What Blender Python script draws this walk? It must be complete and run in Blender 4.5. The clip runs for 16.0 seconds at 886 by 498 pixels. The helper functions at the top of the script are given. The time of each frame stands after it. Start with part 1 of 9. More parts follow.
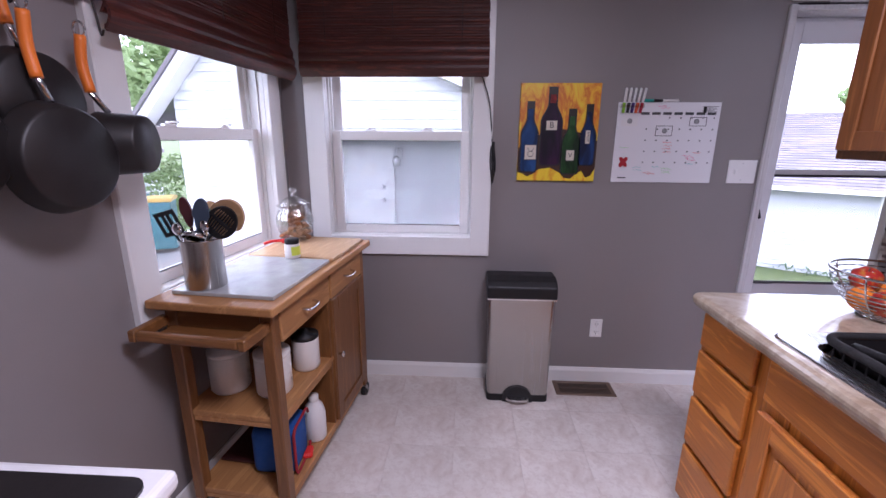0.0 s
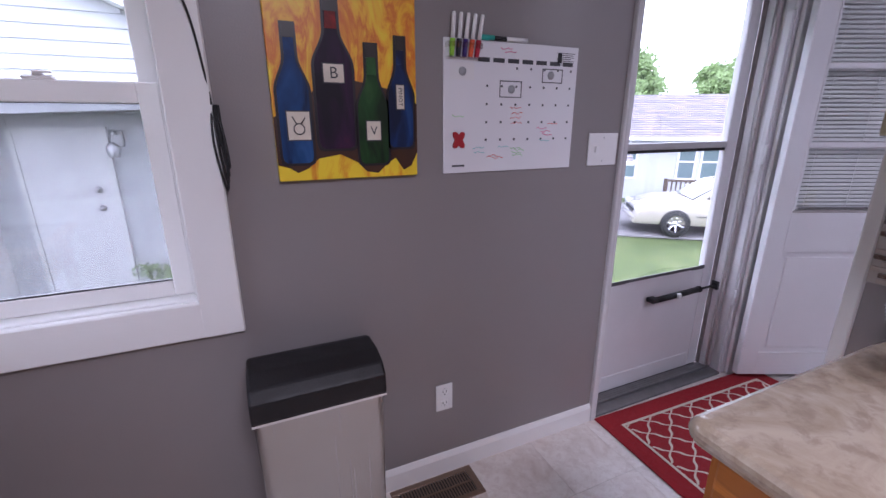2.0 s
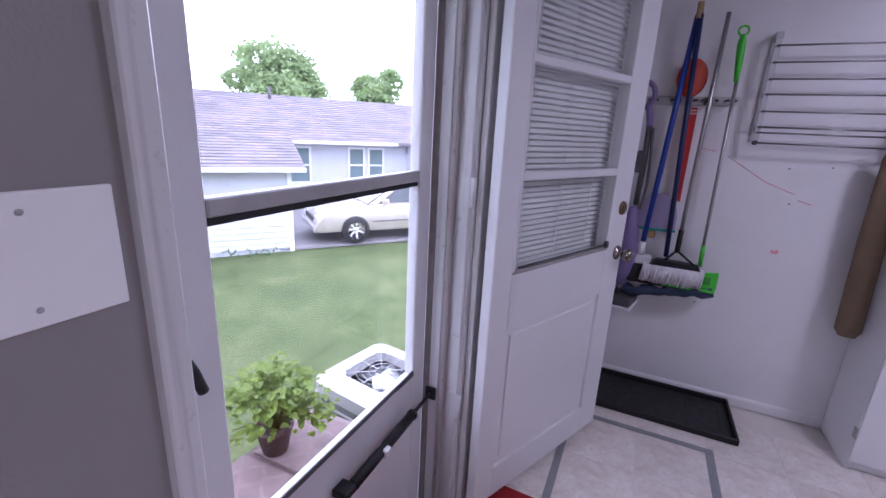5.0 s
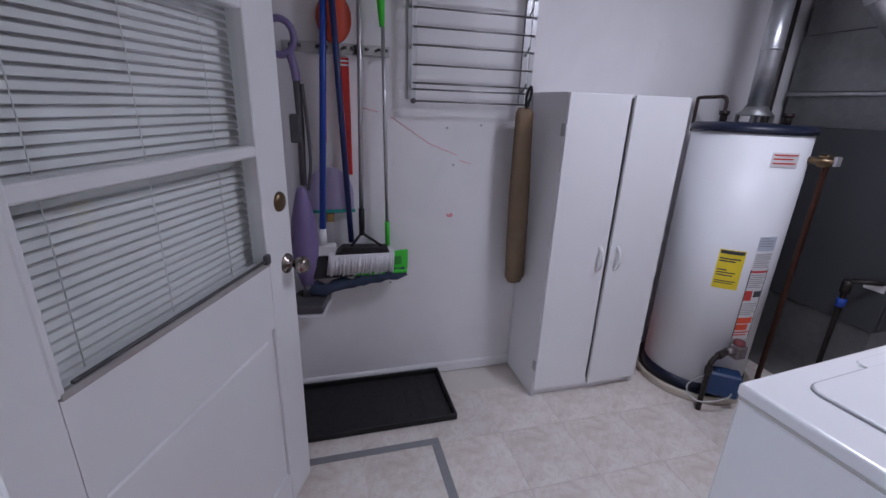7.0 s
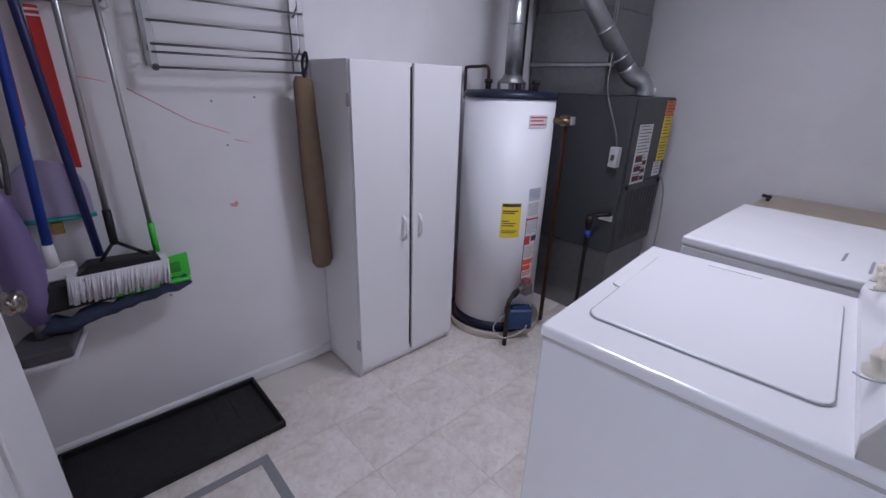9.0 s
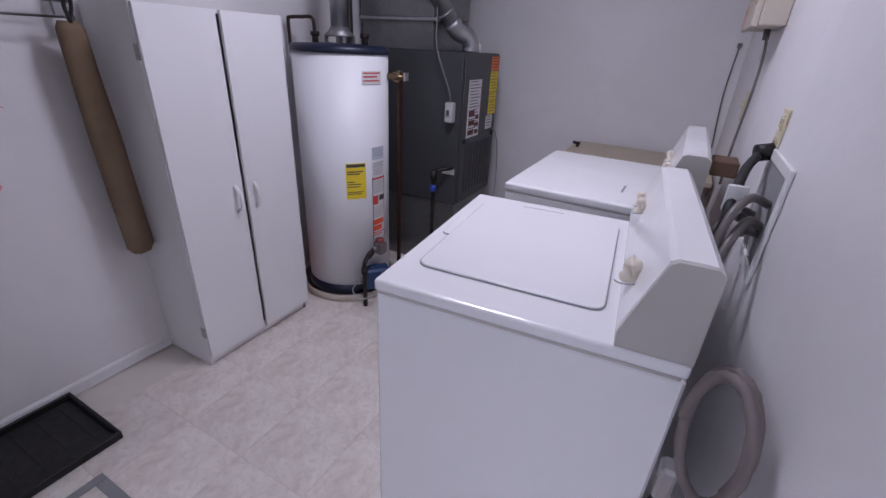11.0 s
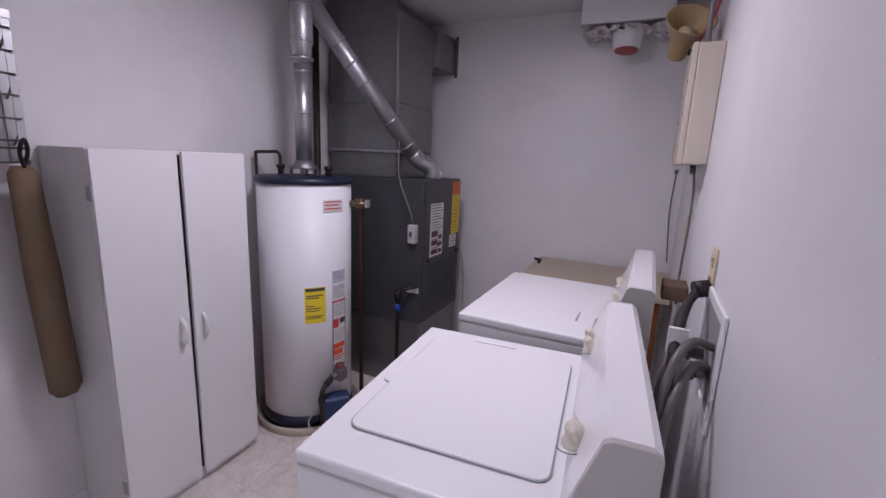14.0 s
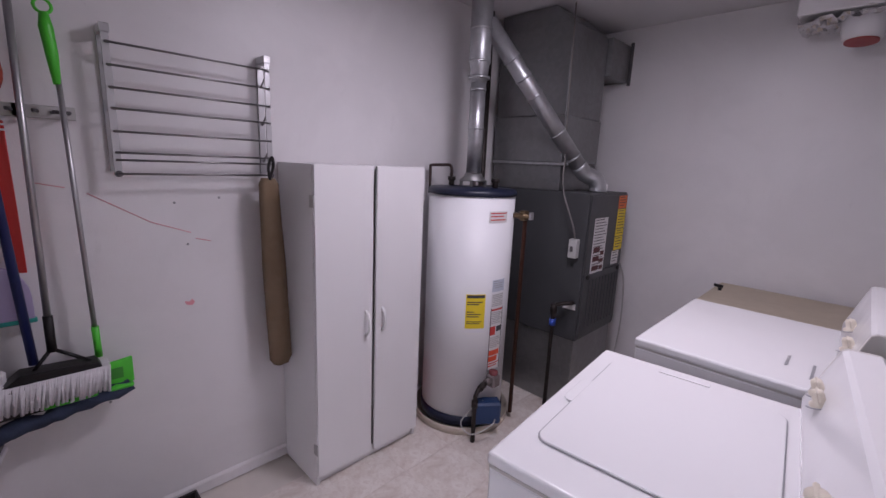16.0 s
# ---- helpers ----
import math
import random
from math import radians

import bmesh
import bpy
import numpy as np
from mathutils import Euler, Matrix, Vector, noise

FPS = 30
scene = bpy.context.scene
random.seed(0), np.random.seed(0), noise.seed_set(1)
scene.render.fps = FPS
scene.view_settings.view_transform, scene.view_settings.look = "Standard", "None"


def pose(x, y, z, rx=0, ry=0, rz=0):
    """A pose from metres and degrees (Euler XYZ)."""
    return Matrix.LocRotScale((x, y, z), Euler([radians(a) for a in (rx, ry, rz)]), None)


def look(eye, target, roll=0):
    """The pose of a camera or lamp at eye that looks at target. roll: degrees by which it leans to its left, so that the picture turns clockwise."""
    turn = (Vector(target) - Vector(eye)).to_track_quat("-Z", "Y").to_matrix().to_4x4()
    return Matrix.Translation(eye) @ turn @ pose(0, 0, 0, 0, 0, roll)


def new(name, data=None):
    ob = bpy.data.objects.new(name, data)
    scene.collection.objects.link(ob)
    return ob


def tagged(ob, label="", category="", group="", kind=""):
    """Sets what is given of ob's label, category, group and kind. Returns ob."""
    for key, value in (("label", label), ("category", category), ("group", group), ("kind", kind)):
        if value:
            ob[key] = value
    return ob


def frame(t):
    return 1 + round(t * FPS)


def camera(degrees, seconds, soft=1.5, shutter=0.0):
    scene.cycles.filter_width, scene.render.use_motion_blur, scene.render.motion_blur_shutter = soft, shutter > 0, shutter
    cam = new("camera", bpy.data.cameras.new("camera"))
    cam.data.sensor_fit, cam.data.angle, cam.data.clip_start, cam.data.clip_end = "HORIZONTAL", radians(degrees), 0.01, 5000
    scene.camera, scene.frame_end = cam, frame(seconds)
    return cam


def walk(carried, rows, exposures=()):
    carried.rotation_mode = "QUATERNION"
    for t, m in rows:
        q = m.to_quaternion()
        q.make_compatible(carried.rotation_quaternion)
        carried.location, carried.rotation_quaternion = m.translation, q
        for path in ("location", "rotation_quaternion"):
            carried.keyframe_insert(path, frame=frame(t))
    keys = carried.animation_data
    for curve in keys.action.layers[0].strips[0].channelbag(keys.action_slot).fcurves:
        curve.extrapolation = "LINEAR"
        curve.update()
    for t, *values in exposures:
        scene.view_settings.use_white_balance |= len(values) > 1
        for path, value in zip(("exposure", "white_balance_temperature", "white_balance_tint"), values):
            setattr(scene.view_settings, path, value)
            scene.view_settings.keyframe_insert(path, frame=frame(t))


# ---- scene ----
cam = camera(92.2, 16.0)
PATH = [
    (0, (2.148, 2.742, 1.418), (2.049, 4.675, 0.914), 0.4),
    (0.5, (2.209, 3.013, 1.403), (2.223, 4.95, 0.905), 2.2),
    (1, (2.221, 3.282, 1.396), (2.319, 5.202, 0.846), 2.0),
    (1.5, (2.238, 3.547, 1.368), (2.647, 5.42, 0.798), -0.7),
    (2, (2.35, 3.809, 1.361), (3.134, 5.557, 0.786), -0.0),
    (2.5, (2.513, 4.003, 1.369), (3.686, 5.514, 0.787), 1.8),
    (2.8, (2.622, 4.118, 1.38), (3.98, 5.471, 0.809), 0.6),
    (3, (2.664, 4.17, 1.378), (4.091, 5.425, 0.757), 0.7),
    (3.2, (2.737, 4.213, 1.378), (4.218, 5.406, 0.758), 0.8),
    (5.3, (3.568, 4.662, 1.383), (5.357, 5.33, 0.791), 2.0),
    (5.5, (3.663, 4.67, 1.385), (5.476, 5.184, 0.717), 1.7),
    (6, (3.82, 4.643, 1.393), (5.698, 4.589, 0.708), 0.4),
    (6.5, (3.955, 4.611, 1.412), (5.793, 4.234, 0.719), 0.7),
    (7, (4.061, 4.56, 1.392), (5.882, 4.046, 0.743), 2.2),
    (7.5, (4.124, 4.536, 1.396), (5.858, 3.797, 0.727), 1.1),
    (8, (4.162, 4.533, 1.393), (5.77, 3.541, 0.738), 1.0),
    (8.5, (4.148, 4.521, 1.379), (5.637, 3.368, 0.705), 1.5),
    (10.8, (4.084, 4.486, 1.377), (4.972, 2.914, 0.517), 3.4),
    (11, (4.069, 4.471, 1.377), (4.904, 2.872, 0.513), 3.2),
    (11.5, (4.041, 4.446, 1.381), (4.73, 2.767, 0.54), 3.6),
    (12, (4.015, 4.432, 1.388), (4.543, 2.677, 0.588), 3.9),
    (12.5, (3.997, 4.418, 1.401), (4.441, 2.609, 0.672), 4.0),
    (13, (3.998, 4.403, 1.422), (4.497, 2.57, 0.795), 2.4),
    (13.5, (4.007, 4.389, 1.447), (4.653, 2.562, 0.955), 2.9),
    (14, (4.018, 4.369, 1.462), (4.863, 2.603, 1.054), 2.5),
    (14.5, (4.036, 4.368, 1.465), (5.058, 2.702, 1.042), 2.1),
    (15, (4.053, 4.386, 1.471), (5.184, 2.789, 1.057), 2.3),
    (15.5, (4.078, 4.414, 1.474), (5.333, 2.906, 1.084), 2.4),
    (16, (4.105, 4.457, 1.478), (5.476, 3.056, 1.082), 2.5),
]
EXPOSURES = [(0.0, 0.50, 5500, 31), (1.0, 0.30, 5450, 29), (3.0, 0.48, 5550, 28), (5.5, 0.02, 5350, 34), (6.0, -0.14, 5500, 21), (6.5, 0.0, 5550, 17), (8.0, 0.20, 5500, 17), (11.0, 0.12, 5650, 23), (16.0, 0.15, 6050, 28)]
walk(cam, [(t, look(eye, target, roll)) for t, eye, target, roll in PATH], EXPOSURES)

# ---------------------------------------------------------------- light
world = bpy.data.worlds.new("overcast_sky")
scene.world = world
world.use_nodes = True
wn = world.node_tree.nodes
wl = world.node_tree.links
wn.clear()
sky = wn.new("ShaderNodeTexSky")
sky.sky_type = "NISHITA"
sky.sun_disc = False
sky.sun_elevation, sky.sun_rotation = radians(52), radians(-70)
sky.dust_density, sky.air_density, sky.ozone_density = 6.0, 1.0, 1.0
cloud = wn.new("ShaderNodeMixRGB")
cloud.inputs[0].default_value = 0.8
cloud.inputs[2].default_value = (38.0, 38.5, 40.0, 1)
wbg = wn.new("ShaderNodeBackground")
wbg.inputs[1].default_value = 0.13
wo = wn.new("ShaderNodeOutputWorld")
wl.new(sky.outputs[0], cloud.inputs[1])
wl.new(cloud.outputs[0], wbg.inputs[0])
wl.new(wbg.outputs[0], wo.inputs[0])

SUN = new("sun", bpy.data.lights.new("sun", "SUN"))
SUN.data.energy, SUN.data.angle, SUN.data.color = 1.0, radians(25), (1.0, 0.97, 0.93)
SUN.matrix_basis = look((-6, 2, 9), (0, 4, 0))


def area_lamp(name, at, size, watts, color):
    lamp = new(name, bpy.data.lights.new(name, "AREA"))
    lamp.data.shape, lamp.data.size, lamp.data.energy, lamp.data.color = "DISK", size, watts, color
    lamp.matrix_basis = pose(*at)
    return lamp


LAUNDRY_AT = (4.72, 3.16)
KITCHEN_AT = (2.55, 2.98)
area_lamp("kitchen_lamp", (*KITCHEN_AT, 2.36), 0.50, 28, (1.0, 0.95, 0.90))
area_lamp("laundry_lamp", (*LAUNDRY_AT, 2.36), 0.42, 15.5, (1.0, 0.96, 0.955))


# ---------------------------------------------------------------- materials
class Nodes:
    """A small hand for wiring a node material."""

    def __init__(self, name):
        self.mat = bpy.data.materials.new(name)
        self.mat.use_nodes = True
        self.n, self.l = self.mat.node_tree.nodes, self.mat.node_tree.links
        self.bsdf = self.n["Principled BSDF"]
        self.co = self.n.new("ShaderNodeTexCoord").outputs["Object"]

    def node(self, kind, **sockets):
        nd = self.n.new(kind)
        for k, v in sockets.items():
            key = int(k[1:]) if k[0] == "i" and k[1:].isdigit() else k
            if isinstance(v, bpy.types.NodeSocket):
                self.l.new(v, nd.inputs[key])
            else:
                nd.inputs[key].default_value = v
        return nd

    def scaled(self, sx, sy, sz, src=None):
        nd = self.node("ShaderNodeMapping", Vector=src or self.co)
        nd.inputs["Scale"].default_value = (sx, sy, sz)
        return nd.outputs[0]

    def noise(self, scale, detail=4.0, rough=0.55, vec=None, distort=0.0):
        return self.node("ShaderNodeTexNoise", Vector=vec or self.co, Scale=scale, Detail=detail, Roughness=rough, Distortion=distort).outputs[0]

    def ramp(self, fac, stops):
        nd = self.node("ShaderNodeValToRGB", Fac=fac)
        el = nd.color_ramp.elements
        while len(el) < len(stops):
            el.new(0.5)
        for e, (p, c) in zip(el, stops):
            e.position, e.color = p, (*c, 1) if len(c) == 3 else c
        return nd.outputs[0]

    def mix(self, fac, a, b, mode="MIX"):
        nd = self.n.new("ShaderNodeMixRGB")
        nd.blend_type = mode
        for i, v in enumerate((fac, a, b)):
            if isinstance(v, bpy.types.NodeSocket):
                self.l.new(v, nd.inputs[i])
            else:
                nd.inputs[i].default_value = v if i == 0 else (*v, 1)
        return nd.outputs[0]

    def color(self, v):
        if isinstance(v, bpy.types.NodeSocket):
            self.l.new(v, self.bsdf.inputs["Base Color"])
        else:
            self.bsdf.inputs["Base Color"].default_value = (*v, 1)
        return self

    def gloss(self, rough, metal=0.0, coat=0.0, spec=0.5):
        if isinstance(rough, bpy.types.NodeSocket):
            self.l.new(rough, self.bsdf.inputs["Roughness"])
        else:
            self.bsdf.inputs["Roughness"].default_value = rough
        self.bsdf.inputs["Metallic"].default_value = metal
        self.bsdf.inputs["Coat Weight"].default_value = coat
        self.bsdf.inputs["Specular IOR Level"].default_value = spec
        return self

    def bump(self, height, strength=0.2, dist=0.01):
        nd = self.node("ShaderNodeBump", Height=height, Strength=strength, Distance=dist)
        self.l.new(nd.outputs[0], self.bsdf.inputs["Normal"])
        return self


def plain(name, color, rough=0.5, metal=0.0, vary=0.08, scale=9.0, bump=0.06, fine=140.0, coat=0.0, spec=0.5):
    """A surface with faint blotches, uneven gloss and fine relief."""
    m = Nodes(name)
    dark = tuple(c * (1 - vary) for c in color)
    lite = tuple(min(1.0, c * (1 + vary)) for c in color)
    big = m.noise(scale, 5)
    m.color(m.mix(big, dark, lite))
    m.gloss(m.ramp(m.noise(scale * 2.3, 3), [(0.3, (rough * 0.88,) * 3), (0.7, (min(1, rough * 1.12),) * 3)]), metal, coat, spec)
    if bump:
        m.bump(m.noise(fine, 2), bump, 0.004)
    return m.mat


def wood(name, pale, dark, axis="z", rough=0.38, ring=9.0, coat=0.15):
    """Grain drawn out along one axis, with rings and pores."""
    m = Nodes(name)
    rnd = m.node("ShaderNodeObjectInfo").outputs["Random"]
    shift = m.node("ShaderNodeVectorMath", i0=m.co)
    shift.operation = "ADD"
    comb = m.node("ShaderNodeCombineXYZ")
    mul = m.node("ShaderNodeMath", i0=rnd, i1=7.0)
    mul.operation = "MULTIPLY"
    for i in range(3):
        m.l.new(mul.outputs[0], comb.inputs[i])
    m.l.new(comb.outputs[0], shift.inputs[1])
    sc = {"x": (0.12, 1, 1), "y": (1, 0.12, 1), "z": (1, 1, 0.12)}[axis]
    v = m.scaled(*(k * ring for k in sc), src=shift.outputs[0])
    figure = m.noise(1.6, 3, 0.5, v, 1.4)
    wave = m.node("ShaderNodeMath", i0=figure, i1=22.0)
    wave.operation = "MULTIPLY"
    sine = m.node("ShaderNodeMath", i0=wave.outputs[0])
    sine.operation = "SINE"
    pores = m.noise(14.0, 4, 0.6, m.scaled(*(k * ring * (1.6 if k > 0.5 else 0.5) for k in sc), src=shift.outputs[0]))
    grain = m.ramp(sine.outputs[0], [(0.0, dark), (0.55, tuple((a + b) / 2 for a, b in zip(pale, dark))), (1.0, pale)])
    col = m.mix(m.ramp(pores, [(0.36, (0.55,) * 3), (0.5, (0.0,) * 3)]), grain, tuple(c * 0.55 for c in dark))
    col = m.mix(0.28, col, m.mix(m.noise(2.2, 3), tuple(c * 0.8 for c in pale), pale))
    m.color(col).gloss(rough, 0, coat).bump(pores, 0.12, 0.003)
    return m.mat


def scuffed_paint(name, color):
    """Old satin wall paint: roller texture, soft smudges and a few scuffs."""
    m = Nodes(name)
    smudge = m.noise(1.9, 7, 0.62, None, 0.5)
    scuff = m.noise(9.0, 6, 0.7, m.scaled(1.0, 1.0, 0.45), 0.8)
    speck = m.noise(46.0, 3, 0.6)
    col = m.mix(m.ramp(smudge, [(0.40, (0.55,) * 3), (0.58, (0.0,) * 3)]), color, tuple(c * 0.90 for c in color))
    col = m.mix(m.ramp(scuff, [(0.64, (0.0,) * 3), (0.78, (0.5,) * 3)]), col, tuple(c * 0.80 for c in color))
    col = m.mix(m.ramp(speck, [(0.72, (0.0,) * 3), (0.77, (0.35,) * 3)]), col, tuple(c * 0.70 for c in color))
    m.color(col).gloss(m.ramp(smudge, [(0.3, (0.46,) * 3), (0.7, (0.34,) * 3)])).bump(m.noise(190, 3), 0.12, 0.004)
    return m.mat


def siding_paint(name, color):
    m = Nodes(name)
    streak = m.noise(3.0, 5, 0.6, m.scaled(1.2, 1.2, 0.2))
    m.color(m.mix(m.ramp(streak, [(0.3, (0.0,) * 3), (0.8, (0.35,) * 3)]), color, tuple(c * 0.82 for c in color)))
    m.gloss(0.55).bump(m.noise(60, 3), 0.08, 0.004)
    return m.mat


def vinyl(name):
    """Printed stone-look floor vinyl, cream with warm grey clouds."""
    m = Nodes(name)
    rnd = m.node("ShaderNodeObjectInfo").outputs["Random"]
    clouds = m.noise(5.5, 7, 0.66, None, 0.9)
    fleck = m.noise(32.0, 5, 0.7, None, 0.5)
    base = m.ramp(clouds, [(0.33, (0.61, 0.53, 0.475)), (0.46, (0.70, 0.64, 0.59)), (0.58, (0.77, 0.725, 0.68)), (0.75, (0.70, 0.635, 0.585))])
    base = m.mix(m.ramp(fleck, [(0.40, (0.42,) * 3), (0.52, (0.0,) * 3)]), base, (0.56, 0.475, 0.425))
    tone = m.ramp(rnd, [(0.0, (0.95, 0.945, 0.94)), (1.0, (1.03, 1.025, 1.025))])
    m.color(m.mix(1.0, base, tone, "MULTIPLY"))
    m.gloss(m.ramp(fleck, [(0.3, (0.34,) * 3), (0.7, (0.46,) * 3)]), 0, 0.0, 0.4).bump(fleck, 0.10, 0.003)
    return m.mat


def laminate(name):
    m = Nodes(name)
    a = m.noise(6.0, 7, 0.7, None, 1.1)
    b = m.noise(26.0, 6, 0.65, None, 0.5)
    col = m.ramp(a, [(0.32, (0.29, 0.215, 0.150)), (0.48, (0.43, 0.345, 0.255)), (0.66, (0.54, 0.45, 0.35))])
    col = m.mix(m.ramp(b, [(0.5, (0.0,) * 3), (0.62, (0.55,) * 3)]), col, (0.30, 0.225, 0.17))
    m.color(col).gloss(m.ramp(b, [(0.3, (0.16,) * 3), (0.7, (0.24,) * 3)]), 0, 0.45).bump(b, 0.05, 0.002)
    return m.mat


def brushed(name, color, axis="z", rough=0.28):
    m = Nodes(name)
    sc = {"x": (2, 260, 260), "y": (260, 2, 260), "z": (260, 260, 2)}[axis]
    line = m.noise(1.0, 3, 0.6, m.scaled(*sc))
    blot = m.noise(5.0, 4)
    m.color(m.mix(blot, tuple(c * 0.86 for c in color), color))
    m.gloss(m.ramp(line, [(0.2, (rough * 0.9,) * 3), (0.8, (rough * 1.15,) * 3)]), 1.0).bump(line, 0.010, 0.001)
    return m.mat


def galvanised(name, color=(0.42, 0.43, 0.45), rough=0.38):
    m = Nodes(name)
    v = m.node("ShaderNodeTexVoronoi", Vector=m.co, Scale=38.0).outputs["Color"]
    bw = m.node("ShaderNodeRGBToBW", Color=v).outputs[0]
    spang = m.ramp(bw, [(0.2, tuple(c * 0.90 for c in color)), (0.8, color)])
    dust = m.noise(4.0, 5, 0.6)
    m.color(m.mix(m.ramp(dust, [(0.4, (0.0,) * 3), (0.75, (0.5,) * 3)]), spang, (0.28, 0.275, 0.27)))
    m.gloss(m.ramp(dust, [(0.3, (rough * 0.7,) * 3), (0.7, (rough * 1.35,) * 3)]), 0.85).bump(dust, 0.05, 0.004)
    return m.mat


def clear_glass(name, tint=(0.97, 0.985, 0.98), shine=0.03):
    """Thin window glass: mostly clear, with a sharp reflection at a slant."""
    m = Nodes(name)
    m.n.remove(m.bsdf)
    tr = m.node("ShaderNodeBsdfTransparent", Color=(*tint, 1))
    gl = m.node("ShaderNodeBsdfGlossy", Roughness=0.02)
    lw = m.node("ShaderNodeLayerWeight", Blend=0.5).outputs["Facing"]
    fr = m.ramp(lw, [(0.0, (shine,) * 3), (0.6, (shine + 0.02,) * 3), (0.85, (shine + 0.13,) * 3), (1.0, (0.6,) * 3)])
    mx = m.n.new("ShaderNodeMixShader")
    m.l.new(fr, mx.inputs[0])
    m.l.new(tr.outputs[0], mx.inputs[1])
    m.l.new(gl.outputs[0], mx.inputs[2])
    m.l.new(mx.outputs[0], m.n["Material Output"].inputs[0])
    return m.mat


def insect_screen(name):
    """Fine dark mesh, too fine to part: part clear, part dull grey."""
    m = Nodes(name)
    m.color((0.16, 0.16, 0.165)).gloss(0.6)
    tr = m.node("ShaderNodeBsdfTransparent")
    mx = m.n.new("ShaderNodeMixShader")
    m.l.new(m.ramp(m.noise(3.0, 3), [(0.3, (0.58,) * 3), (0.7, (0.66,) * 3)]), mx.inputs[0])
    m.l.new(m.bsdf.outputs[0], mx.inputs[1])
    m.l.new(tr.outputs[0], mx.inputs[2])
    m.l.new(mx.outputs[0], m.n["Material Output"].inputs[0])
    return m.mat


def grimy(name, color, dirt):
    """Old enamel with grime in upright streaks and specks."""
    m = Nodes(name)
    streak = m.noise(5.0, 5, 0.6, m.scaled(16.0, 16.0, 0.22), 0.15)
    speck = m.noise(38.0, 5, 0.7)
    col = m.mix(m.ramp(streak, [(0.52, (0.0,) * 3), (0.74, (0.55,) * 3)]), color, dirt)
    col = m.mix(m.ramp(speck, [(0.60, (0.0,) * 3), (0.72, (0.6,) * 3)]), col, dirt)
    m.color(col).gloss(m.ramp(streak, [(0.3, (0.34,) * 3), (0.7, (0.55,) * 3)])).bump(speck, 0.15, 0.003)
    return m.mat


def leafy(name, pale, dark):
    m = Nodes(name)
    rnd = m.node("ShaderNodeNewGeometry").outputs["Random Per Island"]
    m.color(m.mix(m.noise(1.2, 3), m.mix(rnd, dark, pale), m.mix(rnd, pale, dark)))
    m.gloss(0.55)
    thin = m.node("ShaderNodeBsdfTranslucent", Color=(*pale, 1))
    mx = m.node("ShaderNodeMixShader", Fac=0.4)
    m.l.new(m.bsdf.outputs[0], mx.inputs[1])
    m.l.new(thin.outputs[0], mx.inputs[2])
    m.l.new(mx.outputs[0], m.n["Material Output"].inputs[0])
    return m.mat


def shingles(name, color):
    m = Nodes(name)
    rnd = m.node("ShaderNodeObjectInfo").outputs["Random"]
    isl = m.node("ShaderNodeNewGeometry").outputs["Random Per Island"]
    tone = m.ramp(isl, [(0.0, tuple(c * 0.72 for c in color)), (0.5, color), (1.0, (color[0] * 1.25, color[1] * 1.12, color[2] * 1.15))])
    m.color(m.mix(m.ramp(m.noise(90, 4), [(0.35, (0.4,) * 3), (0.6, (0.0,) * 3)]), tone, tuple(c * 0.5 for c in color)))
    m.gloss(0.9).bump(m.noise(120, 2), 0.3, 0.004)
    return m.mat


def apple_skin(name):
    """Red blush streaked over yellow."""
    m = Nodes(name)
    blush = m.noise(9.0, 5, 0.6, m.scaled(3.0, 3.0, 1.0), 0.4)
    patch = m.noise(14.0, 2)
    col = m.ramp(blush, [(0.32, (0.62, 0.30, 0.04)), (0.46, (0.50, 0.05, 0.03)), (0.7, (0.36, 0.02, 0.02))])
    m.color(m.mix(m.ramp(patch, [(0.55, (0.0,) * 3), (0.7, (0.5,) * 3)]), col, (0.66, 0.36, 0.06))).gloss(0.22, 0, 0.3)
    return m.mat


def grass_ground(name):
    m = Nodes(name)
    a, b = m.noise(1.6, 8, 0.72), m.noise(22.0, 6, 0.75, m.scaled(1, 1, 0.2))
    col = m.ramp(a, [(0.33, (0.058, 0.088, 0.020)), (0.50, (0.100, 0.138, 0.036)), (0.68, (0.17, 0.195, 0.070))])
    m.color(m.mix(m.ramp(b, [(0.38, (0.7,) * 3), (0.6, (0.0,) * 3)]), col, (0.036, 0.058, 0.018))).gloss(0.9).bump(b, 0.8, 0.05)
    return m.mat


GREY_PAINT = plain("taupe_wall_paint", (0.245, 0.222, 0.222), 0.42, vary=0.05, scale=2.2, bump=0.10, fine=230)
WHITE_PAINT = scuffed_paint("white_wall_paint", (0.775, 0.755, 0.765))
CEIL_PAINT = plain("ceiling_paint", (0.62, 0.61, 0.62), 0.8, vary=0.04, scale=3, bump=0.25, fine=120)
TRIM = plain("white_trim_enamel", (0.78, 0.775, 0.765), 0.32, vary=0.04, scale=6, bump=0.05)
OLD_WHITE = grimy("worn_white_enamel", (0.60, 0.59, 0.595), (0.34, 0.31, 0.315))
DOOR_WHITE = plain("door_white_enamel", (0.74, 0.735, 0.745), 0.34, vary=0.05, scale=4, bump=0.08)
STORM_WHITE = plain("storm_door_enamel", (0.66, 0.655, 0.67), 0.36, vary=0.06, scale=5, bump=0.06)
BRONZE = plain("aged_bronze", (0.17, 0.12, 0.07), 0.35, 1.0, vary=0.25, scale=30)
CREAM_KNOB = plain("cream_knob_plastic", (0.66, 0.60, 0.50), 0.4, vary=0.05)
SCREEN = insect_screen("insect_screen")
SASH = plain("vinyl_sash", (0.80, 0.79, 0.775), 0.4, vary=0.03, scale=5)
FLOOR_VINYL = vinyl("stone_look_vinyl")
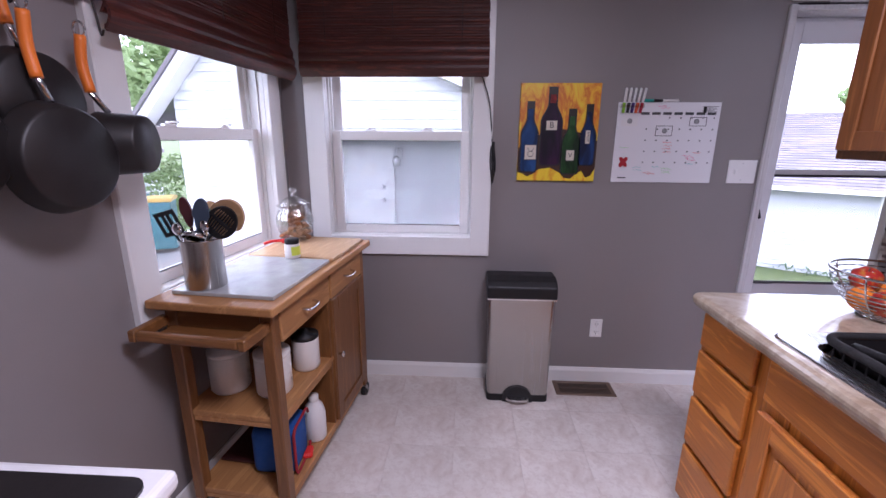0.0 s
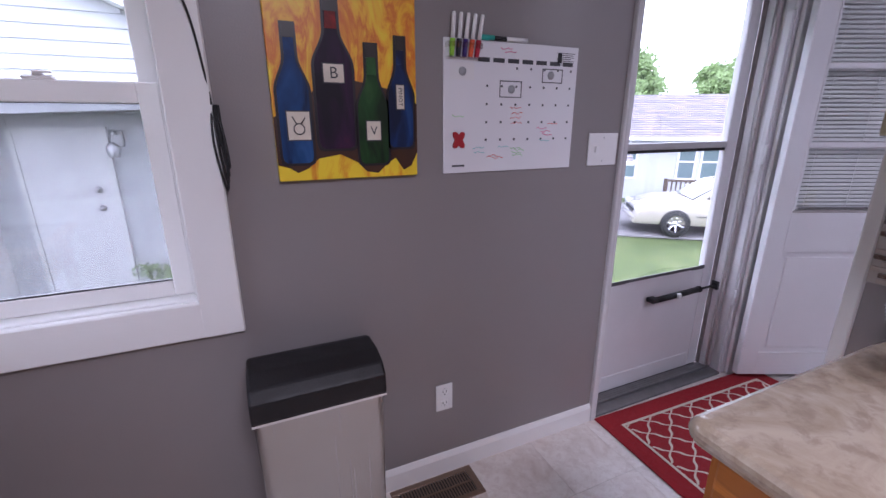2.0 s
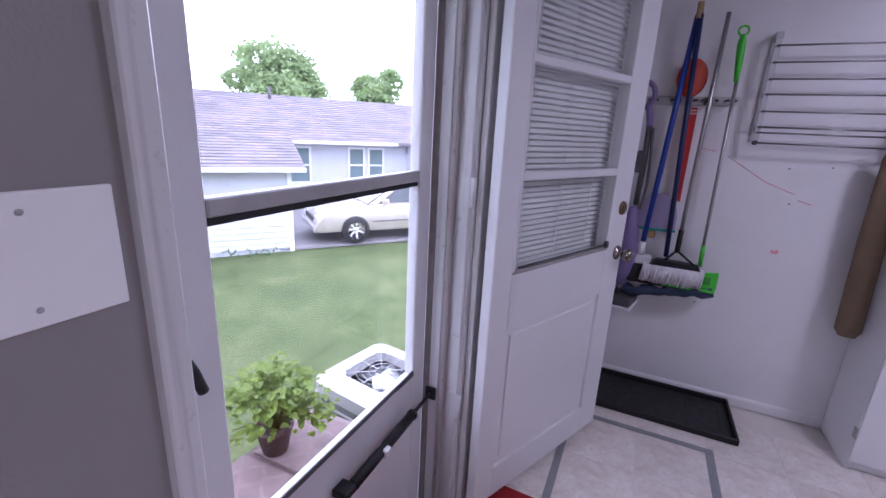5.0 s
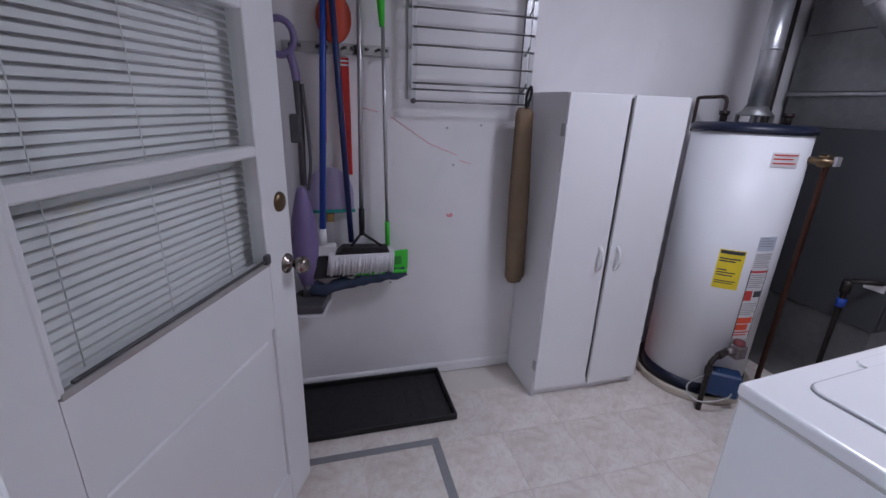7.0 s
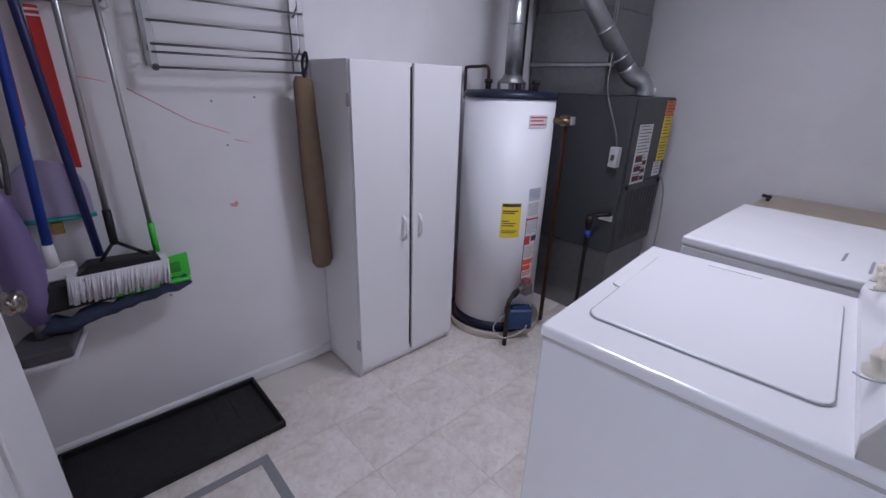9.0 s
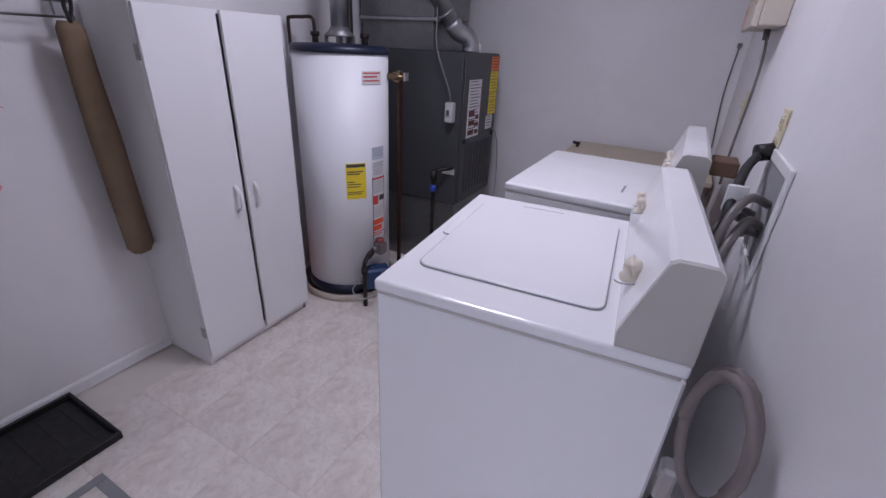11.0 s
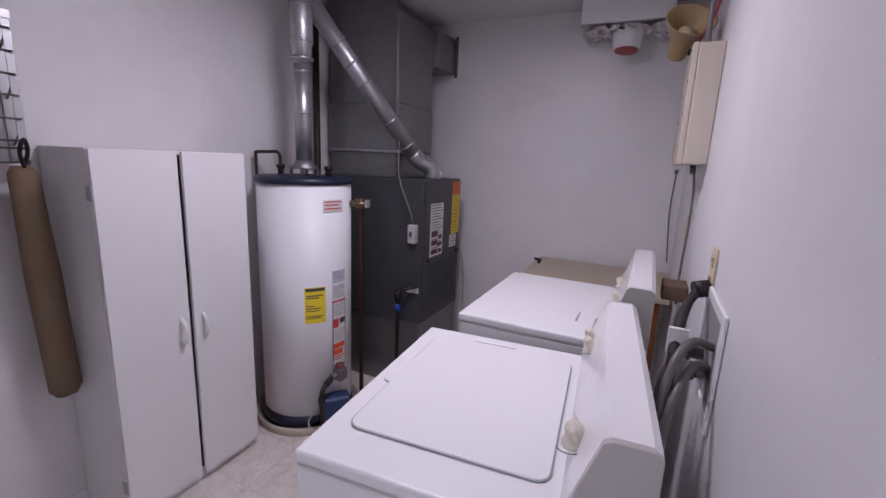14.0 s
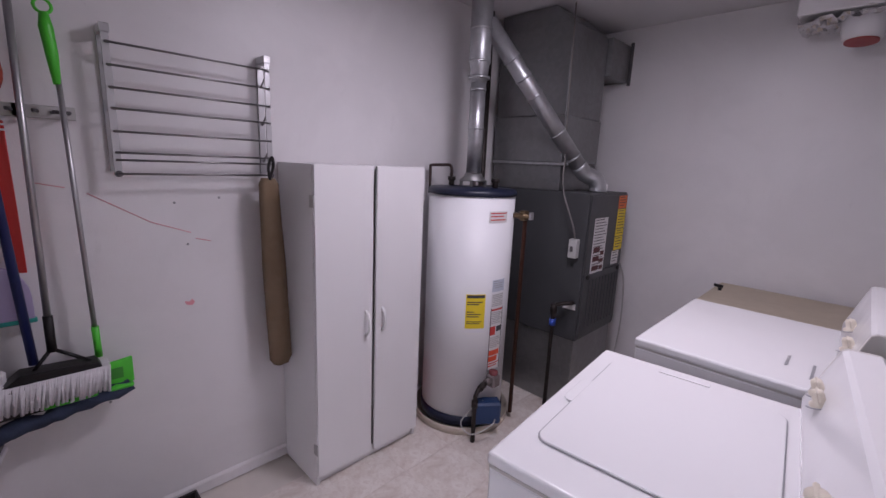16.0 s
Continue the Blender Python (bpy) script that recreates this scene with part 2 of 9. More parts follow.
GROUT = plain("vinyl_joint", (0.64, 0.59, 0.54), 0.55, vary=0.08, scale=12)
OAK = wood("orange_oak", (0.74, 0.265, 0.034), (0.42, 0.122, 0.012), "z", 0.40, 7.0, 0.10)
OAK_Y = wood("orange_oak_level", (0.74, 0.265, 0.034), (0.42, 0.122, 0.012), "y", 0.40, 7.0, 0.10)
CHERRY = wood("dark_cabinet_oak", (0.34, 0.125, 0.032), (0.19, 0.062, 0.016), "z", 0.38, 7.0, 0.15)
# Cart's shade is put into the colour: legs and sides darker than the top.
CART_Z_SHADED = wood("cart_beech_upright_shaded", (0.25, 0.108, 0.031), (0.165, 0.066, 0.018), "z", 0.42, 9.0, 0.1)
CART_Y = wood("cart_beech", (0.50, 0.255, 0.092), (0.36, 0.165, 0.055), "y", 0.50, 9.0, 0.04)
CART_X_SHADED = wood("cart_beech_cross_shaded", (0.25, 0.108, 0.031), (0.165, 0.066, 0.018), "x", 0.42, 9.0, 0.1)
BOARD = wood("maple_board", (0.60, 0.40, 0.215), (0.50, 0.30, 0.15), "y", 0.45, 12.0, 0.05)
BAMBOO = wood("dark_bamboo", (0.115, 0.024, 0.014), (0.040, 0.010, 0.008), "x", 0.45, 16.0, 0.1)
LAMINATE = laminate("stone_laminate")
STEEL = brushed("brushed_steel", (0.45, 0.435, 0.42), "z", 0.25)
STEEL_Y = brushed("brushed_steel_flat", (0.62, 0.61, 0.60), "y", 0.26)
CHROME = plain("chrome", (0.72, 0.72, 0.74), 0.14, 1.0, vary=0.05, bump=0)
DULL_METAL = plain("dull_metal", (0.50, 0.50, 0.51), 0.38, 1.0, vary=0.15)
ALU = plain("weathered_aluminium", (0.50, 0.49, 0.485), 0.5, 0.7, vary=0.18, scale=14)
BRASS = plain("tarnished_brass", (0.36, 0.25, 0.10), 0.35, 1.0, vary=0.2, scale=30)
BLACK_PLASTIC = plain("black_plastic", (0.012, 0.011, 0.012), 0.48, vary=0.2, bump=0.15, spec=0.35)
BLACK_RUBBER = plain("black_rubber", (0.014, 0.013, 0.014), 0.65, vary=0.25, scale=14, bump=0.3)
BLACK_PAN = plain("nonstick_black", (0.016, 0.013, 0.013), 0.45, 0.1, vary=0.2)
APPLIANCE = plain("appliance_enamel", (0.82, 0.81, 0.82), 0.24, vary=0.02, scale=3, bump=0.02, coat=0.3)
APPLIANCE_GREY = plain("appliance_side_plastic", (0.47, 0.445, 0.425), 0.42, vary=0.05)
WHITE_PLASTIC = plain("white_plastic", (0.78, 0.775, 0.77), 0.35, vary=0.04)
CABINET_WHITE = plain("white_melamine", (0.81, 0.80, 0.81), 0.36, vary=0.025, scale=3, bump=0.05)
DUCT_SHADE = plain("duct_shade_black", (0.03, 0.03, 0.03), 0.8)
BEIGE = plain("beige_plastic", (0.60, 0.53, 0.36), 0.4, vary=0.06)
TAN_METAL = plain("tan_enamel", (0.52, 0.46, 0.385), 0.42, vary=0.08)
TAN_TOP = plain("tan_board", (0.50, 0.43, 0.33), 0.6, vary=0.1)
HORN_TAN = plain("horn_plastic", (0.36, 0.25, 0.12), 0.5, vary=0.12)
TANK_WHITE = plain("tank_enamel", (0.80, 0.80, 0.82), 0.46, vary=0.02, scale=2.5, bump=0.03, coat=0.0)
NAVY = plain("navy_plastic", (0.008, 0.012, 0.034), 0.4, vary=0.15)
FURNACE_GREY = plain("furnace_grey_enamel", (0.056, 0.058, 0.062), 0.45, 0.1, vary=0.10, scale=3, bump=0.06)
GALV = galvanised("galvanised_sheet", (0.27, 0.275, 0.28), 0.42)
DUCT = galvanised("bright_duct", (0.50, 0.51, 0.53), 0.40)
COPPER = plain("aged_copper", (0.085, 0.038, 0.026), 0.5, 0.8, vary=0.3, scale=20)
BLACK_IRON = plain("black_iron", (0.035, 0.028, 0.026), 0.5, 0.6, vary=0.3, scale=30)
YELLOW = plain("yellow_label", (0.80, 0.62, 0.02), 0.5, vary=0.04)
ORANGE_LABEL = plain("orange_label", (0.75, 0.16, 0.03), 0.5, vary=0.04)
PAPER = plain("label_paper", (0.70, 0.69, 0.69), 0.5, vary=0.04)
INK = plain("ink", (0.05, 0.05, 0.055), 0.6)
RED_INK = plain("red_ink", (0.55, 0.05, 0.04), 0.6)
MAROON_INK = plain("maroon_ink", (0.10, 0.025, 0.025), 0.6)
GREY_INK = plain("grey_ink", (0.30, 0.30, 0.31), 0.6)
BROWN_CLOTH = plain("brown_canvas", (0.195, 0.135, 0.082), 0.9, vary=0.18, scale=12, bump=0.5, fine=420)
TAPE = plain("grey_duct_tape", (0.27, 0.275, 0.285), 0.45, 0.2, vary=0.15, scale=18)
ORANGE_RUBBER = plain("orange_silicone", (0.80, 0.20, 0.02), 0.45, vary=0.08)
BLUE = plain("blue_plastic", (0.02, 0.06, 0.35), 0.4, vary=0.1)
DARK_BLUE = plain("dark_blue_plastic", (0.012, 0.02, 0.10), 0.4, vary=0.1)
RED = plain("red_plastic", (0.68, 0.022, 0.016), 0.4, vary=0.1)
GREEN = plain("green_plastic", (0.06, 0.55, 0.03), 0.4, vary=0.1)
TEAL = plain("teal_plastic", (0.03, 0.36, 0.30), 0.4, vary=0.1)
PURPLE = plain("lilac_plastic", (0.20, 0.15, 0.31), 0.36, vary=0.08)
GREY_PLASTIC = plain("grey_plastic", (0.085, 0.08, 0.085), 0.45, vary=0.1)
BRISTLE = plain("pale_bristle", (0.76, 0.74, 0.77), 0.9, vary=0.2, scale=60, bump=0.8, fine=300)
MICROFIBRE = plain("dark_blue_microfibre", (0.04, 0.055, 0.10), 0.95, vary=0.3, scale=40, bump=1.0, fine=260)
PALE_HOSE = plain("pale_hose", (0.125, 0.11, 0.105), 0.42, vary=0.15, scale=30)
HOSE_GREY = plain("grey_hose", (0.17, 0.155, 0.15), 0.45, vary=0.15, scale=30)
RUG_RED = plain("red_rug_pile", (0.29, 0.009, 0.013), 0.95, vary=0.2, scale=35, bump=0.8, fine=500)
RUG_CREAM = plain("cream_rug_pile", (0.66, 0.58, 0.47), 0.95, vary=0.14, scale=40, bump=0.8, fine=500)
CREAM_CERAMIC = plain("cream_ceramic", (0.72, 0.69, 0.65), 0.3, vary=0.05)
# Marble blotches made stronger and paler in colour to imitate window reflections.
MARBLE_GREY = plain("grey_marble_glints", (0.40, 0.41, 0.41), 0.22, vary=0.35, scale=16, bump=0.25, fine=45, coat=0.2)
TERRACOTTA = plain("brown_food", (0.36, 0.15, 0.06), 0.8, vary=0.35, scale=40, bump=0.6)
ORANGE_PEEL = plain("orange_peel", (0.85, 0.24, 0.015), 0.4, vary=0.12, scale=20, bump=0.3, fine=300)
APPLE_SKIN = apple_skin("apple_skin")
GLASS = clear_glass("window_glass")
JAR_GLASS = clear_glass("jar_glass", (0.97, 0.97, 0.96), 0.16)
SIDING = siding_paint("white_siding", (0.58, 0.59, 0.61))
SIDING_FAR = siding_paint("pale_siding", (0.55, 0.56, 0.59))
ROOF = shingles("grey_shingles", (0.19, 0.172, 0.186))
GRASS = grass_ground("lawn")
ASPHALT = plain("driveway", (0.21, 0.195, 0.20), 0.9, vary=0.15, scale=3, bump=0.4)
STONE = plain("flagstone", (0.20, 0.145, 0.138), 0.85, vary=0.4, scale=9, bump=0.5, fine=60)
MULCH = plain("stone_joint", (0.13, 0.095, 0.09), 0.95, vary=0.3)
LEAF_LIME = leafy("lime_leaves", (0.24, 0.32, 0.055), (0.09, 0.16, 0.022))
LEAF = leafy("tree_leaves", (0.30, 0.40, 0.18), (0.20, 0.285, 0.11))
LEAF_DARK = leafy("dark_leaves", (0.15, 0.23, 0.12), (0.08, 0.13, 0.06))
BARK = plain("bark", (0.10, 0.075, 0.055), 0.95, vary=0.3, scale=8, bump=0.8, fine=30)
CAR_PAINT = plain("champagne_car_paint", (0.52, 0.47, 0.415), 0.25, 0.35, vary=0.03, bump=0, coat=0.6)
CAR_GLASS = plain("car_window", (0.035, 0.045, 0.05), 0.06, vary=0.05, bump=0, coat=0.5)
AC_METAL = plain("ac_enamel", (0.40, 0.40, 0.39), 0.45, 0.2, vary=0.08)
TERRA_POT = plain("dark_pot", (0.09, 0.05, 0.045), 0.7, vary=0.2)


# ---------------------------------------------------------------- mesh helpers
def bm_new():
    return bmesh.new()


def box(bm, x0, y0, z0, x1, y1, z1, bevel=0.0, seg=1):
    """An axis-aligned block from corner to corner, with softened edges if asked."""
    t = bmesh.new()
    bmesh.ops.create_cube(t, size=1.0)
    for v in t.verts:
        v.co = Vector((x0 + (v.co.x + 0.5) * (x1 - x0), y0 + (v.co.y + 0.5) * (y1 - y0), z0 + (v.co.z + 0.5) * (z1 - z0)))
    if bevel:
        bmesh.ops.bevel(t, geom=t.edges[:], offset=bevel, segments=seg, profile=0.5, affect="EDGES")
    return join(bm, t)


def join(bm, t, m=None):
    if m is not None:
        t.transform(m)
    me = bpy.data.meshes.new("tmp")
    t.to_mesh(me)
    t.free()
    bm.from_mesh(me)
    bpy.data.meshes.remove(me)
    return bm


def ring_points(c, n, r, seg, ref=None):
    n = n.normalized()
    ref = ref or (Vector((0, 0, 1)) if abs(n.z) < 0.9 else Vector((1, 0, 0)))
    a = n.cross(ref).normalized()
    b = n.cross(a).normalized()
    return [c + r * (math.cos(2 * math.pi * i / seg) * a + math.sin(2 * math.pi * i / seg) * b) for i in range(seg)]


def tube(bm, pts, r, seg=10, caps=True, radii=None):
    """A round bar along a line of points."""
    pts = [Vector(p) for p in pts]
    rings = []
    for i, p in enumerate(pts):
        d = (pts[min(i + 1, len(pts) - 1)] - pts[max(i - 1, 0)])
        ref = Vector((0, 0, 1)) if abs(d.normalized().z) < 0.95 else Vector((1, 0.2, 0))
        rings.append([bm.verts.new(q) for q in ring_points(p, d, radii[i] if radii else r, seg, ref)])
    for a, b in zip(rings, rings[1:]):
        best = min(range(seg), key=lambda k: (b[k].co - a[0].co).length)
        for i in range(seg):
            f = bm.faces.new((a[i], a[(i + 1) % seg], b[(i + 1 + best) % seg], b[(i + best) % seg]))
            f.smooth = True
    if caps:
        bm.faces.new(rings[0][::-1])
        bm.faces.new(rings[-1])
    return bm


def curve_points(pts, n=6):
    """A smooth line through a few points."""
    pts = [Vector(p) for p in pts]
    ext = [pts[0] * 2 - pts[1]] + pts + [pts[-1] * 2 - pts[-2]]
    out = []
    for i in range(1, len(ext) - 2):
        p0, p1, p2, p3 = ext[i - 1:i + 3]
        for k in range(n):
            t = k / n
            out.append(0.5 * ((2 * p1) + (p2 - p0) * t + (2 * p0 - 5 * p1 + 4 * p2 - p3) * t * t + (3 * p1 - p0 - 3 * p2 + p3) * t ** 3))
    out.append(pts[-1])
    return out


def lathe(bm, profile, seg=28, at=(0, 0, 0)):
    """A turned shape from (radius, height) pairs."""
    rings = []
    for r, h in profile:
        if r < 1e-5:
            rings.append([bm.verts.new((at[0], at[1], at[2] + h))])
        else:
            rings.append([bm.verts.new((at[0] + r * math.cos(2 * math.pi * i / seg), at[1] + r * math.sin(2 * math.pi * i / seg), at[2] + h)) for i in range(seg)])
    for a, b in zip(rings, rings[1:]):
        for i in range(seg):
            j = (i + 1) % seg
            quad = [a[i % len(a)], a[j % len(a)], b[j % len(b)], b[i % len(b)]]
            quad = list(dict.fromkeys(quad))
            if len(quad) > 2:
                bm.faces.new(quad).smooth = True
    return bm


def prism(bm, outline, lo, hi, axis="z", bevel=0.0):
    """An outline of (a, b) pairs drawn out along an axis. x: (y, z); y: (x, z); z: (x, y)."""
    put = {"x": lambda a, b, c: (c, a, b), "y": lambda a, b, c: (a, c, b), "z": lambda a, b, c: (a, b, c)}[axis]
    t = bmesh.new()
    lo_v = [t.verts.new(put(a, b, lo)) for a, b in outline]
    hi_v = [t.verts.new(put(a, b, hi)) for a, b in outline]
    n = len(outline)
    t.faces.new(lo_v[::-1])
    t.faces.new(hi_v)
    for i in range(n):
        t.faces.new((lo_v[i], lo_v[(i + 1) % n], hi_v[(i + 1) % n], hi_v[i]))
    bmesh.ops.recalc_face_normals(t, faces=t.faces[:])
    if bevel:
        bmesh.ops.bevel(t, geom=t.edges[:], offset=bevel, segments=2, profile=0.5, affect="EDGES")
    return join(bm, t)


def rounded(w, h, r, n=5, cx=0.0, cy=0.0):
    """The outline of a rectangle with round corners."""
    out = []
    for sx, sy, a0 in ((1, 1, 0), (-1, 1, 90), (-1, -1, 180), (1, -1, 270)):
        for k in range(n + 1):
            a = radians(a0 + 90 * k / n)
            out.append((cx + sx * (w / 2 - r) + r * math.cos(a), cy + sy * (h / 2 - r) + r * math.sin(a)))
    return out


def ball(bm, c, r, sx=1, sy=1, sz=1, u=16, v=10):
    t = bmesh.new()
    bmesh.ops.create_uvsphere(t, u_segments=u, v_segments=v, radius=r)
    for f in t.faces:
        f.smooth = True
    return join(bm, t, Matrix.Translation(c) @ Matrix.Diagonal((sx, sy, sz, 1)))


def part(name, bm, material, parent, label="", soft=False):
    """One bmesh, in the parent's own space, as one mesh object under it."""
    me = bpy.data.meshes.new(name)
    bmesh.ops.recalc_face_normals(bm, faces=bm.faces[:])
    bm.to_mesh(me)
    bm.free()
    if soft:
        for p in me.polygons:
            p.use_smooth = True
    me.materials.append(material)
    ob = new(name, me)
    ob.parent = parent
    if label:
        ob["label"] = label
    return ob


def thing(name, m, label, category, group="", kind=""):
    ob = new(name)
    ob.empty_display_size = 0.05
    ob.matrix_basis = m
    return tagged(ob, label, category, group, kind)


def setting(name, bm, material, label, category="wall"):
    ob = part(name, bm, material, None)
    return tagged(ob, label, category, "", "structure")


def shared(name, me, parent, m):
    """A further object on a mesh that is already built."""
    ob = new(name, me)
    ob.parent = parent
    ob.matrix_basis = m
    return ob


def mesh_of(bm, material, name="piece"):
    me = bpy.data.meshes.new(name)
    bmesh.ops.recalc_face_normals(bm, faces=bm.faces[:])
    bm.to_mesh(me)
    bm.free()
    me.materials.append(material)
    return me


def bars(bm, x0, x1, z, y, widths, height, gap=0.006, thick=0.0008):
    """Bars of unreadable print on a face that looks along -y: rows of one length each."""
    for i, w in enumerate(widths):
        box(bm, x0, y - thick, z - i * (height + gap) - height, x0 + (x1 - x0) * w, y, z - i * (height + gap))
    return bm


# ---------------------------------------------------------------- the plan
N_IN, N_OUT = 5.09, 5.24            # north wall
EAST = 5.98                          # laundry's east wall
FAR = 1.42                           # laundry's south wall
PART_W, PART_E, PART_END = 3.58, 3.856, 4.262  # wall between kitchen and laundry
CEIL = 2.40
SOUTH = -0.6
GRADE = -1.40
W_CORNER, W_SLANT = Vector((1.165, 5.09, 0)), math.degrees(math.atan(0.09))
WEST = Matrix.Translation(W_CORNER) @ Matrix.Rotation(radians(-W_SLANT), 4, "Z")  # its -y runs south along the west wall, +x into the room

bm = bm_new()
box(bm, 0.6, SOUTH - 0.15, -0.12, EAST + 0.15, N_OUT - 0.003, -0.006)
floor = setting("floor", bm, GROUT, "cream stone-look vinyl floor with faint tile joints", "floor")
bm = bm_new()
box(bm, 0.6, SOUTH - 0.15, CEIL, EAST + 0.15, N_OUT, CEIL + 0.12)
setting("ceiling", bm, CEIL_PAINT, "plain off-white painted ceiling", "ceiling")

NW = (1.385, 2.19, 0.87, 2.03)       # north window's opening: x, x, z, z
DOORWAY = (3.69, 4.64, 2.045)
bm = bm_new()
box(bm, 1.03, N_IN, -0.5, NW[0], N_OUT, CEIL)
box(bm, NW[1], N_IN, -0.5, DOORWAY[0], N_OUT, CEIL)
box(bm, NW[0], N_IN, -0.5, NW[1], N_OUT, NW[2])
box(bm, NW[0], N_IN, NW[3], NW[1], N_OUT, CEIL)
box(bm, DOORWAY[0], N_IN, DOORWAY[2], 3.86, N_OUT, CEIL)
setting("wall_north", bm, GREY_PAINT, "taupe painted kitchen wall with a window")
bm = bm_new()
box(bm, DOORWAY[1], N_IN, -0.5, EAST + 0.15, N_OUT, CEIL)
box(bm, 3.862, N_IN, DOORWAY[2], DOORWAY[1], N_OUT, CEIL)
setting("wall_north_laundry", bm, WHITE_PAINT, "white painted wall behind the open door")
bm = bm_new()
box(bm, EAST, FAR - 0.15, -0.1, EAST + 0.15, N_IN - 0.002, CEIL)
wall_east = setting("wall_east", bm, WHITE_PAINT, "white painted laundry wall with pink crayon marks")
bm = bm_new()
box(bm, PART_E - 0.1, FAR - 0.15, -0.1, EAST - 0.002, FAR, CEIL)
setting("wall_south_laundry", bm, WHITE_PAINT, "white painted end wall of the laundry")
bm = bm_new()
box(bm, PART_W + 0.02, SOUTH, -0.1, PART_E, PART_END, CEIL)
wall_part = setting("wall_partition", bm, WHITE_PAINT, "white partition wall between kitchen and laundry")
bm = bm_new()
box(bm, PART_W, SOUTH, -0.1, PART_W + 0.018, PART_END - 0.004, CEIL)
setting("wall_partition_kitchen", bm, GREY_PAINT, "taupe painted kitchen side of the partition")
bm = bm_new()
box(bm, 0.6, SOUTH - 0.15, -0.1, PART_W + 0.3, SOUTH, CEIL)
setting("wall_south", bm, GREY_PAINT, "taupe painted back wall of the kitchen")

WW = (0.165, 1.01, 0.87, 2.03)       # west window's opening: along, along, z, z
bm = bm_new()
box(bm, -0.15, -WW[0], -0.1, 0, 0.16, CEIL)
box(bm, -0.15, -6.0, -0.1, 0, -WW[1], CEIL)
box(bm, -0.15, -WW[1], -0.1, 0, -WW[0], WW[2])
box(bm, -0.15, -WW[1], WW[3], 0, -WW[0], CEIL)
wall_west = setting("wall_west", bm, GREY_PAINT, "taupe painted kitchen wall with a window")
wall_west.matrix_basis = WEST

bm = bm_new()
prism(bm, [(N_IN, 0.0), (N_IN - 0.014, 0.0), (N_IN - 0.014, 0.07), (N_IN - 0.006, 0.088), (N_IN, 0.09)], 1.18, DOORWAY[0] - 0.012, "x")
setting("baseboard", bm, TRIM, "white painted baseboard along the taupe wall", "baseboard")
bm = bm_new()
prism(bm, [(EAST, 0.0), (EAST - 0.009, 0.0), (EAST - 0.009, 0.045), (EAST - 0.003, 0.056), (EAST, 0.057)], FAR + 0.01, N_IN - 0.02, "y")
setting("baseboard_east", bm, WHITE_PAINT, "white painted baseboard along the laundry wall", "baseboard")
bm = bm_new()
box(bm, 0.002, -6.0, 0.0, 0.014, -0.02, 0.09, 0.003)
ob = setting("baseboard_west", bm, TRIM, "white painted baseboard under the west window", "baseboard")
ob.matrix_basis = WEST
bm = bm_new()
box(bm, PART_W - 0.010, PART_END - 0.026, 0.0, PART_W + 0.014, PART_END + 0.004, CEIL, 0.003)
setting("trim_corner", bm, TRIM, "white corner bead at the partition's end", "trim")


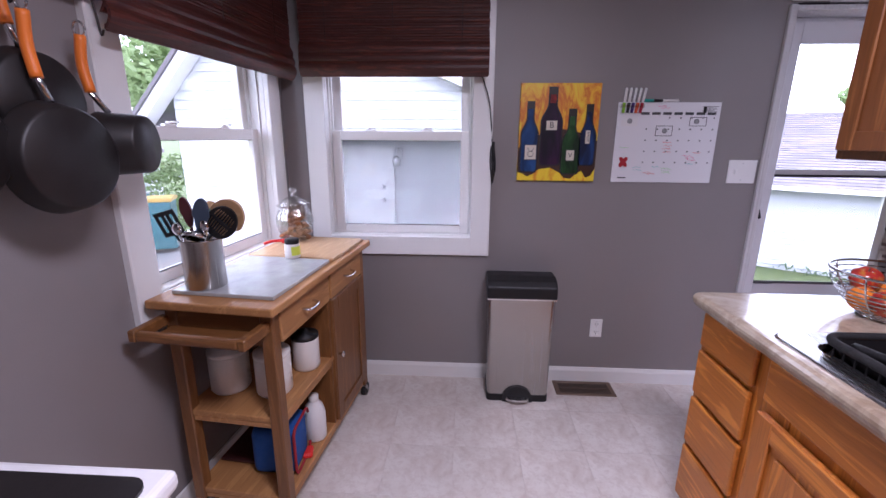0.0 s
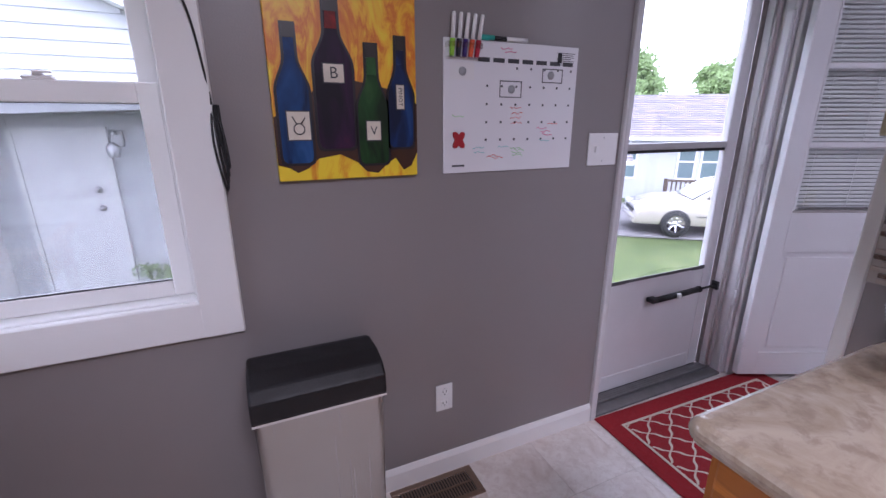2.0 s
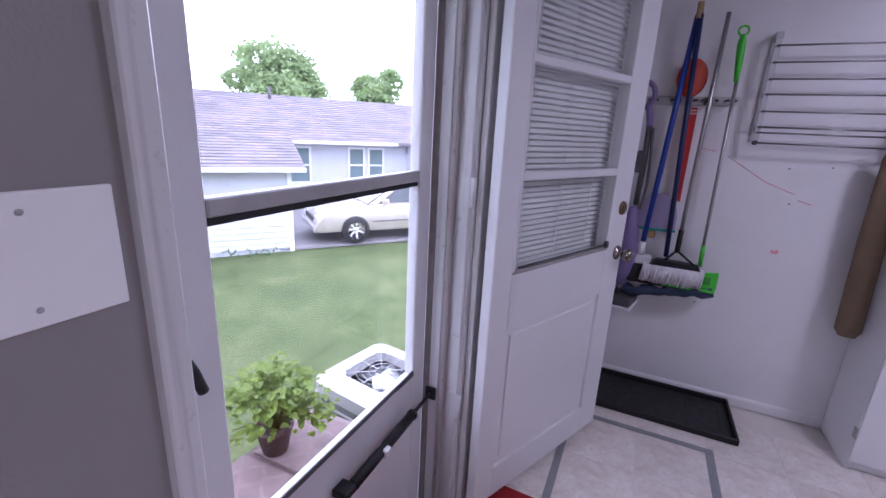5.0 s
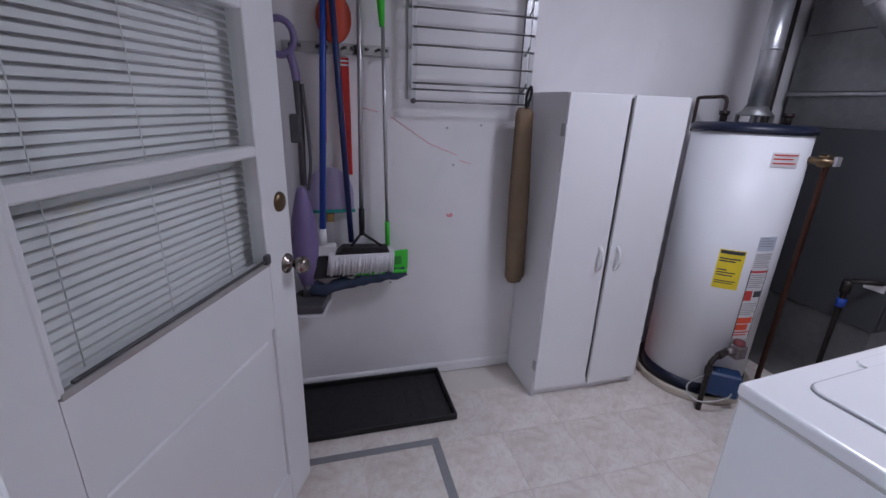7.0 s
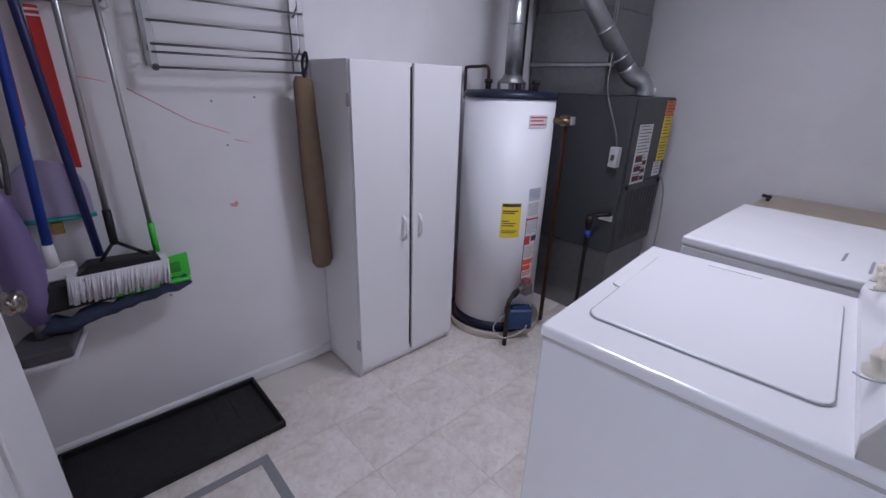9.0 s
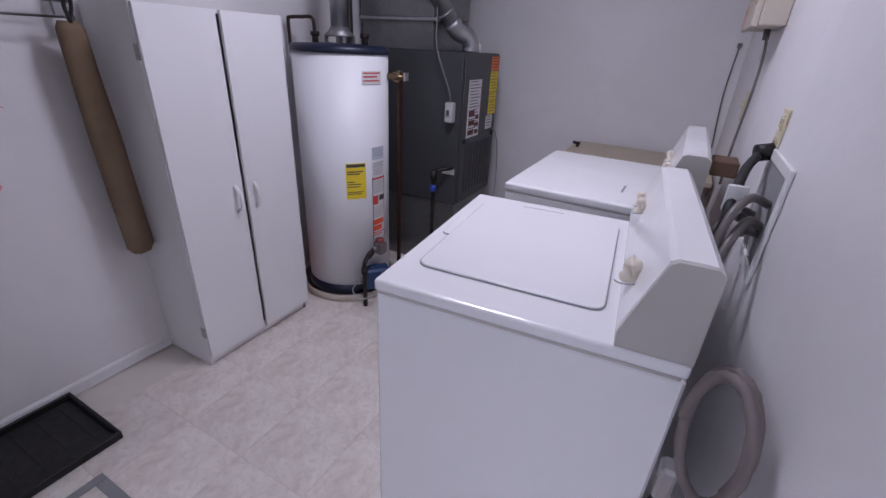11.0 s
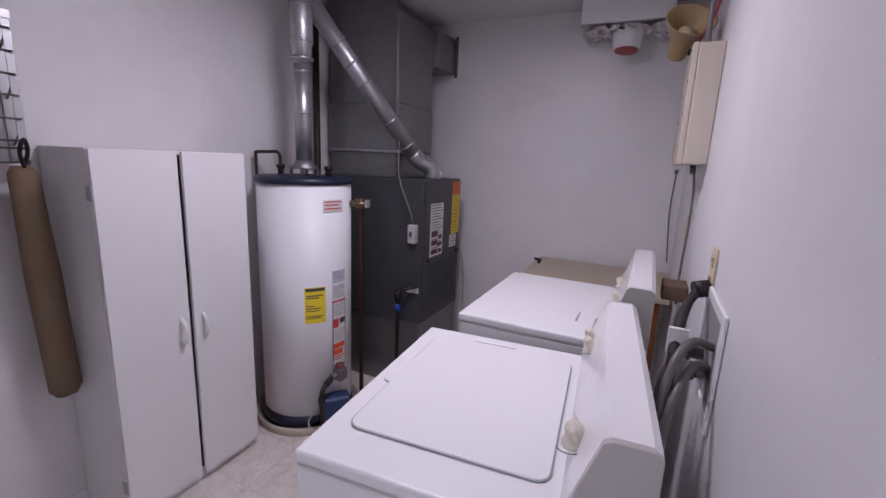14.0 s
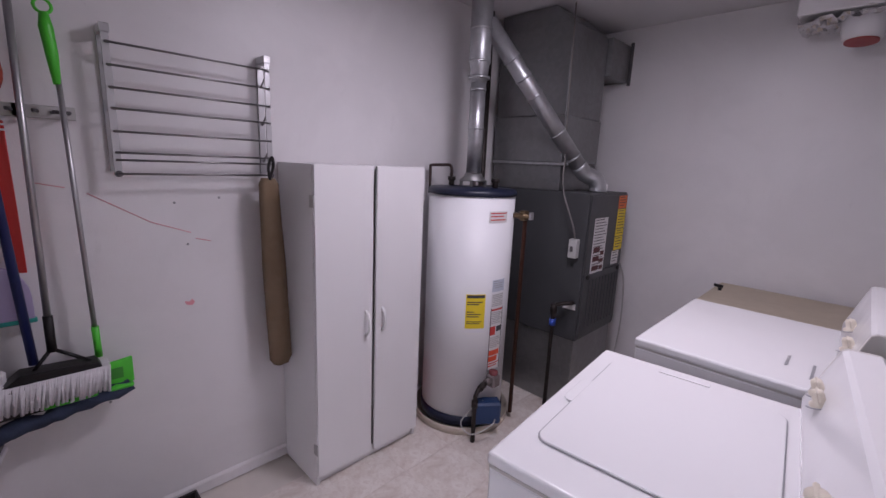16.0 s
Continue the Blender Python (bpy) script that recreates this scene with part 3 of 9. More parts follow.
# ---------------------------------------------------------------- windows
def double_hung(name, w, z0, z1, rail, m, label):
    """A double-hung window. Its own x runs along the wall, -y into the room; 0,0 is the lower left corner of the opening."""
    win = thing(name, m, label, "window", "", "structure")
    casing = 0.095
    cas = bm_new()
    for x0, x1 in ((-casing, 0.012), (w - 0.012, w + casing)):
        box(cas, x0, -0.026, z0 - casing, x1, 0.004, z1 + casing, 0.004)
    box(cas, 0.0, -0.025, z0 - casing, w, 0.004, z0 + 0.012, 0.004)
    box(cas, 0.0, -0.025, z1 - 0.012, w, 0.004, z1 + casing, 0.004)
    part("casing", cas, TRIM, win)
    sill = bm_new()
    box(sill, -0.002, -0.004, z0 - 0.004, w + 0.002, 0.13, z0 + 0.018, 0.003)
    part("window_sill", sill, TRIM, win)
    jam = bm_new()
    for x0, x1 in ((0.0, 0.014), (w - 0.014, w)):
        box(jam, x0, 0.0, z0, x1, 0.14, z1)
        x = x0 + (0.014 if x0 < w / 2 else -0.01)
        box(jam, x, 0.03, z0, x + 0.010 if x0 < w / 2 else x + 0.010, 0.045, z1)
        box(jam, x, 0.078, z0, x + 0.010, 0.088, z1)
    box(jam, 0.0, 0.0, z1 - 0.014, w, 0.14, z1)
    part("jamb", jam, TRIM, win)
    for nm, y, a, b in (("lower_sash", 0.046, z0 + 0.018, rail + 0.028), ("upper_sash", 0.090, rail - 0.02, z1 - 0.014)):
        s = bm_new()
        x0, x1, st = 0.024, w - 0.024, 0.048
        box(s, x0, y, a, x0 + st, y + 0.030, b, 0.003)
        box(s, x1 - st, y, a, x1, y + 0.030, b, 0.003)
        box(s, x0 + st, y + 0.001, a, x1 - st, y + 0.029, a + (0.045 if nm == "lower_sash" else 0.03), 0.003)
        box(s, x0 + st, y + 0.001, b - (0.05 if nm == "lower_sash" else 0.045), x1 - st, y + 0.029, b, 0.003)
        sash = part(nm, s, SASH, win)
        g = bm_new()
        box(g, x0 + st - 0.003, y + 0.013, a + 0.02, x1 - st + 0.003, y + 0.017, b - 0.02)
        pane = part("pane", g, GLASS, sash)
        pane.visible_shadow = False
        if nm == "lower_sash" and name == "window_1":
            g = bm_new()
            box(g, x0 + 0.01, 0.112, a + 0.004, x1 - 0.01, 0.1126, b - 0.02)
            scr = part("insect_screen", g, SCREEN, win)
            scr.visible_shadow = False
        gk = bm_new()
        box(gk, x0 + st, y + 0.006, b - 0.052, x1 - st, y + 0.012, b - 0.046)
        box(gk, x0 + st, y + 0.004, a + 0.044, x1 - st, y + 0.011, a + 0.048)
        part("gasket", gk, BLACK_RUBBER, sash)
        if nm == "lower_sash":
            for fx in (0.3, 0.68):
                k = bm_new()
                box(k, w * fx - 0.03, y + 0.002, b - 0.001, w * fx + 0.03, y + 0.026, b + 0.010, 0.004)
                tube(k, [(w * fx, y + 0.012, b + 0.008), (w * fx, y + 0.012, b + 0.018)], 0.011)
                box(k, w * fx - 0.004, y - 0.012, b + 0.012, w * fx + 0.03, y + 0.006, b + 0.019, 0.003)
                part("latch", k, SASH, sash)
    return win


double_hung("window_1", NW[1] - NW[0], NW[2], NW[3], 1.425, pose(NW[0], N_IN, 0), "white double-hung window with wide white casing")
double_hung("window_2", WW[1] - WW[0], WW[2], WW[3], 1.425, WEST @ pose(0, -WW[1], 0, 0, 0, 90), "white double-hung window in the side wall")


def woven_shade(m, w, z0, z1, mat, label):
    """A raised woven-wood blind: stacked slats, folds at the foot, valance above."""
    sh = thing("bamboo_shade", m, label, "window blind", "woven blinds")
    rnd = random.Random(int(w * 1000))
    b = bm_new()
    box(b, -w / 2, -0.055, z1 - 0.03, w / 2, -0.004, z1)
    part("headrail", b, mat, sh)
    slat = bm_new()
    prism(slat, [(-0.004, -0.006), (0.004, -0.006), (0.006, 0.0), (0.004, 0.006), (-0.004, 0.006), (-0.006, 0.0)], -w / 2, w / 2, "x")
    me = mesh_of(slat, mat, "slat")
    z, i = z1 - 0.04, 0
    while z > z0 + 0.13:
        shared("slat", me, sh, pose(rnd.uniform(-0.002, 0.002), -0.062 + rnd.uniform(-0.002, 0.002), z, rnd.uniform(-14, 14), 0, 0))
        z -= 0.0122
        i += 1
    for k in range(3):
        top = z0 + 0.045 + 0.042 * k
        fold = bm_new()
        out = [(-0.060 - 0.020 * math.sin(math.pi * j / 7) - 0.006 * (2 - k), top + 0.034 - 0.078 * j / 7) for j in range(8)]
        out += [(a + 0.010, c) for a, c in reversed(out)]
        prism(fold, out, -w / 2 - 0.003, w / 2 + 0.003, "x")
        part("fold", fold, mat, sh)
    for x in (-w * 0.36, 0.0, w * 0.36):
        t = bm_new()
        tube(t, [(x, -0.071, z0 + 0.12), (x, -0.071, z1 - 0.03)], 0.0014, 5)
        part("cord", t, BLACK_RUBBER, sh)
    foot = bm_new()
    box(foot, -w / 2, -0.072, z0 - 0.004, w / 2, -0.058, z0 + 0.016, 0.004)
    part("bottom_rail", foot, mat, sh)
    return sh


woven_shade(pose(1.782, N_IN - 0.028, 0), 0.935, 1.715, 2.20, BAMBOO, "dark red-brown woven bamboo shade, half raised over the window")
woven_shade(WEST @ pose(0.028, -0.585, 0, 0, 0, 90), 1.06, 1.70, 2.20, BAMBOO, "dark red-brown woven bamboo shade on the side window")
c = thing("shade_cord", pose(2.262, N_IN - 0.03, 0), "dark pull cord looped on a cleat beside the window", "cord")
b = bm_new()
tube(b, curve_points([(-0.04, -0.02, 1.72), (0.0, -0.01, 1.60), (0.016, 0.006, 1.46), (0.02, 0.006, 1.40)]), 0.003, 6)
part("pull", b, BLACK_RUBBER, c)
b = bm_new()
for k in range(4):
    tube(b, curve_points([(0.018 + 0.004 * k, 0.01, 1.40), (0.014 + 0.009 * k, -0.006, 1.30), (0.03 + 0.004 * k, 0.0, 1.185 + 0.02 * k), (0.036, 0.012, 1.30), (0.022 + 0.004 * k, 0.012, 1.40)]), 0.003, 6)
box(b, 0.018, 0.004, 1.30, 0.034, 0.028, 1.385, 0.004)
part("loop", b, BLACK_RUBBER, c)


# ---------------------------------------------------------------- doorway, storm door, inner door
dr = thing("door_frame", pose(0, 0, 0), "white painted wooden door frame, scuffed", "door frame", "", "structure")
b = bm_new()
box(b, DOORWAY[0] - 0.012, N_IN - 0.018, 0, DOORWAY[0] + 0.022, N_OUT + 0.02, DOORWAY[2], 0.003)
part("jamb", b, OLD_WHITE, dr)
b = bm_new()
box(b, DOORWAY[1] - 0.02, N_IN + 0.004, 0, DOORWAY[1] + 0.02, N_OUT + 0.02, DOORWAY[2], 0.003)
box(b, DOORWAY[1] - 0.045, N_IN + 0.066, 0, DOORWAY[1] - 0.022, N_IN + 0.105, DOORWAY[2], 0.003)
part("jamb", b, OLD_WHITE, dr)
b = bm_new()
box(b, DOORWAY[1] - 0.0475, N_IN + 0.100, 0.02, DOORWAY[1] - 0.0455, N_IN + 0.122, DOORWAY[2] - 0.022)
part("gasket", b, plain("grime_line", (0.25, 0.215, 0.21), 0.7, vary=0.4, scale=20), dr)
b = bm_new()
box(b, DOORWAY[1] + 0.022, N_IN - 0.022, 0, DOORWAY[1] + 0.085, N_IN - 0.002, DOORWAY[2] + 0.06, 0.004)
part("casing", b, TRIM, dr)
b = bm_new()
box(b, DOORWAY[1] - 0.046, N_IN + 0.048, 0.03, DOORWAY[1] - 0.022, N_IN + 0.064, DOORWAY[2] - 0.02, 0.003)
part("weather_strip", b, grimy("grimy_strip", (0.36, 0.325, 0.315), (0.13, 0.085, 0.07)), dr)
b = bm_new()
box(b, DOORWAY[0] + 0.022, N_IN + 0.0, DOORWAY[2] - 0.022, DOORWAY[1] - 0.02, N_OUT + 0.02, DOORWAY[2] + 0.012, 0.003)
part("head_jamb", b, OLD_WHITE, dr)
b = bm_new()
box(b, DOORWAY[0] - 0.012, N_IN - 0.02, DOORWAY[2] + 0.014, DOORWAY[1] + 0.02, N_IN - 0.001, DOORWAY[2] + 0.075, 0.004)
part("head_casing", b, TRIM, dr)
b = bm_new()
box(b, DOORWAY[0] + 0.022, N_IN - 0.01, 0.0, DOORWAY[1] - 0.02, N_IN + 0.05, 0.016, 0.004)
for k in range(4):
    box(b, DOORWAY[0] + 0.024, N_IN + 0.052 + 0.017 * k, 0.0, DOORWAY[1] - 0.022, N_IN + 0.064 + 0.017 * k, 0.026 - 0.003 * k, 0.002)
part("threshold", b, plain("dull_threshold", (0.20, 0.195, 0.195), 0.5, 0.5, vary=0.25, scale=16), dr, "weathered aluminium threshold")
for z in (0.42, 1.16, 1.83):
    b = bm_new()
    tube(b, [(DOORWAY[1] - 0.021, N_IN - 0.006, z), (DOORWAY[1] - 0.021, N_IN - 0.006, z + 0.09)], 0.008, 8)
    box(b, DOORWAY[1] - 0.023, N_IN - 0.006, z, DOORWAY[1] - 0.020, N_IN + 0.04, z + 0.09)
    part("hinge", b, OLD_WHITE, dr)
b = bm_new()
box(b, DOORWAY[0] + 0.022, N_IN + 0.01, 0.96, DOORWAY[0] + 0.026, N_IN + 0.035, 1.02, 0.001)
part("strike_plate", b, BLACK_IRON, dr)

sd = thing("storm_door", pose(0, 0, 0), "white aluminium storm door with two glass panes, shut", "door", "", "structure")
SX0, SX1, SY0, SY1, SZ1 = DOORWAY[0] + 0.026, DOORWAY[1] - 0.048, 5.212, 5.246, DOORWAY[2] - 0.026
GX0, GX1 = 3.85, 4.517
for x0, x1 in ((SX0, GX0), (GX1, SX1)):
    b = bm_new()
    box(b, x0, SY0, 0.012, x1, SY1, SZ1, 0.004)
    part("stile", b, STORM_WHITE, sd)
for nm, z0, z1 in (("bottom_panel", 0.012, 0.605), ("top_rail", 1.90, SZ1)):
    b = bm_new()
    box(b, GX0, SY0 + 0.002, z0, GX1, SY1 - 0.002, z1)
    if nm == "bottom_panel":
        box(b, GX0 + 0.02, SY0 - 0.002, 0.08, GX1 - 0.02, SY0 + 0.004, 0.10, 0.002)
    part(nm, b, STORM_WHITE, sd)
b = bm_new()
box(b, GX0, SY0 - 0.002, 1.236, GX1, SY0 + 0.026, 1.266, 0.003)
part("meeting_rail", b, ALU, sd)
b = bm_new()
box(b, GX0, SY0 + 0.006, 1.222, GX1, SY0 + 0.020, 1.2355)
part("gasket", b, BLACK_RUBBER, sd)
b = bm_new()
box(b, GX0, SY0 - 0.003, 0.604, GX0 + 0.10, SY0 + 0.004, 0.612)
box(b, GX1 - 0.10, SY0 - 0.003, 0.604, GX1, SY0 + 0.004, 0.612)
box(b, GX0 - 0.001, SY0 - 0.001, 0.606, GX1 + 0.001, SY0 + 0.003, 0.622)
part("pane_clip", b, GREY_PLASTIC, sd)
for z0, z1, y in ((0.61, 1.25, 0.012), (1.25, 1.905, 0.018)):
    b = bm_new()
    box(b, GX0 - 0.004, SY0 + y, z0, GX1 + 0.004, SY0 + y + 0.003, z1)
    pane = part("pane", b, GLASS, sd)
    pane.visible_shadow = False
b = bm_new()
box(b, SX0, SY0 + 0.004, -0.02, SX1, SY1 - 0.004, 0.0115)
part("sweep", b, BLACK_RUBBER, sd)
clo = bm_new()
tube(clo, [(4.15, SY0 - 0.034, 0.497), (4.46, SY0 - 0.032, 0.503)], 0.0155, 12)
tube(clo, [(4.452, SY0 - 0.032, 0.503), (4.466, SY0 - 0.032, 0.503)], 0.0175, 12)
cl = part("closer", clo, BLACK_PLASTIC, sd, "black pneumatic door closer")
b = bm_new()
tube(b, [(4.46, SY0 - 0.032, 0.503), (4.615, SY0 - 0.032, 0.506)], 0.006, 8)
box(b, 4.585, SY0 - 0.05, 0.482, 4.618, SY0 - 0.012, 0.528, 0.003)
part("rod", b, BLACK_PLASTIC, cl)
b = bm_new()
box(b, 4.105, SY0 - 0.046, 0.484, 4.152, SY0 - 0.001, 0.508, 0.004)
part("bracket", b, BLACK_PLASTIC, cl)
b = bm_new()
box(b, 4.275, SY0 - 0.055, 0.488, 4.302, SY0 - 0.020, 0.512, 0.003)
part("adjuster", b, WHITE_PLASTIC, cl)
b = bm_new()
box(b, SX0 + 0.03, SY0 - 0.012, 0.985, SX0 + 0.06, SY0, 1.09, 0.003)
tube(b, curve_points([(SX0 + 0.045, SY0 - 0.01, 1.04), (SX0 + 0.045, SY0 - 0.05, 1.05), (SX0 + 0.06, SY0 - 0.055, 1.0)]), 0.008, 8)
part("latch_handle", b, BLACK_PLASTIC, sd)

DOOR = pose(4.655, 5.030, 0.035, 0, 0, -24)
dw, dh, dt = 0.832, 1.985, 0.042
dd = thing("door_1", DOOR, "white wooden door standing open, glazed above with blinds behind", "door", "", "structure")
G0, G1, GZ0, GZ1 = 0.096, 0.695, 0.905, 1.855
b = bm_new()
box(b, 0, -dt / 2, 0, G0, dt / 2, dh, 0.003)
box(b, G1, -dt / 2, 0, dw, dt / 2, dh, 0.003)
box(b, G0, -dt / 2 + 0.001, GZ1, G1, dt / 2 - 0.001, dh)
box(b, G0, -dt / 2 + 0.001, 0, G1, dt / 2 - 0.001, 0.13)
box(b, G0, -dt / 2 + 0.001, 0.70, G1, dt / 2 - 0.001, GZ0)
box(b, G0, -dt / 2 + 0.012, 0.13, G1, dt / 2 - 0.012, 0.70)
box(b, G0 + 0.03, -dt / 2 + 0.006, 0.16, G1 - 0.03, dt / 2 - 0.006, 0.67, 0.004)
part("slab", b, DOOR_WHITE, dd)
b = bm_new()
for z in (1.205, 1.548):
    box(b, G0, -dt / 2 + 0.0, z, G1, dt / 2, z + 0.028, 0.004)
for x0, x1 in ((G0 - 0.004, G0 + 0.010), (G1 - 0.010, G1 + 0.004)):
    box(b, x0, -dt / 2 - 0.003, GZ0, x1, dt / 2, GZ1, 0.003)
part("muntins", b, DOOR_WHITE, dd)
b = bm_new()
box(b, G0, -dt / 2 - 0.004, GZ0 - 0.006, G1, -dt / 2 + 0.01, GZ0 + 0.008, 0.002)
part("glazing_bead", b, plain("dirty_bead", (0.34, 0.32, 0.31), 0.6, vary=0.3, scale=16), dd)
b = bm_new()
box(b, G0 - 0.004, -0.003, GZ0 - 0.004, G1 + 0.004, 0.003, GZ1 + 0.004)
pane = part("pane", b, GLASS, dd)
pane.visible_shadow = False
b = bm_new()
lathe(b, [(0, 0.012), (0.018, 0.012), (0.028, 0.006), (0.030, 0.0)], 18)
b.transform(pose(0.778, -dt / 2, 1.068, 90, 0, 0))
part("deadbolt", b, BRONZE, dd)
b = bm_new()
lathe(b, [(0.032, 0.0), (0.030, 0.006), (0.014, 0.010), (0.012, 0.030), (0.022, 0.036), (0.028, 0.048), (0.026, 0.062), (0.016, 0.070), (0, 0.071)], 20)
b.transform(pose(0.790, -dt / 2, 0.872, 90, 0, 0))
part("knob", b, plain("worn_nickel", (0.26, 0.225, 0.20), 0.26, 1.0, vary=0.2, scale=30), dd)
for z, nm in ((1.05, "bolt_plate"), (0.84, "latch_plate")):
    b = bm_new()
    box(b, dw - 0.001, -0.013, z, dw + 0.002, 0.013, z + 0.06, 0.001)
    part(nm, b, BRASS, dd)
b = bm_new()
tube(b, [(G0 + 0.02, -dt / 2 - 0.006, GZ0 + 0.018), (G1 - 0.03, -dt / 2 - 0.006, GZ0 + 0.018)], 0.004, 6)
box(b, G1 - 0.030, -dt / 2 - 0.014, GZ0 + 0.006, G1 - 0.008, -dt / 2 + 0.0, GZ0 + 0.034, 0.003)
part("blind_bracket", b, GREY_PLASTIC, dd)
blind = thing("venetian_blind", DOOR @ pose(0, 0.034, 0), "white horizontal mini blinds behind the door glass", "window blind")
b = bm_new()
box(b, G0 - 0.03, 0.0, GZ1 + 0.02, G1 + 0.03, 0.026, GZ1 + 0.05, 0.003)
part("headrail", b, WHITE_PLASTIC, blind)
b = bm_new()
prism(b, [(-0.011, -0.004), (0.0, 0.0015), (0.011, -0.004), (0.011, -0.0028), (0.0, 0.0027), (-0.011, -0.0028)], G0 - 0.025, G1 + 0.025, "x")
me = mesh_of(b, WHITE_PLASTIC, "slat")
z = GZ0 - 0.01
while z < GZ1 + 0.02:
    shared("slat", me, blind, pose(0, 0.014, z, 48, 0, 0))
    z += 0.0195
b = bm_new()
box(b, G0 - 0.025, 0.003, GZ0 - 0.035, G1 + 0.025, 0.024, GZ0 - 0.024, 0.003)
part("bottom_rail", b, WHITE_PLASTIC, blind)
for x in (G0 + 0.09, (G0 + G1) / 2, G1 - 0.09):
    b = bm_new()
    tube(b, [(x, -0.001, GZ0 - 0.03), (x, -0.001, GZ1 + 0.03)], 0.0012, 5)
    part("ladder_cord", b, WHITE_PLASTIC, blind)


# ---------------------------------------------------------------- laundry: large things
def washer(m, label, w, d, h, hc, lid):
    """Local: x to the front, y along the wall, back at x 0, centred on y."""
    wa = thing("washing_machine" if lid else "tumble_dryer", m, label, "washer" if lid else "dryer")
    b = bm_new()
    box(b, 0.0, -w / 2, 0.012, d, w / 2, h - 0.030, 0.006)
    part("body", b, APPLIANCE, wa)
    b = bm_new()
    box(b, 0.0, -w / 2 - 0.001, h - 0.027, d + 0.004, w / 2 + 0.001, h, 0.007, 3)
    top = part("top", b, APPLIANCE, wa, soft=False)
    b = bm_new()
    box(b, 0.01, -w / 2 + 0.001, h - 0.032, d - 0.002, w / 2 - 0.001, h - 0.026)
    part("seam", b, APPLIANCE_GREY, wa)
    for sx in (0.05, d - 0.05):
        for sy in (-w / 2 + 0.05, w / 2 - 0.05):
            b = bm_new()
            tube(b, [(sx, sy, 0), (sx, sy, 0.014)], 0.02)
            part("foot", b, BLACK_RUBBER, wa)
    # console: sloped face towards the front, grey end caps
    sec = [(0.0, h), (0.119, h), (0.121, h + 0.028), (0.074, hc - 0.006), (0.064, hc), (0.012, hc), (0.0, hc - 0.01)]
    b = bm_new()
    prism(b, sec, -w / 2 + 0.012, w / 2 - 0.012, "y")
    con = part("console", b, APPLIANCE, wa)
    for y0, y1 in ((-w / 2, -w / 2 + 0.0115), (w / 2 - 0.0115, w / 2)):
        b = bm_new()
        prism(b, sec, y0, y1, "y", 0.002)
        part("end_cap", b, APPLIANCE_GREY, con)
    ang = math.degrees(math.atan2(hc - h - 0.034, 0.047))
    def dial(y, r, s):
        k = bm_new()
        lathe(k, [(r, 0), (r, 0.006), (r * 0.62, 0.010), (r * 0.6, 0.026), (r * 0.5, 0.032), (0, 0.032)], 20)
        box(k, -r * 0.16, -r * 0.95, 0.010, r * 0.16, r * 0.95, 0.034, 0.003)
        k.transform(Matrix.Translation((0.121 - 0.047 * s, y, h + 0.028 + (hc - h - 0.034) * s)) @ Matrix.Rotation(radians(90 - ang), 4, "Y"))
        part("dial", k, CREAM_KNOB, con)
        rr = bm_new()
        tube(rr, [(r * 1.35 * math.cos(t), r * 1.35 * math.sin(t), 0.002) for t in [radians(20 + 16 * i) for i in range(12)]], 0.0015, 5)
        rr.transform(Matrix.Translation((0.121 - 0.047 * s, y, h + 0.028 + (hc - h - 0.034) * s)) @ Matrix.Rotation(radians(90 - ang), 4, "Y"))
        part("dial_marking", rr, GREY_INK, con)
    if lid:
        dial(w / 2 - 0.13, 0.027, 0.32)
        dial(-w / 2 + 0.10, 0.018, 0.42)
        dial(-w / 2 + 0.16, 0.018, 0.42)
        b = bm_new()
        prism(b, rounded(0.395, 0.475, 0.03, 5, 0.338, -0.009), h + 0.0005, h + 0.0035, "z")
        part("lid_gap", b, GREY_INK, top)
        b = bm_new()
        prism(b, rounded(0.390, 0.470, 0.028, 5, 0.338, -0.009), h + 0.001, h + 0.0065, "z", 0.002)
        part("lid", b, APPLIANCE, top)
        b = bm_new()
        prism(b, rounded(0.040, 0.13, 0.018, 5, 0.537, -0.02), h + 0.0005, h + 0.006, "z", 0.002)
        part("lid_grip", b, APPLIANCE, top)
        b = bm_new()
        box(b, 0.30, -w / 2 + 0.03, h + 0.0003, 0.42, -w / 2 + 0.05, h + 0.003, 0.001)
        part("bleach_slot", b, APPLIANCE, top)
    else:
        dial(w / 2 - 0.12, 0.020, 0.45)
        dial(0.0, 0.020, 0.45)
        b = bm_new()
        for y0, y1, x in ((0.13, 0.25, 0.155), (0.10, 0.19, 0.215)):
            box(b, x, y0, h + 0.0003, x + 0.007, y1, h + 0.0015)
        part("top_print", b, GREY_INK, top)
        b = bm_new()
        prism(b, rounded(0.42, 0.40, 0.03, 4, 0.0, 0.42), d + 0.001, d + 0.014, "x", 0.003)
        part("door", b, APPLIANCE, wa)
    return wa


washer(pose(3.987, 3.497, 0, 0, 0, 5), "white top-loading washing machine with grey console ends", 0.645, 0.578, 0.942, 1.112, True)
dryer = washer(pose(3.972, 2.772, 0), "white clothes dryer beside the washing machine", 0.655, 0.582, 0.958, 1.135, False)

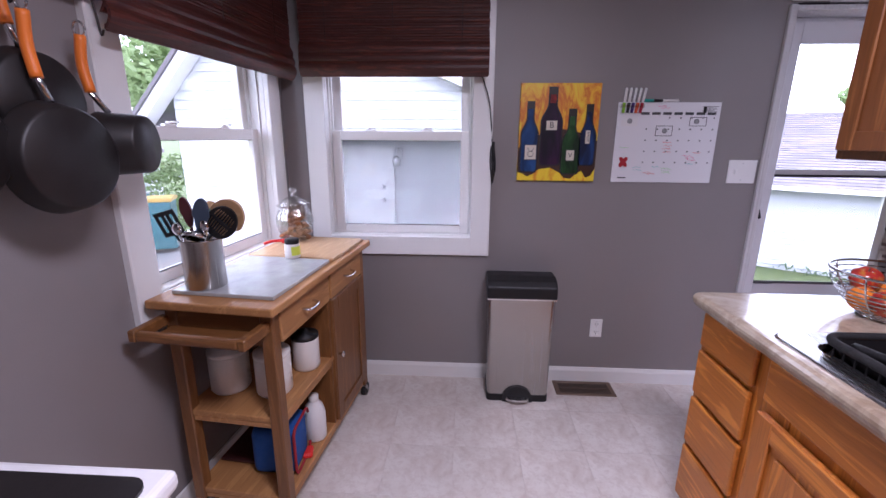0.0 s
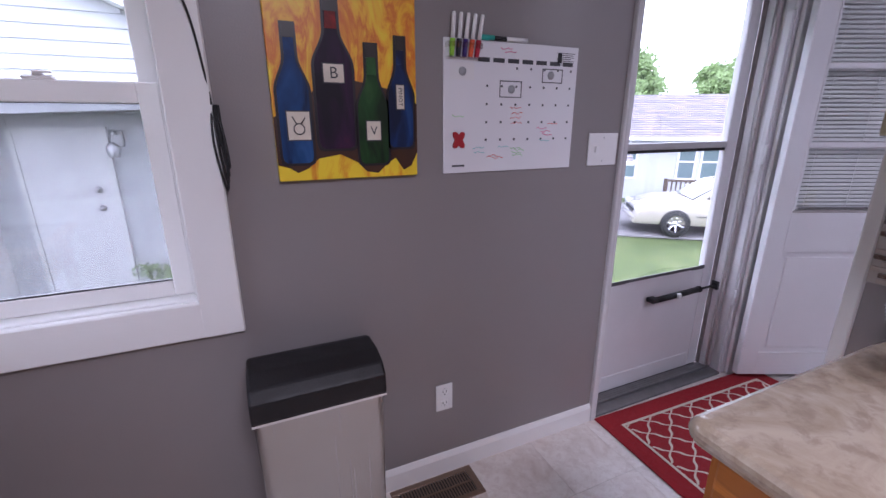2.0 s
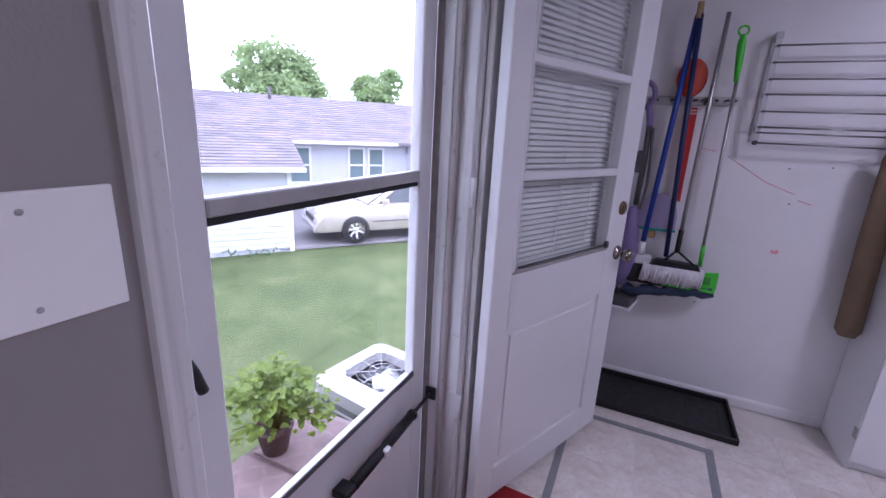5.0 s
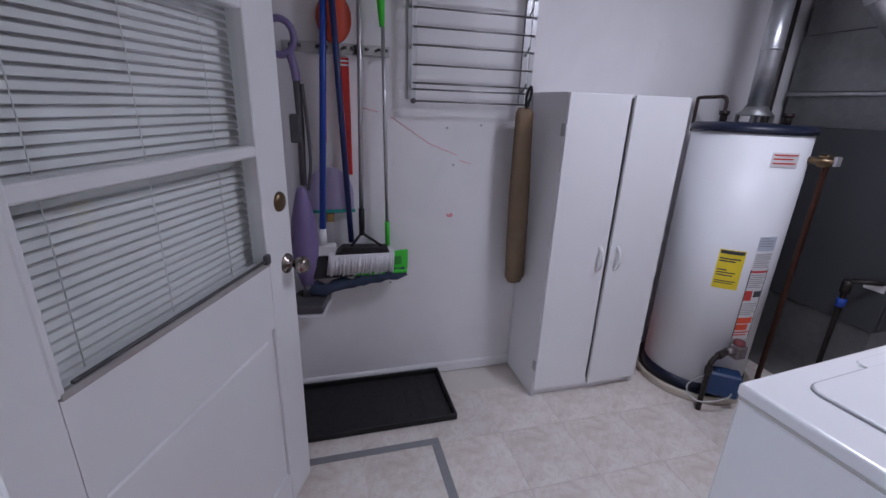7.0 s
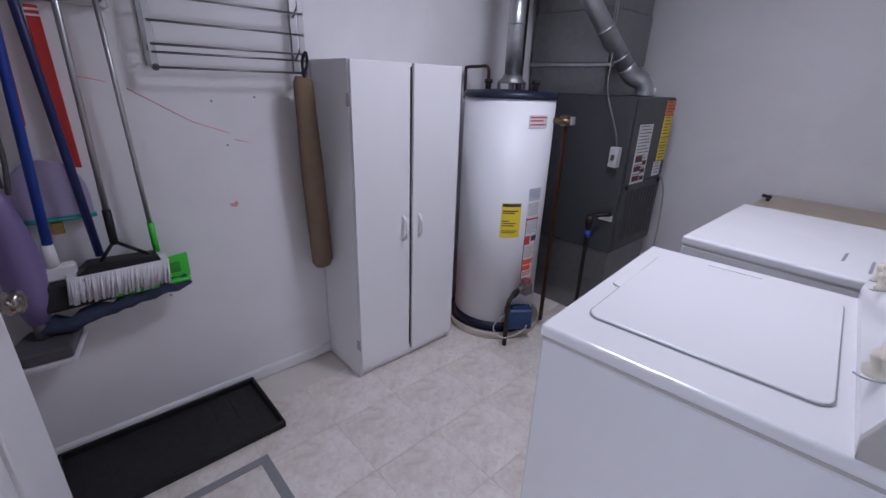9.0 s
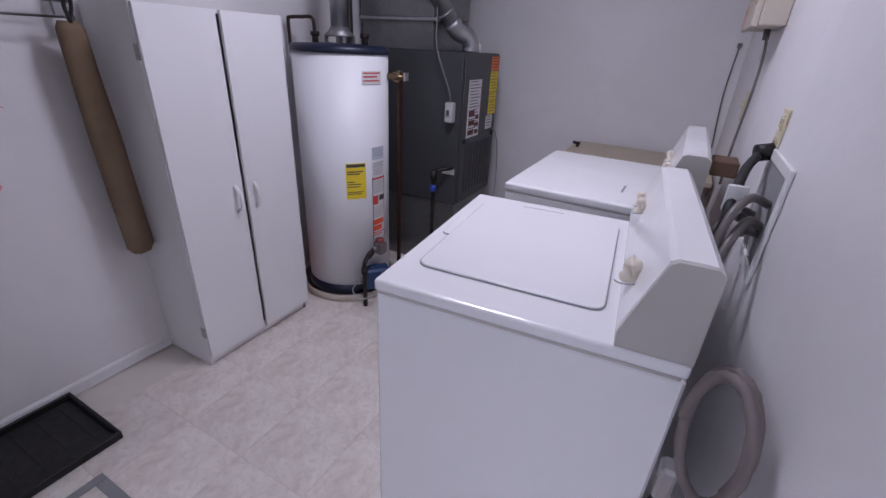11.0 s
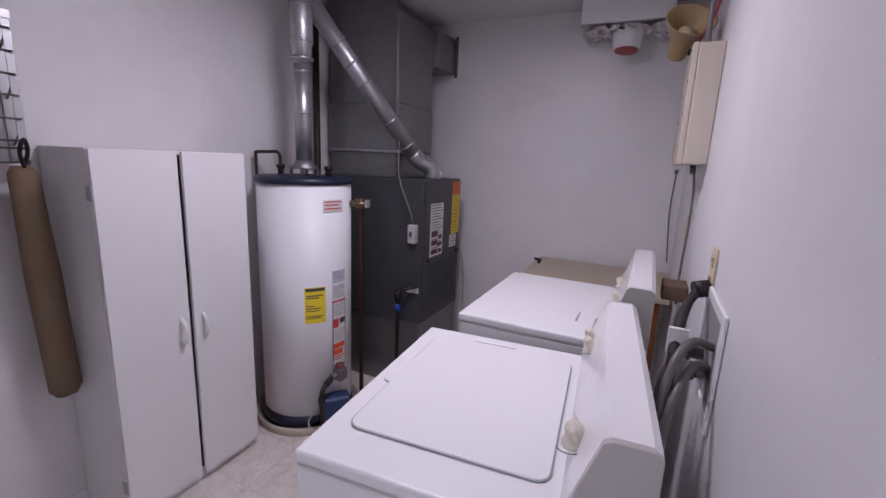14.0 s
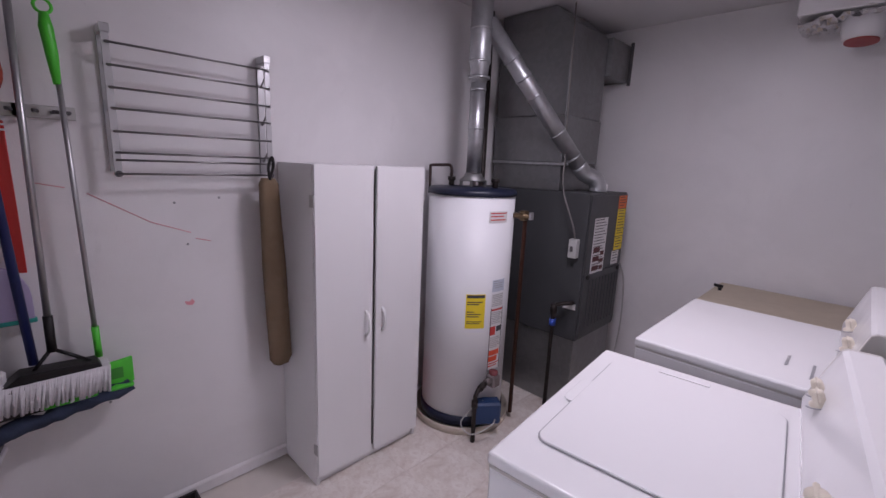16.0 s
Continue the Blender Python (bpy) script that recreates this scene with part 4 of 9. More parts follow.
tb = thing("side_table", pose(4.25, 1.78, 0), "low tan-topped table behind the dryer", "table")
b = bm_new()
box(b, -0.38, -0.30, 0.815, 0.40, 0.32, 0.842, 0.004)
part("tabletop", b, TAN_TOP, tb)
b = bm_new()
box(b, -0.34, -0.26, 0.74, 0.36, 0.28, 0.815)
part("apron", b, CHERRY, tb)
for sx in (-0.34, 0.32):
    for sy in (-0.26, 0.24):
        b = bm_new()
        box(b, sx, sy, 0, sx + 0.045, sy + 0.045, 0.74, 0.004)
        part("leg", b, CHERRY, tb)
kb = thing("clamp", pose(4.61, 1.70, 0.842), "small black clamp on the tan tabletop", "clamp")
b = bm_new()
tube(b, [(0.0, 0, 0.0), (0.0, 0, 0.016)], 0.01)
tube(b, [(-0.014, 0, 0.022), (0.03, 0.0, 0.026)], 0.009)
part("handle", b, BLACK_PLASTIC, kb)

cab = thing("utility_cabinet", pose(5.655, 3.318, 0), "tall white melamine cupboard with two doors, shut", "cabinet")
for nm, q in (("side_panel", (0.018, -0.296, 0.0, 0.318, -0.280, 1.452)), ("side_panel", (0.018, 0.280, 0.0, 0.318, 0.296, 1.452)), ("top_panel", (0.018, -0.280, 1.436, 0.318, 0.280, 1.451)), ("bottom_panel", (0.018, -0.280, 0.055, 0.318, 0.280, 0.071)), ("back_panel", (0.30, -0.280, 0.071, 0.318, 0.280, 1.436)), ("plinth", (0.030, -0.280, 0.0, 0.045, 0.280, 0.055))):
    b = bm_new()
    box(b, *q, 0.001)
    part(nm, b, CABINET_WHITE, cab)
for s in (-1, 1):
    b = bm_new()
    y0, y1 = (0.007, 0.294) if s > 0 else (-0.294, -0.007)
    box(b, 0.0, y0, 0.05, 0.016, y1, 1.450, 0.0015)
    if s < 0:
        b.transform(Matrix.Translation((0, -0.294, 0)) @ Matrix.Rotation(radians(1.6), 4, "Z") @ Matrix.Translation((0, 0.294, 0)))
    door = part("door", b, CABINET_WHITE, cab)
    b = bm_new()
    tube(b, curve_points([(0.0, s * 0.045, 0.675), (-0.026, s * 0.045, 0.70), (-0.032, s * 0.045, 0.735), (-0.026, s * 0.045, 0.77), (0.0, s * 0.045, 0.795)]), 0.0075, 8)
    part("handle", b, WHITE_PLASTIC, door)
    for z in (0.16, 1.28):
        b = bm_new()
        box(b, 0.002, s * 0.2965 - 0.003, z, 0.034, s * 0.2965 + 0.003, z + 0.05, 0.001)
        part("hinge", b, DULL_METAL, door)

TANK = (5.673, 2.64)
wh = thing("water_heater", pose(*TANK, 0), "tall white gas water heater with navy top and labels", "water heater")
b = bm_new()
lathe(b, [(0.0, 0.052), (0.240, 0.052), (0.240, 1.32), (0.0, 1.32)], 56)
part("tank", b, TANK_WHITE, wh)
b = bm_new()
lathe(b, [(0.2405, 1.316), (0.247, 1.318), (0.247, 1.336), (0.236, 1.350), (0.08, 1.358), (0.0, 1.358)], 56)
part("cap", b, NAVY, wh)
b = bm_new()
lathe(b, [(0.241, 0.03), (0.247, 0.035), (0.247, 0.088), (0.2405, 0.092)], 56)
lathe(b, [(0.0, 0.03), (0.241, 0.03)], 56)
part("base_ring", b, NAVY, wh)
b = bm_new()
lathe(b, [(0.0, 0.004), (0.272, 0.004), (0.280, 0.05), (0.286, 0.05), (0.279, 0.0), (0.0, 0.0)], 56)
part("drain_pan", b, TAN_METAL, wh)
b = bm_new()
lathe(b, [(0.0, 1.398), (0.050, 1.394), (0.074, 1.386), (0.076, 1.390), (0.052, 1.412), (0.044, 1.43), (0.0, 1.43)], 28)
hood = part("draft_hood", b, GALV, wh)
for a in range(4):
    x, y = 0.066 * math.cos(a * 1.571 + 0.6), 0.066 * math.sin(a * 1.571 + 0.6)
    b = bm_new()
    box(b, x - 0.007, y - 0.007, 1.355, x + 0.007, y + 0.007, 1.388, 0.001)
    part("leg", b, GALV, hood)
for ang, nm in ((20, "hot_nipple"), (200, "cold_nipple")):
    b = bm_new()
    x, y = 0.13 * math.cos(radians(ang)), 0.13 * math.sin(radians(ang))
    tube(b, [(x, y, 1.35), (x, y, 1.40)], 0.016)
    tube(b, [(x, y, 1.385), (x, y, 1.405)], 0.022, 6)
    part(nm, b, BLACK_IRON, wh)


def on_tank(bm_in, centre_deg, r=0.2412):
    """Wraps a flat patch (x = arc length, z = height) on the tank."""
    bmesh.ops.subdivide_edges(bm_in, edges=[e for e in bm_in.edges if abs(e.verts[0].co.x - e.verts[1].co.x) > 0.01], cuts=6)
    for v in bm_in.verts:
        a = radians(centre_deg) + v.co.x / r
        rr = r - v.co.y
        v.co = Vector((rr * math.cos(a), rr * math.sin(a), v.co.z))
    return bm_in


def wrap_label(name, deg, w, z0, z1, mat, parent, label="", off=0.0):
    b = bm_new()
    box(b, -w / 2, -0.0012 - off, z0, w / 2, 0.0, z1)
    return part(name, on_tank(b, deg), mat, parent, label)



def tank_bars(parent, deg, x0, x1, z, widths, hgt, gap, mat, off=0.0022):
    b = bm_new()
    for i, wd in enumerate(widths):
        zz = z - i * (hgt + gap)
        box(b, x0, -off, zz - hgt, x0 + (x1 - x0) * wd, 0.0, zz)
    return part("print", on_tank(b, deg), mat, parent)


yl = wrap_label("energy_label", 143, 0.105, 0.615, 0.805, YELLOW, wh, "yellow energy label with black heading")
tank_bars(yl, 143, -0.048, 0.048, 0.801, [1.0], 0.016, 0.004, INK)
tank_bars(yl, 143, -0.046, 0.046, 0.765, [0.9, 0.7], 0.006, 0.006, INK)
tank_bars(yl, 143, -0.046, 0.046, 0.71, [0.4, 0.8, 0.7], 0.005, 0.008, INK)
tank_bars(yl, 143, -0.046, 0.046, 0.655, [0.9, 0.8], 0.004, 0.006, INK)
wl1 = wrap_label("warning_label", 175.5, 0.09, 0.36, 0.80, PAPER, wh, "tall white instruction label with red blocks")
tank_bars(wl1, 175.5, -0.04, 0.04, 0.795, [1, 0.9, 1, 0.8, 0.95, 0.85, 1], 0.003, 0.007, GREY_INK)
tank_bars(wl1, 175.5, -0.042, 0.042, 0.715, [1.0], 0.010, 0.003, RED_INK)
tank_bars(wl1, 175.5, -0.04, 0.04, 0.695, [0.9, 1, 0.8, 0.9, 1, 0.7, 0.9], 0.003, 0.007, GREY_INK)
tank_bars(wl1, 175.5, -0.042, 0.042, 0.615, [0.42], 0.05, 0.003, RED_INK)
tank_bars(wl1, 175.5, 0.002, 0.042, 0.612, [1.0], 0.03, 0.003, INK)
tank_bars(wl1, 175.5, -0.04, 0.04, 0.55, [0.9, 1, 0.8, 0.9, 1, 0.7], 0.003, 0.008, GREY_INK)
tank_bars(wl1, 175.5, -0.042, 0.042, 0.475, [0.92, 0.75], 0.030, 0.006, plain("flame_red", (0.72, 0.09, 0.03), 0.5, vary=0.25, scale=60))
tank_bars(wl1, 175.5, -0.042, 0.042, 0.40, [1.0, 0.8], 0.006, 0.008, RED_INK)
for s in (-0.0455, 0.044):
    b = bm_new()
    box(b, s, -0.002, 0.36, s + 0.0032, 0.0, 0.72)
    part("border", on_tank(b, 175.5), INK, wl1)
rl2 = wrap_label("rating_label", 175.5, 0.09, 0.812, 0.878, plain("pale_blue_paper", (0.52, 0.56, 0.64), 0.5, vary=0.05), wh, "pale blue rating label")
tank_bars(rl2, 175.5, -0.04, 0.04, 0.872, [0.5, 0.9, 0.8, 0.95], 0.003, 0.009, GREY_INK)
wl2 = wrap_label("notice_label", 168, 0.12, 1.185, 1.245, PAPER, wh, "white notice label with red print")
tank_bars(wl2, 168, -0.052, 0.052, 1.238, [1.0, 0.8], 0.006, 0.010, RED_INK)
tank_bars(wl2, 168, -0.052, 0.052, 1.204, [0.95], 0.006, 0.007, RED_INK)
b = bm_new()
box(b, -0.17, 0.285 - 0.07, 0.075, -0.02, 0.300, 0.20, 0.01)
b.transform(Matrix.Rotation(radians(52), 4, "Z"))
part("control_box", b, plain("blue_control", (0.016, 0.045, 0.13), 0.4, vary=0.1), wh)
b = bm_new()
tube(b, [(-0.225, 0.03, 0.31), (-0.285, 0.045, 0.31)], 0.026, 14)
tube(b, [(-0.262, 0.06, 0.315), (-0.262, 0.11, 0.315)], 0.017, 10)
box(b, -0.295, 0.015, 0.275, -0.235, 0.075, 0.345, 0.008)
valve = part("gas_valve", b, plain("valve_grey", (0.20, 0.17, 0.17), 0.45, 0.5, vary=0.2), wh)
b = bm_new()
lathe(b, [(0.024, 0), (0.024, 0.02), (0, 0.022)], 14, (-0.265, 0.045, 0.345))
part("valve_knob", b, plain("dull_maroon", (0.20, 0.045, 0.05), 0.5, vary=0.15), valve)
b = bm_new()
tube(b, curve_points([(-0.25, 0.10, 0.20), (-0.20, 0.22, 0.10), (-0.28, 0.22, 0.06), (-0.33, 0.10, 0.10), (-0.26, 0.02, 0.12)]), 0.004, 6)
part("pilot_tube", b, ALU, wh)
gp = thing("gas_pipe", pose(0, 0, 0), "black iron gas pipe rising from the floor", "pipe")
b = bm_new()
tube(b, curve_points([(5.405, 2.835, 0.0), (5.405, 2.835, 0.24), (5.405, 2.828, 0.275), (5.41, 2.80, 0.292), (5.41, 2.75, 0.313)], 4), 0.012, 10)
part("riser", b, BLACK_IRON, gp)
for q in ([(5.405, 2.835, 0.205), (5.405, 2.835, 0.245)], [(5.41, 2.795, 0.294), (5.41, 2.76, 0.309)]):
    b = bm_new()
    tube(b, q, 0.0175, 10)
    part("coupling", b, BLACK_IRON, gp)
gp2 = thing("gas_pipe", pose(0, 0, 0), "black iron gas pipe feeding the furnace", "pipe")
b = bm_new()
tube(b, [(5.31, 2.27, 0.0), (5.31, 2.27, 0.66), (5.302, 2.26, 0.69), (5.24, 2.20, 0.70), (5.235, 2.186, 0.70)], 0.013, 10)
tube(b, [(5.31, 2.27, 0.63), (5.31, 2.27, 0.69)], 0.02, 10)
part("riser", b, BLACK_IRON, gp2)
b = bm_new()
tube(b, [(5.31, 2.27, 0.56), (5.31, 2.27, 0.60)], 0.019, 10)
part("valve", b, BLUE, gp2)
cp = thing("copper_pipe", pose(0, 0, 0), "aged copper relief pipe beside the water heater", "pipe")
b = bm_new()
tube(b, [(5.405, 2.50, 0.04), (5.405, 2.50, 1.16), (5.40, 2.505, 1.20)], 0.012, 10)
part("drop", b, COPPER, cp)
b = bm_new()
tube(b, [(5.36, 2.52, 1.215), (5.47, 2.54, 1.215)], 0.016, 10)
box(b, 5.385, 2.495, 1.19, 5.425, 2.535, 1.245, 0.006)
part("relief_valve", b, BRONZE, cp)
b = bm_new()
box(b, 5.348, 2.505, 1.20, 5.362, 2.535, 1.24, 0.002)
part("lever", b, DULL_METAL, cp)
wp = thing("water_pipe", pose(0, 0, 0), "thin dark water pipe over the heater", "pipe")
b = bm_new()
tube(b, curve_points([(5.935, 2.72, 1.30), (5.935, 2.72, 1.445), (5.928, 2.718, 1.462), (5.86, 2.705, 1.466), (5.80, 2.69, 1.462), (5.795, 2.685, 1.39)], 5), 0.0085, 8)
part("bend", b, plain("brown_pipe", (0.055, 0.035, 0.032), 0.5, 0.6, vary=0.3, scale=20), wp)

fu = thing("furnace", pose(0, 0, 0), "dark grey gas furnace with a galvanised base", "furnace")
FX, FY0, FY1, FZ = 5.205, 1.66, 2.175, 1.342
b = bm_new()
box(b, FX, FY0, 0.46, EAST - 0.02, FY1, FZ, 0.004)
part("casing", b, FURNACE_GREY, fu)
b = bm_new()
box(b, FX + 0.012, FY0 + 0.01, 0.0, EAST - 0.02, FY1 - 0.012, 0.458, 0.003)
part("return_box", b, GALV, fu)
b = bm_new()
box(b, FX - 0.010, FY0 + 0.012, 0.88, FX - 0.001, FY1 - 0.012, FZ - 0.012, 0.003)
ud = part("upper_panel", b, FURNACE_GREY, fu)
b = bm_new()
box(b, FX - 0.010, FY0 + 0.012, 0.48, FX - 0.001, FY1 - 0.012, 0.872, 0.003)
for k in range(9):
    box(b, FX - 0.015, FY0 + 0.06 + 0.045 * k, 0.53, FX - 0.009, FY0 + 0.075 + 0.045 * k, 0.83, 0.002)
ld = part("louvre_panel", b, FURNACE_GREY, fu)
for y in (FY0 + 0.05, FY1 - 0.05):
    b = bm_new()
    tube(b, [(FX - 0.010, y, 0.855), (FX - 0.020, y, 0.855)], 0.014, 10)
    part("panel_screw", b, BLACK_PLASTIC, ld)
for nm, y0, y1, z0, z1, mat in (("label", 1.93, 2.10, 0.87, 1.20, PAPER), ("label", 1.685, 1.80, 1.12, 1.24, YELLOW), ("label", 1.685, 1.80, 1.07, 1.115, YELLOW), ("label", 1.685, 1.80, 0.98, 1.065, YELLOW), ("label", 1.685, 1.80, 1.245, 1.325, ORANGE_LABEL), ("label", 1.72, 1.82, 0.89, 0.975, PAPER)):
    b = bm_new()
    box(b, FX - 0.012, y0, z0, FX - 0.0095, y1, z1)
    lb = part(nm, b, mat, ud)
    b = bm_new()
    n = max(2, int((z1 - z0) / 0.018))
    for i in range(n):
        zz = z1 - 0.008 - i * (z1 - z0 - 0.012) / n
        box(b, FX - 0.0132, y1 - 0.012 - (y1 - y0 - 0.024) * (0.75 + 0.25 * ((i * 7) % 3) / 2), zz - 0.004, FX - 0.0118, y1 - 0.012, zz)
    part("print", b, INK, lb)
    if mat is PAPER and z1 > 1.1:
        b = bm_new()
        for i in range(3):
            box(b, FX - 0.0136, 1.945, 0.885 + 0.044 * i, FX - 0.0117, 1.99 + 0.01 * (i % 2), 0.908 + 0.044 * i)
        part("print", b, MAROON_INK, lb)
        b = bm_new()
        for i in range(3):
            box(b, FX - 0.0136, 2.005, 0.885 + 0.056 * i, FX - 0.0117, 2.085, 0.915 + 0.056 * i)
        part("print", b, MAROON_INK, lb)
b = bm_new()
box(b, 5.235, FY1 + 0.001, 0.97, 5.285, FY1 + 0.045, 1.08, 0.004)
sw = part("switch_box", b, plain("grey_box", (0.47, 0.47, 0.46), 0.45, vary=0.08), fu)
b = bm_new()
box(b, 5.252, FY1 + 0.046, 1.01, 5.268, FY1 + 0.056, 1.04, 0.002)
part("toggle", b, GREY_PLASTIC, sw)
b = bm_new()
tube(b, curve_points([(5.26, FY1 + 0.02, 1.08), (5.265, FY1 + 0.05, 1.16), (5.33, FY1 + 0.06, 1.32), (5.39, FY1 - 0.01, 1.42), (5.40, FY1 - 0.03, 1.52), (5.42, FY1 - 0.045, 1.8), (5.43, FY1 - 0.04, 2.38)]), 0.0045, 7)
part("conduit", b, HOSE_GREY, sw)
b = bm_new()
tube(b, curve_points([(5.19, FY0 + 0.02, 0.88), (5.17, FY0 - 0.03, 0.75), (5.16, FY0 - 0.04, 0.45), (5.18, FY0 - 0.02, 0.10)]), 0.005, 6)
part("thermostat_wire", b, ALU, fu)
b = bm_new()
box(b, 5.22, FY1 + 0.001, 0.655, 5.30, FY1 + 0.008, 0.69)
part("small_label", b, PAPER, fu)

pl = thing("supply_plenum", pose(0, 0, FZ), "galvanised sheet-metal duct above the furnace", "duct")
for g, z0, z1 in ((0.0, 0.001, 0.155), (0.005, 0.17, 0.44), (0.0, 0.442, 0.945)):
    b = bm_new()
    box(b, 5.43 - g, 1.69 - g, z0, EAST - 0.05 + g, 2.135 + g, z1, 0.002)
    part("duct_section", b, GALV, pl)
b = bm_new()
box(b, 5.40, 2.10, 0.150, EAST - 0.045, 2.155, 0.168, 0.003)
part("flange", b, DUCT, pl)
b = bm_new()
prism(b, [(5.43, 0.946), (EAST - 0.05, 0.946), (EAST - 0.05, 1.05), (5.55, 1.05)], 1.70, 2.13, "y")
part("top_transition", b, GALV, pl)
b = bm_new()
box(b, 5.395, FAR + 0.002, 0.72, 5.62, 1.69, 0.95, 0.003)
tk = part("take_off", b, GALV, pl)
b = bm_new()
box(b, 5.375, FAR + 0.001, 0.70, 5.394, FAR + 0.012, 0.97)
part("take_off_collar", b, GREY_PLASTIC, tk)

fl = thing("flue_pipe", pose(*TANK, 1.40), "shiny galvanised vent pipe rising to the ceiling", "vent pipe")
b = bm_new()
tube(b, [(0, 0, 0.02), (0, 0, 0.50)], 0.041, 24)
part("riser", b, DUCT, fl)
b = bm_new()
tube(b, [(0.0, 0, 0.50), (0.0, 0, 0.58), (0.0, 0, 0.60), (0.0, 0, 1.0)], 0.052, 24, True, [0.043, 0.050, 0.056, 0.056])
part("tee", b, DUCT, fl)
for z in (0.26, 0.46, 0.52, 0.60, 0.76):
    b = bm_new()
    tube(b, [(0, 0, z), (0, 0, z + 0.012)], 0.0435 if z < 0.5 else 0.0585, 24)
    part("joint_band", b, DUCT, fl)
fl2 = thing("flue_pipe", pose(0, 0, 0), "diagonal galvanised vent pipe from the furnace", "vent pipe")
P0, P1 = Vector((TANK[0] - 0.01, TANK[1] - 0.04, 2.21)), Vector((5.36, 2.02, 1.475))
b = bm_new()
tube(b, [P0, P1], 0.046, 22)
part("run", b, DUCT, fl2)
for t in (0.22, 0.34, 0.46, 0.72, 0.9):
    b = bm_new()
    d = (P1 - P0).normalized()
    c = P0.lerp(P1, t)
    tube(b, [c, c + d * 0.012], 0.050, 22)
    part("joint_band", b, DUCT, fl2)
b = bm_new()
tube(b, curve_points([P1 - (P1 - P0).normalized() * 0.03, P1 + Vector((-0.02, -0.03, -0.03)), Vector((5.30, 1.95, 1.425)), Vector((5.285, 1.93, 1.38)), Vector((5.285, 1.93, FZ))], 4), 0.050, 20)
part("elbow", b, DUCT, fl2)
b = bm_new()
tube(b, [(5.26, 1.87, FZ), (5.26, 1.87, FZ + 0.05)], 0.012)
part("pressure_port", b, WHITE_PLASTIC, fl2)
dp = thing("drain_pipe", pose(0, 0, 0), "dark vertical pipe in the corner behind the heater", "pipe")
b = bm_new()
tube(b, [(5.935, 2.25, 0.0), (5.935, 2.25, CEIL - 0.001)], 0.02, 12)
part("riser", b, BLACK_IRON, dp)

tr = thing("boot_tray", pose(5.785, 4.385, 0), "black plastic boot tray lying on the floor", "tray")
b = bm_new()
box(b, -0.188, -0.352, 0.001, 0.182, 0.352, 0.006)
part("base", b, BLACK_RUBBER, tr)
b = bm_new()
for x0, y0, x1, y1 in ((-0.192, -0.358, -0.178, 0.358), (0.174, -0.358, 0.186, 0.358), (-0.178, -0.358, 0.174, -0.346), (-0.178, 0.346, 0.174, 0.358)):
    box(b, x0, y0, 0.001, x1, y1, 0.034, 0.003)
part("rim", b, BLACK_PLASTIC, tr)
b = bm_new()
for i in range(9):
    box(b, -0.165, -0.31 + 0.075 * i, 0.006, 0.16, -0.30 + 0.075 * i, 0.009)
part("ribs", b, BLACK_RUBBER, tr)

rk = thing("drying_rack", pose(EAST, 3.96, 0), "wall-mounted folding metal drying rack with bars", "drying rack")
RXW = -0.075
RACK_STEEL = plain("rack_steel", (0.27, 0.26, 0.26), 0.32, 1.0, vary=0.2, scale=20)
for y in (-0.284, 0.233):
    b = bm_new()
    box(b, RXW - 0.003, y - 0.011, 1.388, RXW + 0.001, y + 0.011, 1.865, 0.001)
    strip = part("upright", b, DULL_METAL, rk)
    b = bm_new()
    tube(b, [(RXW - 0.008, y, 1.395), (RXW + 0.010, y, 1.395)], 0.011, 12)
    part("end_knob", b, GREY_PLASTIC, strip)
    for z in (1.465, 1.534, 1.607, 1.672, 1.741, 1.81):
        b = bm_new()
        tube(b, [(RXW - 0.006, y - 0.004, z), (RXW - 0.003, y - 0.004, z)], 0.006, 8)
        part("rivet", b, CHROME, strip)
    b = bm_new()
    box(b, -0.012, y - 0.013, 1.40, -0.001, y + 0.013, 1.865, 0.001)
    part("wall_strip", b, DULL_METAL, rk)
    b = bm_new()
    box(b, RXW - 0.006, y - 0.014, 1.838, -0.001, y + 0.014, 1.866, 0.002)
    part("top_bracket", b, DULL_METAL, rk)
    for z in (1.45, 1.60, 1.75):
        b = bm_new()
        tube(b, [(-0.012, y, z), (RXW + 0.001, y, z + 0.05)], 0.004, 6)
        part("link", b, RACK_STEEL, rk)
b = bm_new()
tube(b, [(0, -0.288, 0), (0, 0.237, 0)], 0.0038, 8)
me = mesh_of(b, RACK_STEEL, "bar")
for i, z in enumerate((1.395, 1.441, 1.465, 1.534, 1.607, 1.672, 1.741, 1.81)):
    shared("bar", me, rk, pose(RXW - 0.009, 0, z))

bg = thing("hanging_bag", pose(5.875, 3.70, 0), "long brown canvas bag hanging from the drying rack", "bag")
b = bm_new()
secs = [(1.385, 0.030, 0.030), (1.36, 0.052, 0.048), (1.2, 0.053, 0.05), (1.0, 0.056, 0.052), (0.8, 0.060, 0.054), (0.66, 0.064, 0.056), (0.58, 0.058, 0.05), (0.55, 0.034, 0.03), (0.545, 0.0, 0.0)]
rings = []
for i, (z, ry, rx) in enumerate(secs):
    cy = -0.030 * (1.385 - z) / 0.84
    rx, ry = rx * 0.62, ry * 0.84
    rings.append([b.verts.new(((rx + 0.004 * math.sin(3 * a + i)) * math.cos(a), cy + (ry + 0.004 * math.sin(2 * a + i * 1.7)) * math.sin(a), z)) for a in [2 * math.pi * k / 18 for k in range(18)]])
for p, q in zip(rings, rings[1:]):
    for k in range(18):
        b.faces.new((p[k], p[(k + 1) % 18], q[(k + 1) % 18], q[k])).smooth = True
b.faces.new(rings[0])
part("sack", b, BROWN_CLOTH, bg)
b = bm_new()
